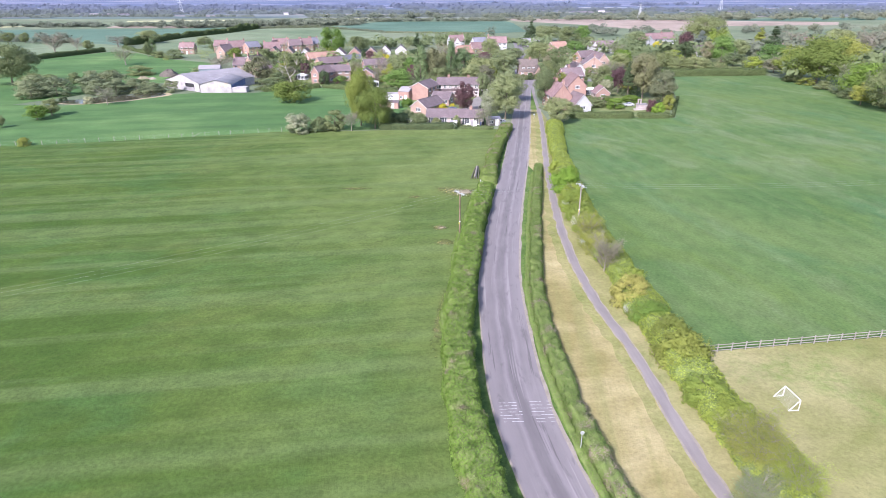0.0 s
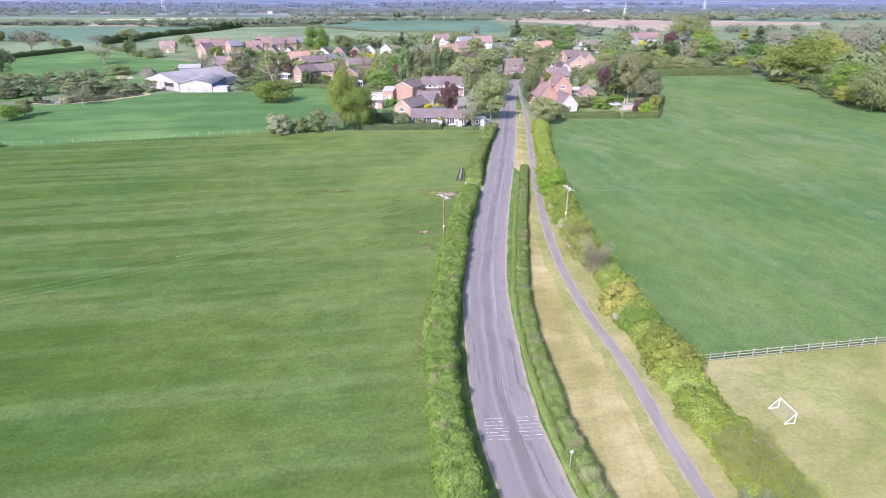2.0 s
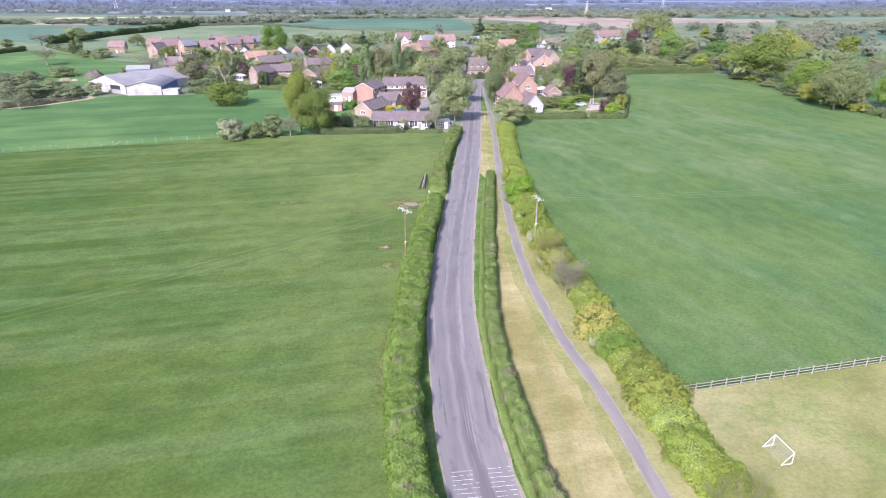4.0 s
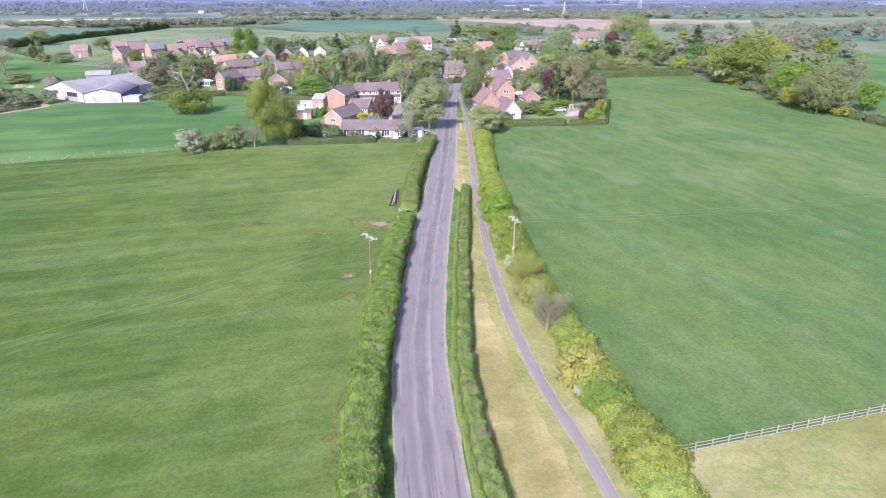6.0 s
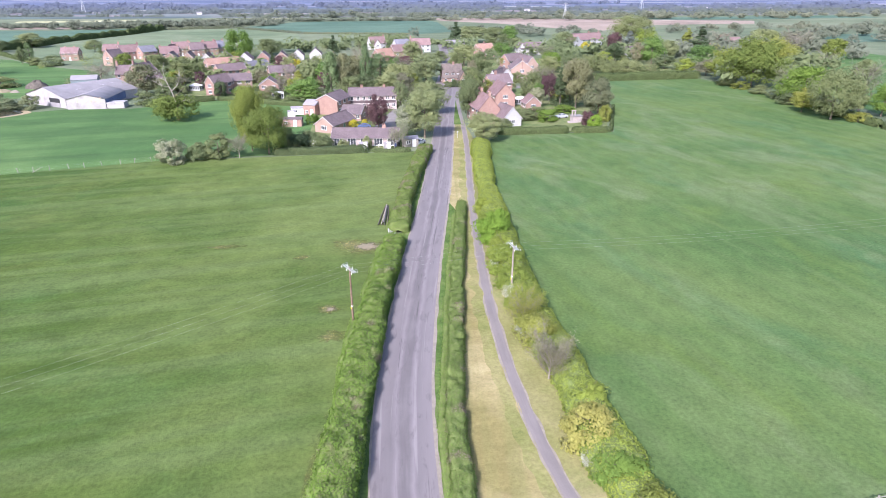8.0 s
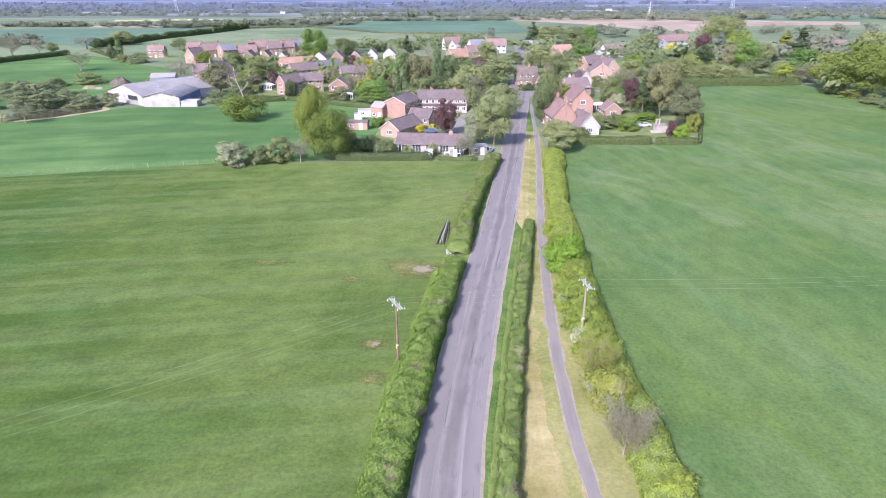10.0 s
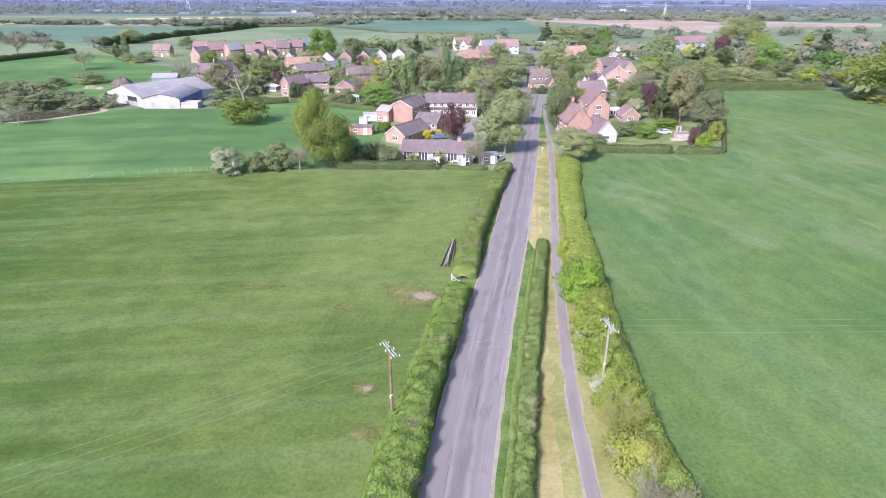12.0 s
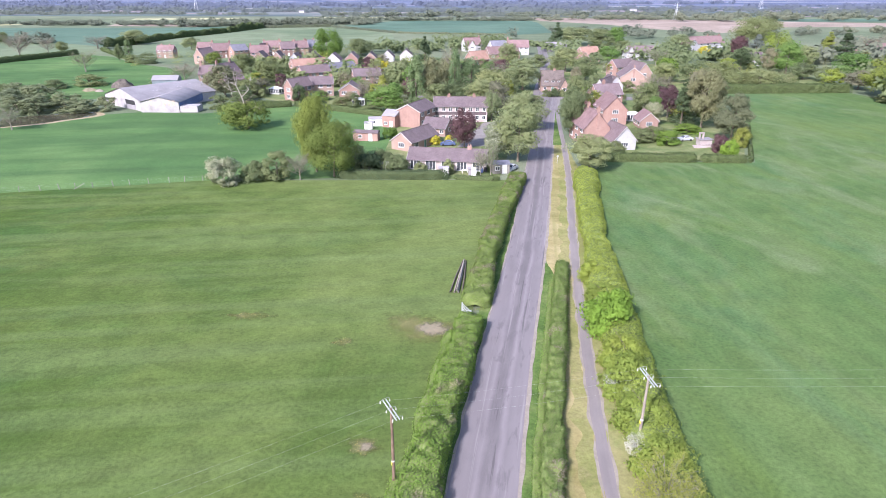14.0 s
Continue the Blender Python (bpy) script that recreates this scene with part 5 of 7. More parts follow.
def house(x, y, turn, L, W, eaves, ridge, wall, roof, label, stacks=(), barge=True, front=3, gable=1, group="", name="house", sides=(0, 1, 2, 3), band=None, patio=False):
    """A gabled house with windows on the named sides (0 the -y front, 1 the +x gable, 2 the back, 3 the -x gable)."""
    BUILT.append((x, y, max(L, W) / 2))
    h = thing(name, x, y, 0, turn, label, "house", group)
    house_shell(h, L, W, eaves, ridge, M[wall], M[roof], barge)
    floors = 2 if eaves > 4.0 else 1
    for s in sides:
        turn_s = (0, 90, 180, -90)[s]
        span, count = (L, front) if s in (0, 2) else (W, gable)
        for fl in range(floors):
            z = 0.95 + 2.55 * fl
            for i in range(count):
                u = (i + 0.5) / count * span - span / 2
                wide = span / count > 3.2
                px, py = {0: (u, -W / 2), 1: (L / 2, u), 2: (-u, W / 2), 3: (-L / 2, -u)}[s]
                if s == 0 and fl == 0 and i == count // 2 and count > 1 and not patio:
                    door(h, px, py, turn_s, M["green_paint"] if int(x) % 2 else M["white"])
                    continue
                if patio and s == 0 and fl == 0:
                    window(h, px, py, 0.1, turn_s, 2.4, 2.1, 3)
                else:
                    window(h, px, py, z, turn_s, 1.9 if wide else 1.1, 1.25, 3 if wide else 2)
    if band:
        part("cladding_band", box(-L / 2 + 0.3, L / 2 - 0.3, -W / 2 - 0.06, -W / 2 - 0.003, 2.35, 3.35), M[band], h, "brown tile-hung band")
    for sx, sy, up in stacks:
        chimney(h, sx * L / 2, sy * W / 2, eaves, ridge + up)
    return h


def dormer(h, x, y, z, W, roof):
    part("dormer", box(x - 0.8, x + 0.8, y, y + 1.6, z, z + 1.25), M["render"], h, "white dormer")
    window(h, x, y - 0.003, z + 0.15, 0, 1.1, 0.95, 2)
    bm = bmesh.new()
    a = [bm.verts.new(p) for p in ((x - 1, y - 0.2, z + 1.2), (x + 1, y - 0.2, z + 1.2), (x, y - 0.2, z + 1.9), (x - 1, y + 1.9, z + 1.2), (x + 1, y + 1.9, z + 1.2), (x, y + 1.9, z + 1.9))]
    for q in ((0, 1, 2), (5, 4, 3), (0, 2, 5, 3), (1, 4, 5, 2), (0, 3, 4, 1)):
        bm.faces.new([a[k] for k in q])
    part("dormer_roof", bm, roof, h)


def conservatory(x, y, turn, w, d, label):
    h = thing("conservatory", x, y, 0, turn, label, "conservatory")
    part("base_wall", box(-w / 2, w / 2, -d / 2, d / 2, 0, 0.5), M["render"], h)
    n = max(3, int(w / 0.8))
    for i in range(n):
        window(h, -w / 2 + (i + 0.5) * w / n, -d / 2, 0.5, 0, round(w / n, 2), 1.7, 1)
    for s in (-1, 1):
        for i in range(2):
            window(h, s * w / 2, -d / 2 + (i + 0.5) * d / 2, 0.5, 90 * s, round(d / 2, 2), 1.7, 1)
    part("infill", box(-w / 2 + 0.02, w / 2 - 0.02, -d / 2 + 0.02, d / 2 - 0.02, 0.5, 2.2), M["glass"], h)
    bm = bmesh.new()
    a = [bm.verts.new(p) for p in ((-w / 2 - 0.1, -d / 2 - 0.1, 2.2), (w / 2 + 0.1, -d / 2 - 0.1, 2.2), (w / 2 + 0.1, d / 2, 2.2), (-w / 2 - 0.1, d / 2, 2.2), (-w * 0.2, 0, 3.0), (w * 0.2, 0, 3.0))]
    for q in ((0, 1, 5, 4), (1, 2, 5), (2, 3, 4, 5), (3, 0, 4), (3, 2, 1, 0)):
        bm.faces.new([a[k] for k in q])
    part("glazed_roof", bm, M["white"], h)


def shed(x, y, turn, w, d, hgt, wall, roof, label, category="shed"):
    h = thing("shed", x, y, 0, turn, label, category)
    part("wall", box(-w / 2, w / 2, -d / 2, d / 2, 0, hgt, bevel=0.02), M[wall], h)
    bm = bmesh.new()
    a = [bm.verts.new(p) for p in ((-w / 2 - 0.15, -d / 2 - 0.2, hgt), (w / 2 + 0.15, -d / 2 - 0.2, hgt), (w / 2 + 0.15, d / 2 + 0.2, hgt), (-w / 2 - 0.15, d / 2 + 0.2, hgt),
                                   (-w / 2 - 0.15, 0, hgt + d * 0.22), (w / 2 + 0.15, 0, hgt + d * 0.22))]
    for q in ((0, 1, 5, 4), (2, 3, 4, 5), (1, 2, 5), (3, 0, 4), (3, 2, 1, 0)):
        bm.faces.new([a[k] for k in q])
    part("roof", bm, M[roof], h)
    door(h, w * 0.2, -d / 2, 0, M["white"])
    if w > 2.6:
        window(h, -w * 0.22, -d / 2, 0.9, 0, 1.1, 0.9, 2)


def car(x, y, turn, paint, label):
    c = thing("car", x, y, 0, turn, label, "car")
    prof = ((-2.05, 0.32), (-2.1, 0.72), (-1.75, 0.92), (-1.0, 1.0), (-0.45, 1.42), (0.75, 1.46), (1.5, 1.05), (2.0, 0.95), (2.1, 0.6), (2.05, 0.32))
    bm = bmesh.new()
    a = [bm.verts.new((px, -0.85 if pz < 1.1 else -0.66, pz)) for px, pz in prof]
    b = [bm.verts.new((px, 0.85 if pz < 1.1 else 0.66, pz)) for px, pz in prof]
    bm.faces.new(a)
    bm.faces.new(b[::-1])
    for k in range(len(prof)):
        bm.faces.new((a[k], b[k], b[(k + 1) % len(prof)], a[(k + 1) % len(prof)]))
    part("body", bm, CAR[paint], c)
    for s in (-1, 1):
        bm = bmesh.new()
        q = [bm.verts.new(p) for p in ((-0.8, s * 0.80, 1.04), (-0.4, s * 0.70, 1.36), (0.65, s * 0.69, 1.39), (1.15, s * 0.80, 1.06))]
        ret = bmesh.ops.extrude_face_region(bm, geom=[bm.faces.new(q)])
        bmesh.ops.translate(bm, vec=(0, s * 0.03, 0), verts=[g for g in ret["geom"] if isinstance(g, bmesh.types.BMVert)])
        part("side_window", bm, M["glass"], c)
    for x0, x1 in ((-1.02, -0.46), (0.78, 1.5)):
        z0, z1 = (1.02, 1.42) if x0 < 0 else (1.46, 1.07)
        bm = bmesh.new()
        q = [bm.verts.new(p) for p in ((x0, -0.66, z0 + 0.015), (x1, -0.6, z1 + 0.015), (x1, 0.6, z1 + 0.015), (x0, 0.66, z0 + 0.015))]
        ret = bmesh.ops.extrude_face_region(bm, geom=[bm.faces.new(q)])
        bmesh.ops.translate(bm, vec=(0, 0, 0.02), verts=[g for g in ret["geom"] if isinstance(g, bmesh.types.BMVert)])
        part("windscreen", bm, M["glass"], c)
    for wx in (-1.3, 1.3):
        for s in (-1, 1):
            w = hang("wheel", tubes("wheel", [([(wx, s * 0.66, 0.32), (wx, s * 0.70, 0.32), (wx, s * 0.86, 0.32), (wx, s * 0.88, 0.32)], [0.05, 0.32, 0.32, 0.05])], M["tyre"], sides=16), c)


# ---- the white farm building with its wide grey roof ----
def barn():
    b = thing("barn", 0, 0, 0, 0, "white-walled cattle barn with wide grey sheet roofs and a blue end", "barn")

    def bay(x, y, turn, L, W, eaves, ridge, wall):
        m = pose(x, y, 0, 0, 0, turn)
        bm = bmesh.new()
        pts = [(-L / 2, -W / 2, 0), (L / 2, -W / 2, 0), (L / 2, W / 2, 0), (-L / 2, W / 2, 0), (-L / 2, -W / 2, eaves), (L / 2, -W / 2, eaves),
               (L / 2, W / 2, eaves), (-L / 2, W / 2, eaves), (-L / 2, 0, ridge), (L / 2, 0, ridge)]
        v = [bm.verts.new(m @ Vector(p)) for p in pts]
        for q in ((0, 1, 5, 4), (2, 3, 7, 6), (1, 2, 6, 9, 5), (3, 0, 4, 8, 7), (4, 5, 9, 8), (6, 7, 8, 9)):
            bm.faces.new([v[k] for k in q])
        part("wall", bm, wall, b)
        for s in (-1, 1):
            k = (ridge - eaves) / (W / 2)
            n = int(L / 0.7)
            V, F = [], []
            for i in range(n + 1):
                px, lift = -L / 2 - 0.3 + (L + 0.6) * i / n, 0.05 if i % 2 else 0.1
                for py, pz in ((s * (W / 2 + 0.5), eaves - 0.5 * k), (0, ridge)):
                    V += [m @ Vector((px, py, pz + lift)), m @ Vector((px, py, pz + lift - 0.06))]
                if i:
                    o = 4 * (i - 1)
                    F += [(o, o + 4, o + 6, o + 2), (o + 1, o + 3, o + 7, o + 5), (o, o + 1, o + 5, o + 4)]
            hang("roof_slope", np_mesh("roof_slope", [tuple(q) for q in V], F, M["sheet"]), b, "grey fibre-cement sheets")
        return m
    m1 = bay(-107.9, 291.1, 55, 30, 25, 3.6, 6.9, M["stained"])
    m2 = bay(-98.7, 282.4, 92, 26, 13.4, 3.6, 5.3, M["stained"])
    end = part("cladding", box(-12.6, 13.0, -6.86, -6.71, 0.7, 3.6), M["blue_sheet"], b, "blue steel cladding")
    end.matrix_basis = m2
    lean = part("lean_to", box(-12.8, -8.0, -13.0, -6.9, 0, 2.2, bevel=0.05), M["stained"], b, "low white lean-to")
    lean.matrix_basis = m2
    for px, w in ((-5.5, 1.2), (-4.0, 0.9), (-2.3, 1.1), (-0.4, 0.7), (2.4, 0.9)):
        s = part("rusty_sheet", box(-13.03, -13.004, px, px + w, 2.4, 4.2), M["rust"], b, "rust-streaked sheet")
        s.matrix_basis = m2
    # no opening is cut: a near-black panel gives the shade inside the doorway
    d = part("doorway", box(-15.06, -15.004, -9.0, -2.5, 1.7, 3.3), M["dark"], b, "dark panel painted as the shade inside the doorway")
    d.matrix_basis = m1
    g = part("sliding_door", box(-15.12, -15.03, -9.0, -2.5, 0, 1.7), M["sheet"], b, "grey sliding door")
    g.matrix_basis = m1
    s = part("rusty_sheet", box(-15.03, -15.004, 6.0, 7.8, 1.2, 4.4), M["rust"], b)
    s.matrix_basis = m1
    for px, py in ((4, -5), (9, -4), (-6, -6)):
        r = part("rooflight", box(px, px + 2, py, py + 1.0, 0, 0.04), M["white"], b, "pale rooflight")
        r.matrix_basis = m1 @ Matrix.Translation((0, 0, 6.9 - 0.264 * abs(py) + 0.05))


barn()

def heap(x, y, w, d, h, mat, label, category):
    """A lumpy mound of stored stuff."""
    V, F, n, rings = [], [], 28, 8
    for j in range(rings + 1):
        for k in range(n):
            t, q = 2 * math.pi * k / n, j / rings
            lump = 1 + 0.22 * noise.noise((math.cos(t) * 2 + x, math.sin(t) * 2, q * 3))
            V.append((x + w / 2 * q * lump * math.cos(t), y + d / 2 * q * lump * math.sin(t), -0.05 + h * (1 - q ** 2.2) * (1 + 0.3 * noise.noise((q * 4, t * 2, y)))))
            if j:
                a, b = (j - 1) * n, j * n
                F.append((a + k, b + k, b + (k + 1) % n, a + (k + 1) % n))
    tagged(hang("heap", np_mesh("heap", V, F, mat)), label, category)


heap(-142.5, 327, 10, 7, 3.4, M["log"], "dark sheeted silage heap in the farmyard", "heap")
heap(-151.5, 317, 7, 5, 1.3, M["bare"], "low heap of rubble in the farmyard", "heap")
heap(-146.0, 315, 4, 3, 1.0, M["dust"], "low heap of pale spoil in the farmyard", "heap")

# ---- the village ----
house(4.3, 203.3, -6, 18.6, 7.5, 2.4, 4.3, "pink_render", "tile_brown", "long low faded pink bungalow with brown tiled roof", stacks=((0.55, 0.0, 0.9),), front=5, patio=True)
house(-7.3, 253.2, 68, 12, 8.1, 5.0, 7.0, "brick", "tile_brown", "red brick gabled house with brown tiles", sides=(0, 1, 2))
shed(-14.3, 250.4, -22, 4.5, 7, 3.6, "brick", "sheet", "flat grey roofed brick garage wing", "garage")
house(6.5, 260.6, -0, 17.2, 8, 5.0, 7.3, "pink_render", "tile_brown", "terrace of pale two-storey houses with brown tiles", stacks=((-0.45, 0.0, 0.8), (0.5, 0.0, 0.8)), front=8, band="tile_brown")
house(-5.4, 223.8, 60, 13, 6.5, 2.5, 4.8, "brick_pale", "tile_brown", "bungalow with a buff brick gable and brown tiled roof")
house(0.1, 239.6, -16, 7.1, 8, 2.5, 4.6, "brick_pale", "tile_brown", "low brown roofed bungalow behind the gable", front=3)
shed(-19.8, 230.3, -5, 7.0, 3.0, 2.3, "brick", "tile_brown", "small orange brick outhouse with white doors")
shed(-19.4, 250.4, 5, 5.5, 2.6, 2.3, "white", "sheet", "white static caravan in a garden", "caravan")
shed(-21.5, 245.3, 0, 2.4, 2.0, 1.9, "white", "sheet", "small white garden shed")
shed(16.5, 198.6, 10, 4.0, 3.0, 2.2, "rail", "slate", "dark grey garden shed by the roadside tree")
shed(-10.5, 199.8, 0, 2.6, 2.0, 1.7, "glass", "glass", "small glass garden greenhouse", "greenhouse")
shed(3.5, 195.3, 3, 2.2, 1.8, 1.9, "rail", "sheet", "grey garden shed at the hedge")
shed(10.1, 195.6, -4, 1.8, 1.6, 1.7, "sheet", "sheet", "small pale grey garden shed at the hedge")
house(-57.3, 299.8, 55, 10, 5.2, 5.2, 8.0, "brick", "tile_mauve", "tall red brick gabled house")
conservatory(-69.9, 311.9, -20, 5.0, 3.2, "white framed conservatory on a brick house")
house(-52.7, 309.4, 14, 13.8, 8, 4.8, 7.2, "brick_pale", "tile_brown", "pair of brick houses with brown tiles", front=4, stacks=((0.9, 0.0, 0.8),))
house(-61.9, 345.2, 35, 13.6, 8, 5.0, 7.6, "brick", "tile_mauve", "brick house with a dark gable", front=4)
house(-72.3, 377.0, 33, 17.8, 8, 4.6, 7.4, "brick", "tile_orange", "row of brick houses with orange roofs", front=4)
house(-54.2, 362.4, 47, 17.4, 8, 4.6, 7.0, "render", "slate", "row of houses with slate roofs and white dormers", front=5)
house(-35.6, 293.7, 94, 9, 7.6, 4.9, 7.4, "brick", "tile_brown", "brick house with white bay windows", gable=2)
conservatory(-31.5, 285.9, 5, 4.5, 3.0, "white framed conservatory on a brick house")
house(-36.1, 334.6, 19, 11.9, 8, 5.0, 7.6, "brick", "tile_brown", "brick house with brown tiled roof", front=3, stacks=((0.8, 0.0, 0.6),))
house(-89.4, 417.5, 92, 10, 7.0, 3.0, 6.4, "render", "tile_brown", "chalet house with a white edged gable", group="row of chalet houses")
house(-80.9, 423.6, 93, 10, 8.4, 3.0, 6.4, "brick_pale", "tile_brown", "chalet house with a white edged gable", group="row of chalet houses")
house(-67.7, 418.5, 92, 10, 7.7, 3.0, 6.4, "render", "tile_brown", "chalet house with a white edged gable", group="row of chalet houses")
house(-58.3, 424.6, 92, 10, 7.1, 3.0, 6.4, "brick", "tile_brown", "chalet house with a white edged gable", group="row of chalet houses")
house(-47.5, 425.2, 93, 10, 7.4, 3.0, 6.4, "brick_pale", "tile_brown", "chalet house with a white edged gable", group="row of chalet houses")
house(-39.1, 437.4, 92, 10, 7.0, 3.0, 6.4, "render", "tile_brown", "chalet house with a white edged gable", group="row of chalet houses")
house(-28.8, 444.1, 92, 10, 7.5, 3.0, 6.4, "render", "tile_brown", "chalet house with a white edged gable", group="row of chalet houses")
house(-112.8, 427.9, 93, 10, 6.6, 3.0, 6.4, "brick", "tile_brown", "chalet house with a white edged gable", group="row of chalet houses")
house(-102.7, 428.4, 93, 10, 5.9, 3.0, 6.4, "brick_pale", "tile_brown", "chalet house with a white edged gable", group="row of chalet houses")
house(-180.5, 451.9, 3, 10.2, 7, 4.4, 7.6, "brick", "tile_red", "brick cottage with red tiled roof", stacks=((-0.5, 0.0, 0.6), (0.5, 0.0, 0.6)))
house(-160.3, 463.9, 2, 9.4, 8, 4.8, 8.4, "brick", "tile_red", "red roofed brick farmhouse", stacks=((0.95, 0.0, 1.2),))
house(-143.3, 420.8, 70, 11, 6.8, 4.6, 8.6, "brick_pale", "tile_mauve", "gabled brick farmhouse in the village", stacks=((-0.95, 0.0, 0.9),))
house(-146.3, 453.3, 38, 12.0, 8, 4.8, 8.6, "brick", "tile_red", "red roofed brick house", stacks=((0.95, 0.0, 1.2),), front=4)
house(-135.5, 453.4, 47, 9.9, 8, 4.8, 8.0, "brick", "slate", "brick house with a blue slate roof")
house(-101.0, 340.3, 72, 12, 7.3, 5.2, 9.0, "brick_pale", "tile_mauve", "large gabled farmhouse with tall chimneys", stacks=((-0.9, 0.0, 1.6), (0.6, 0.0, 1.6)))
house(-107.7, 336.6, 3, 6.0, 8, 5.0, 8.4, "brick_pale", "tile_mauve", "farmhouse wing with tall chimneys", stacks=((-0.9, 0.0, 1.8),), front=2)
house(-93.7, 326.0, 48, 9.0, 8, 4.0, 7.2, "brick", "tile_mauve", "long farm outbuilding with mauve tiles", front=2)
house(-117.8, 440.4, 19, 10.8, 8, 4.8, 8.6, "brick", "tile_red", "red brick house with a steep tiled roof", stacks=((0.9, 0.0, 1.0), (-0.9, 0.0, 1.0)), front=3)
house(-120.3, 474.7, 23, 10.9, 8, 4.8, 8.6, "brick", "tile_red", "red brick house with a steep tiled roof", stacks=((0.9, 0.0, 1.0), (-0.9, 0.0, 1.0)), front=3)
house(-108.5, 467.8, 27, 8.8, 8, 4.8, 8.6, "brick", "tile_mauve", "red brick house with a steep tiled roof", stacks=((0.9, 0.0, 1.0), (-0.9, 0.0, 1.0)), front=3)
house(-101.6, 475.5, 29, 8.5, 8, 4.8, 8.6, "brick", "tile_red", "red brick house with a steep tiled roof", stacks=((0.9, 0.0, 1.0), (-0.9, 0.0, 1.0)), front=3)
house(-97.6, 483.0, 37, 6.9, 8, 4.8, 8.6, "brick", "slate", "red brick house with a steep tiled roof", stacks=((0.9, 0.0, 1.0), (-0.9, 0.0, 1.0)), front=3)
house(-119.4, 454.5, 80, 10, 5.5, 4.8, 8.6, "brick", "tile_red", "red brick house with a steep gable")
house(10.8, 504.3, 23, 12.0, 7, 4.6, 8.8, "render", "tile_red", "white farmhouse with red tiled roof", stacks=((0.9, 0.0, 1.0),))
house(11.1, 487.4, 93, 9, 4.5, 4.6, 8.0, "render", "tile_red", "white gabled wing of the farm")
house(13.6, 418.4, 34, 10.8, 9, 3.5, 7.6, "brick", "tile_orange", "farm barn with an orange roof", front=2)
house(29.5, 455.8, 21, 20.6, 9, 3.2, 7.0, "brick", "tile_red", "long red roofed farm building", front=4)
house(41.0, 480.7, 3, 14.0, 8, 5.0, 9.0, "render", "tile_red", "white house with red tiled roof", stacks=((-0.95, 0.0, 1.8),), front=4)
house(28.2, 489.4, 23, 10.9, 8, 4.2, 8.0, "render", "slate", "slate roofed house in the village")
inn = house(43.9, 324.8, 2, 9.4, 8.5, 3.0, 8.2, "brick_pale", "thatch", "old cottage with a steep mossy roof and dormers", stacks=((0.2, 0.0, 0.8),), barge=False)
for k in (-2.6, 0.2, 2.8):
    dormer(inn, k, -3.6, 3.4, 8.5, M["thatch"])
house(48.0, 321.2, 98, 8, 3.3, 2.6, 5.6, "brick_pale", "thatch", "low tiled wing of the old cottage", barge=False)
house(42.9, 231.3, 98, 13, 7.1, 5.0, 9.2, "brick", "tile_red", "tall red brick house with a steep tiled roof", barge=False, sides=(0, 1, 2), stacks=((-0.96, 0.0, 1.3), (0.3, 0.0, 1.2), (0.75, 0.0, 1.2)))
house(49.4, 225.0, 104, 9, 6.5, 2.6, 6.2, "render", "tile_mauve", "low house with a white gable", patio=True)
house(54.7, 259.8, 94, 12, 7.5, 4.6, 8.6, "brick", "tile_red", "red brick house with a steep gable", barge=False)
house(64.2, 251.5, 92, 7, 5.6, 2.5, 4.9, "brick", "tile_red", "small brick outbuilding with a red roof")
conservatory(62.5, 261.4, 5, 4.2, 3.4, "blue and white garden room")
house(59.0, 288.9, 16, 10.0, 8, 4.6, 7.8, "brick", "tile_mauve", "old brick house with a dark roof", stacks=((-0.2, 0.0, 1.2),))
house(61.5, 302.1, 58, 12, 4.7, 4.8, 8.2, "render", "tile_brown", "white house with a dark tiled roof")
house(65.8, 310.3, 98, 10, 5.8, 4.8, 8.0, "render", "tile_brown", "white gabled cottage in the village")
house(79.9, 336.3, 84, 14, 10.7, 5.0, 8.8, "brick_pale", "tile_mauve", "long brick house with an orange gable", stacks=((-0.96, 0.0, 0.9),))
house(86.8, 351.8, 100, 14, 6.7, 5.0, 9.0, "brick_pale", "tile_mauve", "brick house with a broad gable")
house(83.9, 373.5, 25, 10.9, 8, 4.8, 8.0, "brick", "tile_mauve", "brick house with a mauve roof")
house(112.7, 450.2, 3, 15.7, 9, 4.6, 8.0, "render", "tile_mauve", "white house with dark beams", front=4)
house(106.3, 449.9, 93, 9, 5.4, 4.6, 7.6, "render", "tile_mauve", "white gabled wing in the village")
house(79.3, 438.5, 30, 12.9, 8, 4.6, 8.4, "brick", "tile_orange", "brick house with an orange roof", stacks=((0.0, 0.0, 0.8),))
house(74.5, 424.1, 93, 8, 5.8, 3.6, 6.8, "brick", "tile_orange", "orange roofed wing with white bargeboards")
house(174.0, 517.3, 27, 31.0, 9, 5.0, 9.2, "render", "tile_red", "white house with a red tiled roof", front=5, stacks=((0.9, 0.0, 1.0), (0.2, 0.0, 1.0)))
house(160.9, 508.0, 122, 9, 8.6, 4.6, 8.0, "render", "tile_red", "white gabled wing of the large house")
house(254.6, 453.6, 18, 23.1, 9, 5.5, 9.5, "brick", "tile_red", "brick house with a red roof among trees", stacks=((-0.6, 0.0, 1.6), (0.0, 0.0, 1.6)), front=4)
house(169.3, 423.0, 2, 7.9, 8, 4.0, 7.0, "render", "tile_brown", "small house among garden trees")
shed(69.9, 507.7, 5, 15, 10, 3.8, "sheet", "sheet", "pale grey agricultural shed", "barn")
shed(-115.5, 313, 12, 10, 7, 5.6, "blue_grey", "sheet", "blue-grey farm shed behind the barn", "barn")
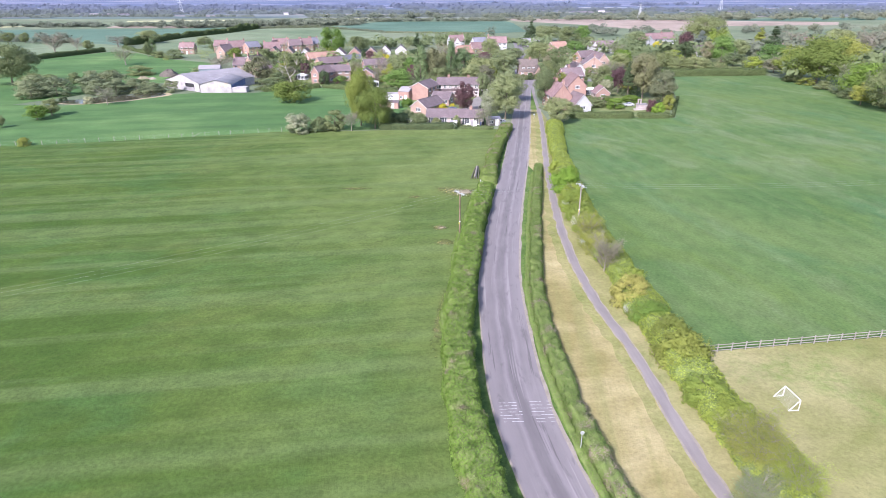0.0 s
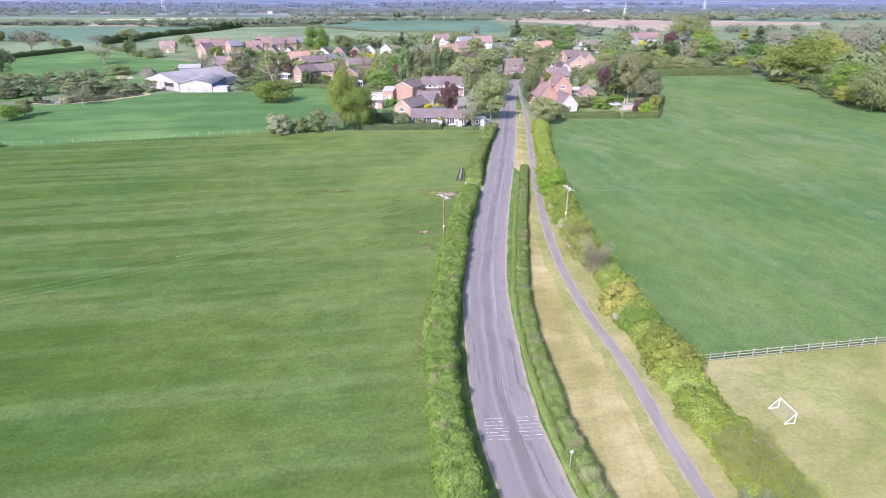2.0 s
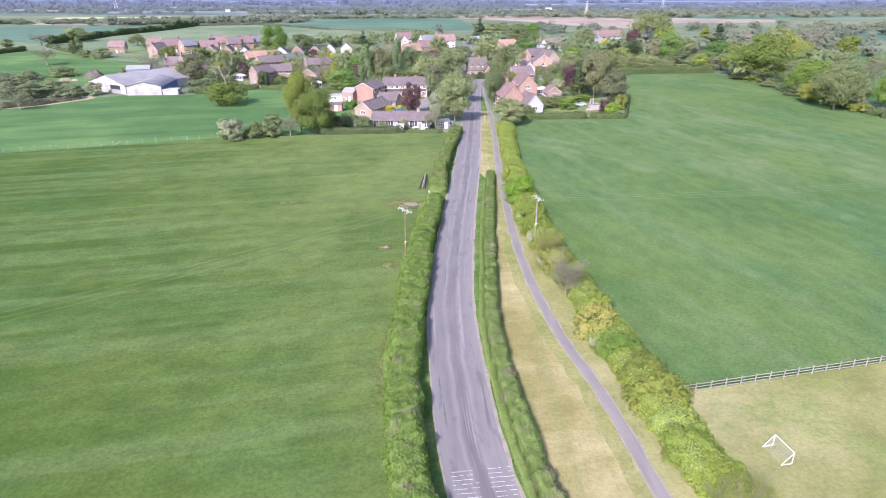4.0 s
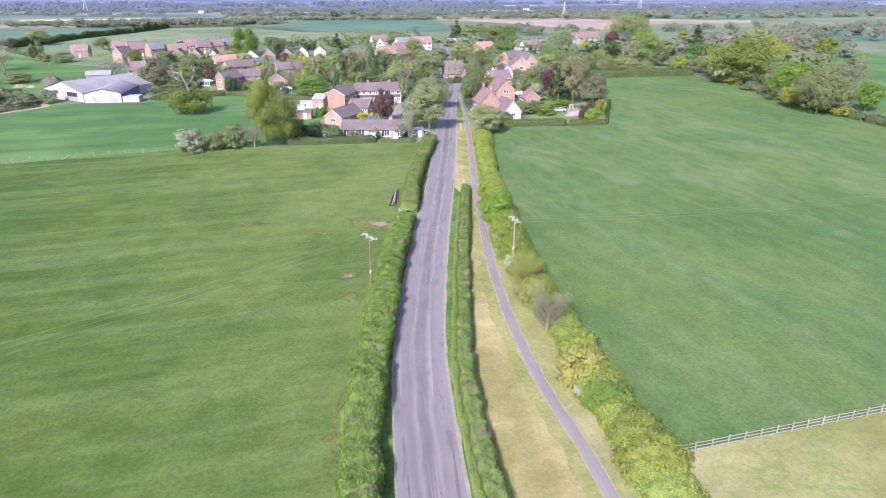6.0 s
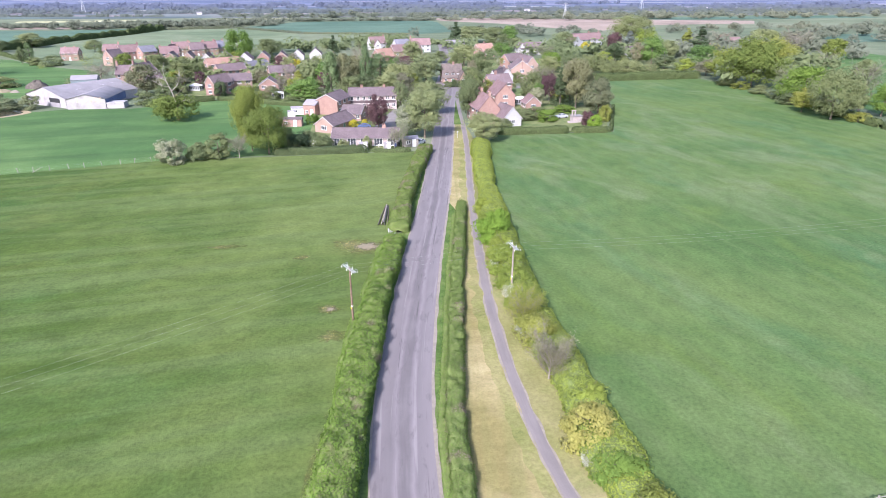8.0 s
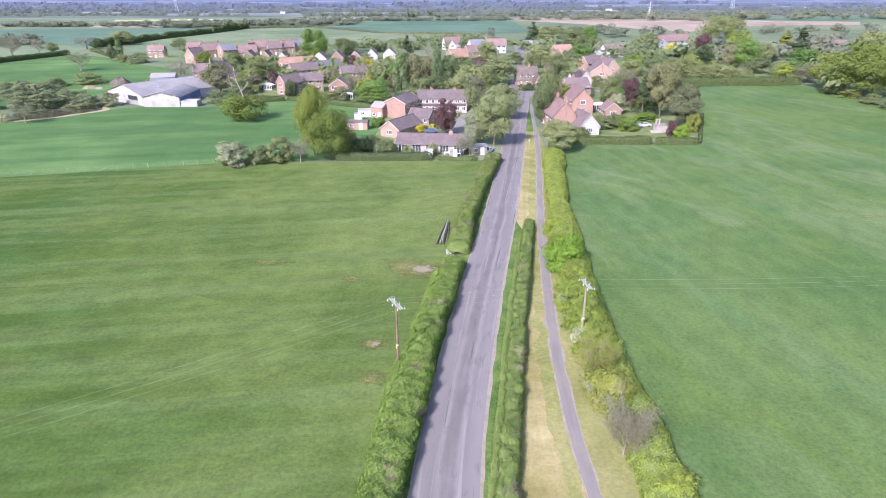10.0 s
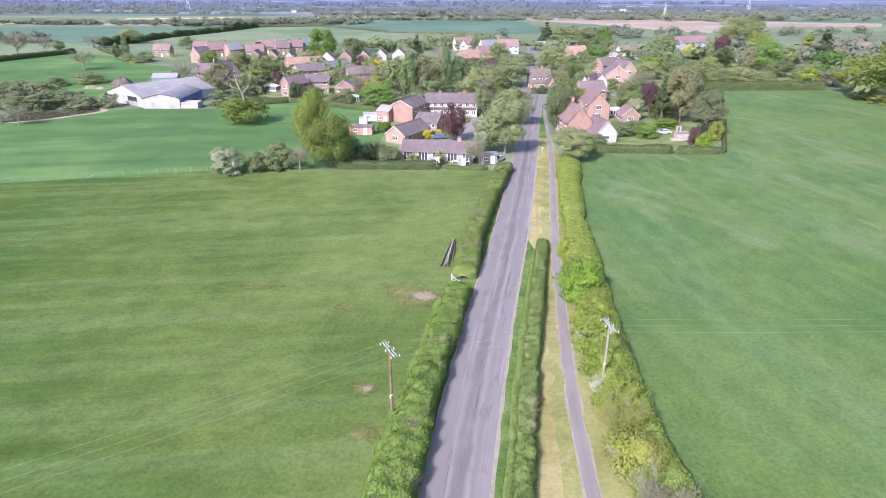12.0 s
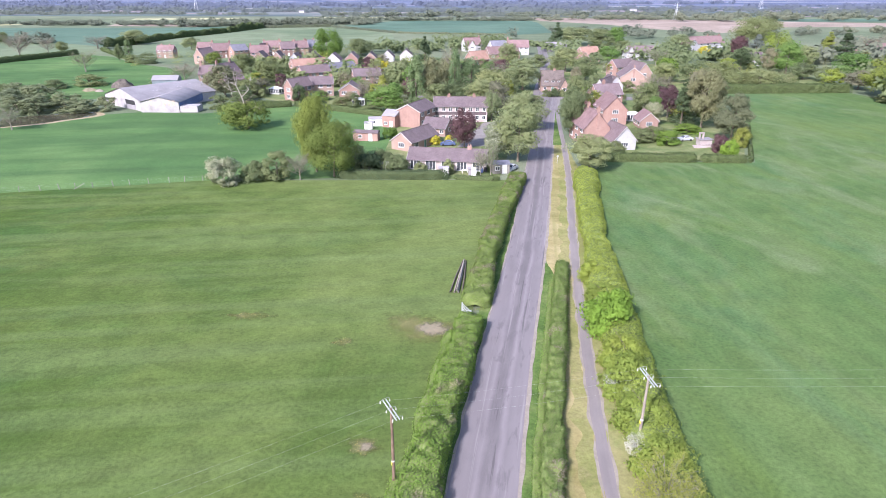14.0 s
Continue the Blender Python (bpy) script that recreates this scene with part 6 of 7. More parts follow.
car(3.4, 224.4, 10, "blue", "dark blue car parked on a drive")
car(17.4, 271.2, 20, "white", "white car parked by the terrace")
car(-16.0, 197.6, 5, "white", "white car parked behind the hedge")
car(70.4, 232.7, 15, "silver", "silver car parked in a garden")
car(19.3, 200.1, 60, "silver", "silver car parked by the roadside tree")
car(15.7, 230.3, 40, "black", "dark car parked in the yard")

# ---- trees and shrubs: field edge and gardens by the lane ----
tree("oak", "oak", -26.5, 197.2, 18.7, 9.8, "tall oak in young yellow-green leaf at the field edge")
tree("oak", "oak", -21.5, 193.2, 13.5, 11.6, "broad oak in young yellow-green leaf at the field edge")
tree("clump", "blossom", -44.6, 186.5, 6.9, 7.7, "rounded hawthorn covered in white blossom", "shrub")
tree("shrub", "mid", -38.6, 189.3, 4.7, 5.6, "dull green hawthorn bush in the field edge", "shrub")
tree("clump", "mid", -33.8, 190.4, 7.0, 7.4, "tall green thorn bush in the field edge", "shrub")
tree("bare", "brown", -28.6, 190.2, 5.6, 5.6, "small thorn tree with bare grey limbs")
tree("round", "green", -19.5, 271.7, 10.0, 13.8, "horse chestnut in bright fresh leaf behind gardens")
tree("clump", "blossom", -14.0, 271.9, 6.9, 6.7, "white flowering garden shrub", "shrub")
tree("poplar", "poplar", -9.9, 283.2, 19.3, 7.0, "tall narrow poplar behind the houses", "tree", "poplars")
tree("poplar", "poplar", 3.9, 289.7, 21.1, 5.1, "tall slim green poplar behind the terrace", "tree", "poplars")
tree("poplar", "poplar", 9.6, 293.7, 17.2, 9.9, "broad upright poplar behind the terrace", "tree", "poplars")
tree("round", "bud", -4.5, 289.3, 17.6, 11.0, "brownish tree in bud behind the terrace")
tree("round", "bud", 0.5, 298.4, 14.7, 9.6, "brownish tree in bud behind the terrace")
tree("round", "pale", 17.3, 294.0, 13.2, 13.7, "pale green tree beside the village road")
tree("round", "pale", 32.0, 325.6, 14.5, 16.9, "pale yellow-green tree beside the village road")
tree("round", "copper", 25.9, 382.5, 7.2, 8.1, "small copper-leaved tree among roofs")
tree("round", "pale", 25.7, 244.2, 12.4, 13.0, "tall pale roadside tree in spring leaf")
tree("round", "pale", 21.4, 207.9, 14.8, 11.0, "large pale roadside tree in spring leaf")
tree("round", "blossom", 16.4, 209.3, 11.1, 7.4, "roadside cherry with white blossom")
tree("round", "copper", 8.0, 222.0, 11.5, 7.0, "copper beech with dark purple leaves")
tree("shrub", "gold", -0.1, 224.9, 2.7, 3.4, "golden yellow garden shrub", "shrub")
tree("shrub", "gold", -2.8, 226.1, 2.7, 2.2, "golden yellow garden shrub", "shrub")
tree("shrub", "gold", 3.7, 228.4, 2.2, 2.2, "golden yellow garden shrub", "shrub")
tree("shrub", "mid", -8.0, 198.0, 4.3, 6.1, "green garden shrub by the bungalow", "shrub")
tree("shrub", "dark", -14.0, 197.7, 4.9, 5.9, "dark green garden shrub", "shrub")
tree("shrub", "mid", -11.7, 201.8, 4.7, 5.5, "green garden shrub among other growth", "shrub")
tree("shrub", "mid", -1.9, 196.3, 3.0, 3.4, "green garden shrub by the bungalow", "shrub")
tree("shrub", "pale", 4.4, 196.6, 3.8, 3.2, "pale garden shrub by the bungalow", "shrub")
tree("bare", "pale", 11.9, 195.1, 5.8, 3.4, "small twiggy garden tree")
tree("bare", "pale", 14.2, 194.2, 6.8, 3.6, "small twiggy garden tree")
tree("shrub", "mid", -15.8, 196.7, 3.2, 3.7, "green garden shrub among other growth", "shrub")
tree("shrub", "mid", -18.5, 204.6, 4.9, 5.6, "green garden shrub behind the hedge", "shrub")
tree("shrub", "sap", -13.5, 232.6, 3.8, 4.6, "bright green garden shrub", "shrub")
tree("clump", "mid", -24.2, 271.5, 3.5, 7.9, "green garden shrub among other growth", "shrub")
tree("conifer", "dark", -17.4, 439.7, 14.2, 10.9, "dark conifer behind the houses")
tree("conifer", "dark", 71.8, 519.1, 18.2, 14.6, "tall dark conifer behind the village")
tree("round", "mid", -1.6, 272.5, 11.1, 11.0, "green tree close behind the terrace")
tree("round", "pale", 13.3, 281.9, 11.1, 11.4, "pale green tree close behind the terrace")
tree("round", "mid", 3.0, 283.7, 9.6, 9.5, "green tree close behind the terrace")
tree("round", "brown", 18.8, 268.2, 12.1, 8.5, "brownish tree by the terrace end")

# ---- trees of the old estate and farms ----
tree("oak", "sap", -76.5, 443.3, 18.8, 18.7, "large bright green tree behind the estate")
tree("round", "mid", -61.1, 471.9, 11.2, 19.2, "green tree at the estate edge")
tree("round", "mid", -83.4, 344.5, 10.5, 13.6, "green tree between houses")
tree("round", "mid", -78.5, 352.3, 8.2, 9.1, "green tree between houses")
tree("bare", "brown", -29.6, 287.0, 9.4, 6.3, "bare garden tree by a brick house")
tree("shrub", "dark", -55.6, 293.3, 6.7, 5.6, "dark garden shrub by a brick house", "shrub")
tree("round", "mid", -78.6, 302.9, 7.4, 10.8, "dark green tree at the garden end")
tree("round", "bud", -87.6, 302.5, 13.0, 14.4, "large tree in bud behind the garden")
tree("round", "oak", -132.3, 405.1, 8.4, 9.4, "yellowish oak beside the farmhouse")
tree("round", "mid", -106.4, 376.4, 10.5, 12.7, "green tree in a farm garden")
tree("round", "mid", -117.8, 480.7, 8.3, 13.6, "green tree among red roofs")
tree("clump", "mid", -80.0, 277.8, 5.2, 9.0, "dark bush at the barn end", "shrub")
tree("clump", "mid", -77.7, 294.9, 6.0, 9.6, "dark bush at the garden end", "shrub")
tree("bare", "brown", -116.6, 332.2, 9.7, 13.6, "bare tree behind the barn")
tree("clump", "pale", -128.2, 335.2, 4.4, 11.2, "pale bush behind the barn", "shrub")
tree("poplar", "poplar", -49.9, 357.6, 8.8, 3.8, "slim green tree in a garden")
tree("conifer", "dark", -50.7, 408.9, 6.6, 5.0, "dark slim conifer in a garden")
tree("clump", "gold", -34.9, 384.3, 6.2, 6.5, "golden garden shrub among other growth", "shrub")
tree("bare", "pale", -26.1, 358.7, 8.3, 9.2, "pale tree in bud in a garden")
tree("bare", "brown", -30.5, 322.8, 9.3, 8.2, "bare tree by a house")
tree("poplar", "poplar", -208.1, 457.6, 10.3, 5.8, "narrow green tree by a farm track")
tree("round", "pale", -188.5, 506.5, 9.2, 12.1, "pale tree by a cottage")
tree("clump", "mid", -177.5, 419.9, 6.3, 13.2, "bush along the farm track", "shrub")
tree("clump", "mid", -189.4, 425.4, 4.5, 10.0, "bush along the farm track", "shrub")
tree("round", "mid", -170.6, 478.1, 7.5, 9.1, "green tree by red roofed houses")
tree("round", "mid", -132.3, 461.2, 6.9, 8.7, "green tree by red roofed houses")

# ---- pond and left fields ----
tree("oak", "mid", -205.3, 297.9, 19.7, 25.9, "broad field oak in mid green leaf")
tree("clump", "mid", -193.0, 294.3, 5.9, 11.7, "hedge bush in the field", "shrub")
tree("clump", "mid", -186.3, 296.4, 5.2, 9.7, "hedge bush in the field", "shrub")
tree("clump", "mid", -176.8, 300.6, 5.3, 7.6, "round bush in the field", "shrub")
tree("clump", "willow", -153.6, 271.8, 8.1, 13.9, "grey-green willow at the pond")
tree("clump", "willow", -147.1, 278.8, 8.8, 16.2, "grey-green willow at the pond")
tree("clump", "willow", -133.9, 272.3, 6.2, 12.9, "grey-green willow at the pond")
tree("clump", "willow", -125.9, 269.1, 4.8, 10.3, "low willow beside the barn")
for wx, wy, wh, ww in ((-163, 262, 8.0, 13), (-170, 256, 7.2, 12), (-158, 284, 8.6, 14), (-140, 266, 6.6, 11), (-146, 265, 7.2, 12), (-176, 268, 8.0, 13), (-119, 272, 5.4, 8)):
    tree("clump", "willow", wx, wy, wh, ww, "grey-green willow in the thicket at the pond", "tree", "pond willows")
tree("bare", "willow", -130.6, 239.9, 6.9, 8.8, "leaning grey tree at the water")
tree("shrub", "blossom", -139.0, 242.3, 3.1, 4.4, "white hawthorn at the pond", "shrub")
tree("shrub", "dark", -152.8, 248.9, 2.0, 3.6, "dark bush on the pond bank", "shrub")
tree("round", "sap", -139.3, 209.6, 5.4, 7.8, "small round tree in the cereal field")
tree("round", "mid", -138.6, 217.0, 6.5, 6.8, "small round tree in the cereal field")
tree("shrub", "olive", -119.3, 171.0, 2.6, 3.9, "low olive bush at the fence", "shrub")
tree("round", "mid", 38.8, 235.2, 15.8, 7.4, "green tree between the lane and old houses")
tree("round", "mid", -143.1, 196.1, 4.9, 3.7, "small field tree among other growth")
tree("bare", "mid", -191.1, 380.8, 9.7, 13.6, "ivy-clad field tree among other growth")
tree("clump", "mid", -160.1, 331.9, 5.2, 14.4, "thorn bushes by the farm track", "shrub")
tree("clump", "mid", -170.2, 322.2, 3.9, 11.6, "thorn bushes by the farm track", "shrub")
tree("bare", "brown", -270.4, 444.5, 14.6, 19.8, "bare spreading field tree")
tree("bare", "brown", -270.3, 471.6, 10.3, 11.7, "bare field tree in a hedge")
tree("round", "pale", -251.5, 550.1, 11.9, 19.5, "pale tree in a field hedge")
tree("bare", "brown", -260.8, 513.6, 8.6, 18.2, "bare trees in a field hedge")
tree("round", "dark", -253.7, 513.8, 6.9, 9.1, "dark tree in a field hedge")
tree("round", "mid", -199.5, 430.3, 10.9, 6.1, "green tree by the track")
tree("round", "mid", -386.1, 571.3, 8.6, 15.1, "tree in a far hedge")
tree("round", "mid", -363.9, 558.6, 9.3, 8.9, "tree in a far hedge")
tree("round", "mid", -269.9, 486.4, 7.8, 8.6, "tree in a far hedge")

# ---- trees of the gardens beyond the brick house ----
tree("round", "mid", 69.6, 273.5, 11.4, 9.4, "round green garden tree")
tree("round", "copper", 75.1, 265.8, 11.3, 6.4, "tall copper-leaved garden tree")
tree("round", "blossom", 66.8, 254.4, 7.7, 6.4, "white flowering garden tree")
tree("conifer", "dark", 76.2, 254.8, 13.9, 7.9, "tall dark green yew")
tree("round", "bud", 80.7, 249.9, 18.8, 11.5, "tall brown tree in bud")
tree("round", "bud", 82.6, 231.9, 14.0, 10.5, "tall grey-green tree at the garden corner")
tree("round", "brown", 81.9, 261.3, 16.9, 7.4, "tall brown tree in bud")
tree("shrub", "copper", 75.1, 219.9, 4.8, 4.5, "dark purple garden shrub", "shrub")
tree("shrub", "bright", 76.1, 215.8, 4.8, 4.4, "bright green garden shrub", "shrub")
tree("shrub", "olive", 82.8, 225.2, 5.7, 4.6, "olive garden shrub among other growth", "shrub")
tree("clump", "mid", 56.6, 230.7, 4.1, 7.9, "green garden shrubs by the lawn", "shrub")
tree("clump", "sap", 64.0, 228.3, 4.7, 7.8, "green garden shrubs by the lawn", "shrub")
tree("clump", "mid", 61.2, 232.3, 4.5, 6.4, "green garden shrubs by the lawn", "shrub")
tree("clump", "sap", 74.5, 244.0, 2.5, 8.5, "clipped green hedge bush", "shrub")
tree("round", "pale", 37.8, 200.9, 8.9, 10.7, "rounded olive roadside tree at the village edge")
tree("shrub", "mid", 47.0, 217.5, 3.3, 5.9, "green shrub by the white gable", "shrub")
tree("round", "mid", 46.1, 269.4, 14.3, 10.0, "green roadside tree by the cottages")
tree("round", "brown", 51.4, 311.5, 11.9, 5.5, "reddish tree in young leaf")
tree("round", "pale", 59.1, 388.7, 12.9, 15.9, "pale green village tree")
tree("round", "mid", 64.1, 358.8, 11.8, 11.8, "green village tree among other growth")
tree("round", "green", 88.7, 426.5, 10.5, 13.0, "bright green village tree")
tree("round", "mid", 109.0, 480.0, 9.8, 13.3, "green village tree among other growth")
tree("round", "sap", 104.9, 368.7, 10.0, 12.1, "bright green garden tree")
tree("bare", "pale", 113.3, 416.5, 9.0, 13.9, "pale tree in bud")
tree("round", "mid", 99.6, 503.2, 16.2, 18.0, "green tree behind the village")
tree("round", "green", 117.6, 539.9, 15.0, 15.2, "bright green tree behind the village")
tree("round", "pale", 90.0, 558.7, 14.0, 28.1, "pale tree behind the village")
tree("round", "mid", 47.9, 408.1, 7.4, 9.3, "green tree beside the lane")
tree("round", "mid", 51.2, 362.2, 10.4, 9.2, "green tree beside the lane")
tree("shrub", "blossom", 80.1, 385.0, 5.0, 5.8, "pale flowering shrub among other growth", "shrub")
tree("round", "olive", 80.6, 373.9, 8.3, 7.3, "olive garden tree among other growth")
tree("round", "pale", 31.2, 412.6, 13.8, 12.6, "pale tree by the farmyard")
tree("round", "mid", 16.8, 341.7, 7.9, 10.2, "green tree by the farmyard")
tree("bare", "brown", 1.0, 359.9, 14.0, 10.9, "tree in bud by the farmyard")
tree("round", "pale", 16.6, 258.5, 9.9, 5.5, "green tree between houses")
tree("bare", "brown", 21.9, 342.0, 9.3, 11.2, "tree in bud behind the road")
tree("shrub", "mid", 40.3, 308.2, 3.1, 4.1, "garden shrub before the old cottage", "shrub")
tree("shrub", "dark", 43.5, 308.4, 3.5, 4.5, "dark garden shrub before the old cottage", "shrub")
tree("shrub", "mid", 46.6, 308.5, 3.1, 3.6, "garden shrub before the old cottage", "shrub")

# ---- far side of the ley ----
tree("round", "pale", 148.5, 489.5, 13.5, 18.1, "pale tree near the white house")
tree("round", "pale", 99.4, 352.8, 9.5, 11.5, "green tree in a garden belt")
tree("round", "mid", 110.1, 345.9, 11.3, 15.3, "green tree in a garden belt")
tree("round", "mid", 121.1, 346.4, 11.3, 13.8, "green tree in a garden belt")
tree("round", "lime", 143.3, 392.5, 7.3, 9.4, "yellow-green garden tree among other growth")
tree("clump", "gold", 163.9, 482.6, 6.3, 10.4, "golden shrub before the white house", "shrub")
tree("round", "mid", 125.0, 333.0, 8.5, 12.7, "mixed garden tree among other growth")
tree("round", "pale", 134.8, 333.5, 8.9, 13.7, "mixed garden tree among other growth")
tree("oak", "mid", 222.0, 544.9, 22.5, 34.6, "very tall grey-green tree")
tree("willow", "lime", 199.4, 462.9, 15.3, 17.6, "yellow-green weeping willow among other growth")
tree("round", "copper", 173.7, 455.1, 14.4, 10.4, "purple-leaved tree among other growth")
tree("conifer", "blue", 181.7, 449.0, 14.8, 13.7, "blue-grey spruce among other growth")
tree("round", "brown", 162.4, 388.8, 12.7, 8.7, "brown tree in young leaf")
tree("round", "dark", 153.3, 400.2, 11.2, 12.0, "dark green tree among other growth")
tree("round", "green", 169.5, 384.5, 16.8, 14.9, "horse chestnut in bright fresh leaf")
tree("round", "pale", 194.4, 414.9, 12.4, 10.6, "pale tree in bud")
tree("conifer", "olive", 220.8, 444.6, 16.5, 14.1, "olive conifer among other growth")
tree("conifer", "dark", 227.5, 438.8, 18.1, 14.6, "dark conifer among other growth")
tree("round", "green", 191.9, 368.6, 13.0, 16.3, "horse chestnut in bright fresh leaf")
tree("clump", "lime", 164.9, 334.8, 8.5, 9.8, "bright green shrub among other growth", "shrub")
tree("round", "brown", 175.2, 332.1, 8.4, 12.1, "brownish shrubby tree among other growth")
tree("round", "mid", 167.6, 363.5, 8.3, 11.8, "green garden tree among other growth")
tree("bare", "brown", 246.1, 445.8, 14.0, 16.8, "bare tree behind the oaks")
tree("clump", "blossom", 174.6, 389.3, 3.4, 7.0, "white flowering shrub among other growth", "shrub")
tree("round", "mid", 172.9, 356.1, 7.1, 9.4, "green garden tree among other growth")

# ---- oaks along the far side of the ley ----
tree("oak", "oak", 174.0, 312.8, 15.6, 18.7, "large oak in young yellow-green leaf")
tree("oak", "oak", 175.5, 292.9, 21.6, 27.6, "very large spreading oak in yellow-green leaf")
tree("oak", "olive", 206.3, 329.0, 18.8, 24.9, "large oak in olive leaf")
tree("oak", "sap", 171.2, 250.9, 14.6, 21.1, "large green oak over the hedge")
tree("bare", "pale", 171.5, 262.5, 11.6, 12.5, "grey half-bare tree among other growth")
tree("clump", "mid", 163.7, 248.0, 4.4, 9.1, "green bushes beneath the oaks", "shrub")
tree("bare", "brown", 264.3, 393.9, 17.9, 21.1, "grey tree in bud behind the oaks")
tree("round", "pale", 270.8, 437.3, 17.6, 19.5, "pale tree behind the oaks")
tree("oak", "mid", 159.2, 219.2, 17.5, 17.6, "large green tree over the hedge")
tree("bare", "pale", 180.8, 233.5, 17.1, 12.6, "grey tree in bud")
tree("round", "sap", 180.2, 222.3, 11.3, 9.6, "bright green round tree")
tree("round", "oak", 277.9, 376.9, 15.4, 13.6, "yellow-green tree behind the oaks")
tree("round", "mid", 240.9, 305.0, 11.1, 11.0, "green tree behind the oaks")
tree("bare", "blossom", 245.6, 338.4, 9.6, 11.0, "bleached grey tree among other growth")
tree("round", "olive", 158.6, 233.5, 8.5, 9.1, "olive tree in the hedge")
tree("round", "pale", 174.6, 228.4, 8.0, 8.2, "pale tree in the hedge")
tree("clump", "mid", 167, 300, 3.5, 7, "scrubby bush in the hedge beneath the oaks", "shrub")
tree("clump", "olive", 168, 288, 3.8, 8, "scrubby bush in the hedge beneath the oaks", "shrub")
tree("clump", "mid", 168, 274, 4.0, 8, "scrubby bush in the hedge beneath the oaks", "shrub")
tree("clump", "pale", 167, 262, 3.6, 7, "scrubby bush in the hedge beneath the oaks", "shrub")
tree("clump", "mid", 167, 250, 4.2, 8, "scrubby bush in the hedge beneath the oaks", "shrub")
tree("clump", "sap", 166, 238, 3.6, 7, "scrubby bush in the hedge beneath the oaks", "shrub")
tree("clump", "mid", 166, 226, 4.0, 8, "scrubby bush in the hedge beneath the oaks", "shrub")
tree("clump", "olive", 165, 214, 3.5, 7, "scrubby bush in the hedge beneath the oaks", "shrub")
tree("oak", "sap", 170, 180, 11, 13, "green oak along the field hedge")
tree("oak", "sap", 172, 150, 12, 12, "green oak along the field hedge")
tree("oak", "sap", 176, 120, 10, 11, "green oak along the field hedge")
tree("oak", "sap", 180, 95, 12, 13, "green oak along the field hedge")

# ---- shrubs grown up out of the hedge by the footpath ----
def hedge_shrub(shape, leaf, y, dx, h, w, label):
    tree(shape, leaf, float(right_hedge_mid(y)) + dx, y, h, w, label, "shrub")


hedge_shrub("barebush", "olive", 44.5, -0.8, 3.6, 5.8, "twiggy pale olive shrub in the hedge")
hedge_shrub("barebush", "olive", 43.0, -0.6, 3.8, 5.6, "twiggy half-bare shrub in the hedge")
hedge_shrub("bush", "olive", 42.5, 0.8, 3.2, 5.0, "olive shrub in the hedge")
hedge_shrub("barebush", "pale", 38.2, -3.2, 2.6, 4.4, "bare grey shrub beside the footpath")
hedge_shrub("barebush", "lime", 39.0, 0.5, 3.2, 4.6, "half-bare shrub in the hedge")
hedge_shrub("bush", "lime", 49.0, 0.2, 2.8, 5.0, "fresh yellow-green shrub in the hedge")
hedge_shrub("bush", "lime", 53.0, -0.6, 2.7, 4.8, "fresh yellow-green shrub in the hedge")
hedge_shrub("bush", "dense", 60.5, -0.2, 4.1, 6.0, "dense olive-green shrub standing above the hedge")
hedge_shrub("bush", "dense", 64.5, 0.2, 3.7, 5.0, "dense olive-green shrub standing above the hedge")
hedge_shrub("bush", "sap", 69.5, -0.2, 3.2, 4.6, "fresh green shrub in the hedge")
hedge_shrub("bush", "amber", 75.0, -1.3, 4.4, 5.4, "shrub in bronze-yellow young leaf")
hedge_shrub("barebush", "may", 71.6, -2.5, 1.3, 1.5, "small white flowering bush at the hedge foot")
hedge_shrub("bush", "lime", 80.0, 0.4, 3.1, 4.2, "fresh green shrub in the hedge")
hedge_shrub("barebush", "brown", 85.5, -2.2, 4.6, 5.2, "bare grey-brown shrub in the hedge")
hedge_shrub("barebush", "may", 94.7, -2.7, 1.6, 1.8, "white flowering sprays at the hedge foot")
hedge_shrub("bush", "olive", 93.5, -1.5, 4.0, 5.2, "olive-yellow shrub in young leaf")
hedge_shrub("barebush", "olive", 97.2, -1.7, 4.2, 5.4, "twiggy olive shrub in young leaf")
hedge_shrub("bush", "lime", 102.5, -0.3, 3.2, 5.6, "yellow-green shrub beside the pole")
hedge_shrub("barebush", "may", 104.0, -2.2, 1.7, 2.2, "bleached white sprays at the foot of the pole")
hedge_shrub("bush", "lime", 108.5, -0.5, 3.4, 5.6, "yellow-green shrub beside the pole")
hedge_shrub("bush", "lime", 114.5, -1.1, 4.1, 6.0, "olive-yellow shrub in young leaf")
hedge_shrub("barebush", "may", 113.9, -2.9, 1.5, 1.6, "white flowering sprays at the hedge foot")
hedge_shrub("bush", "lime", 119.0, -0.6, 3.9, 5.2, "yellow-green shrub in the hedge")
hedge_shrub("bush", "bright", 127.2, -1.1, 5.6, 6.4, "round bush in bright green leaf")
hedge_shrub("bush", "lime", 134.0, -0.9, 3.0, 4.5, "yellow-green shrub in the hedge")
hedge_shrub("bush", "lime", 141.0, -1.3, 3.4, 4.3, "olive-yellow shrub in the hedge")

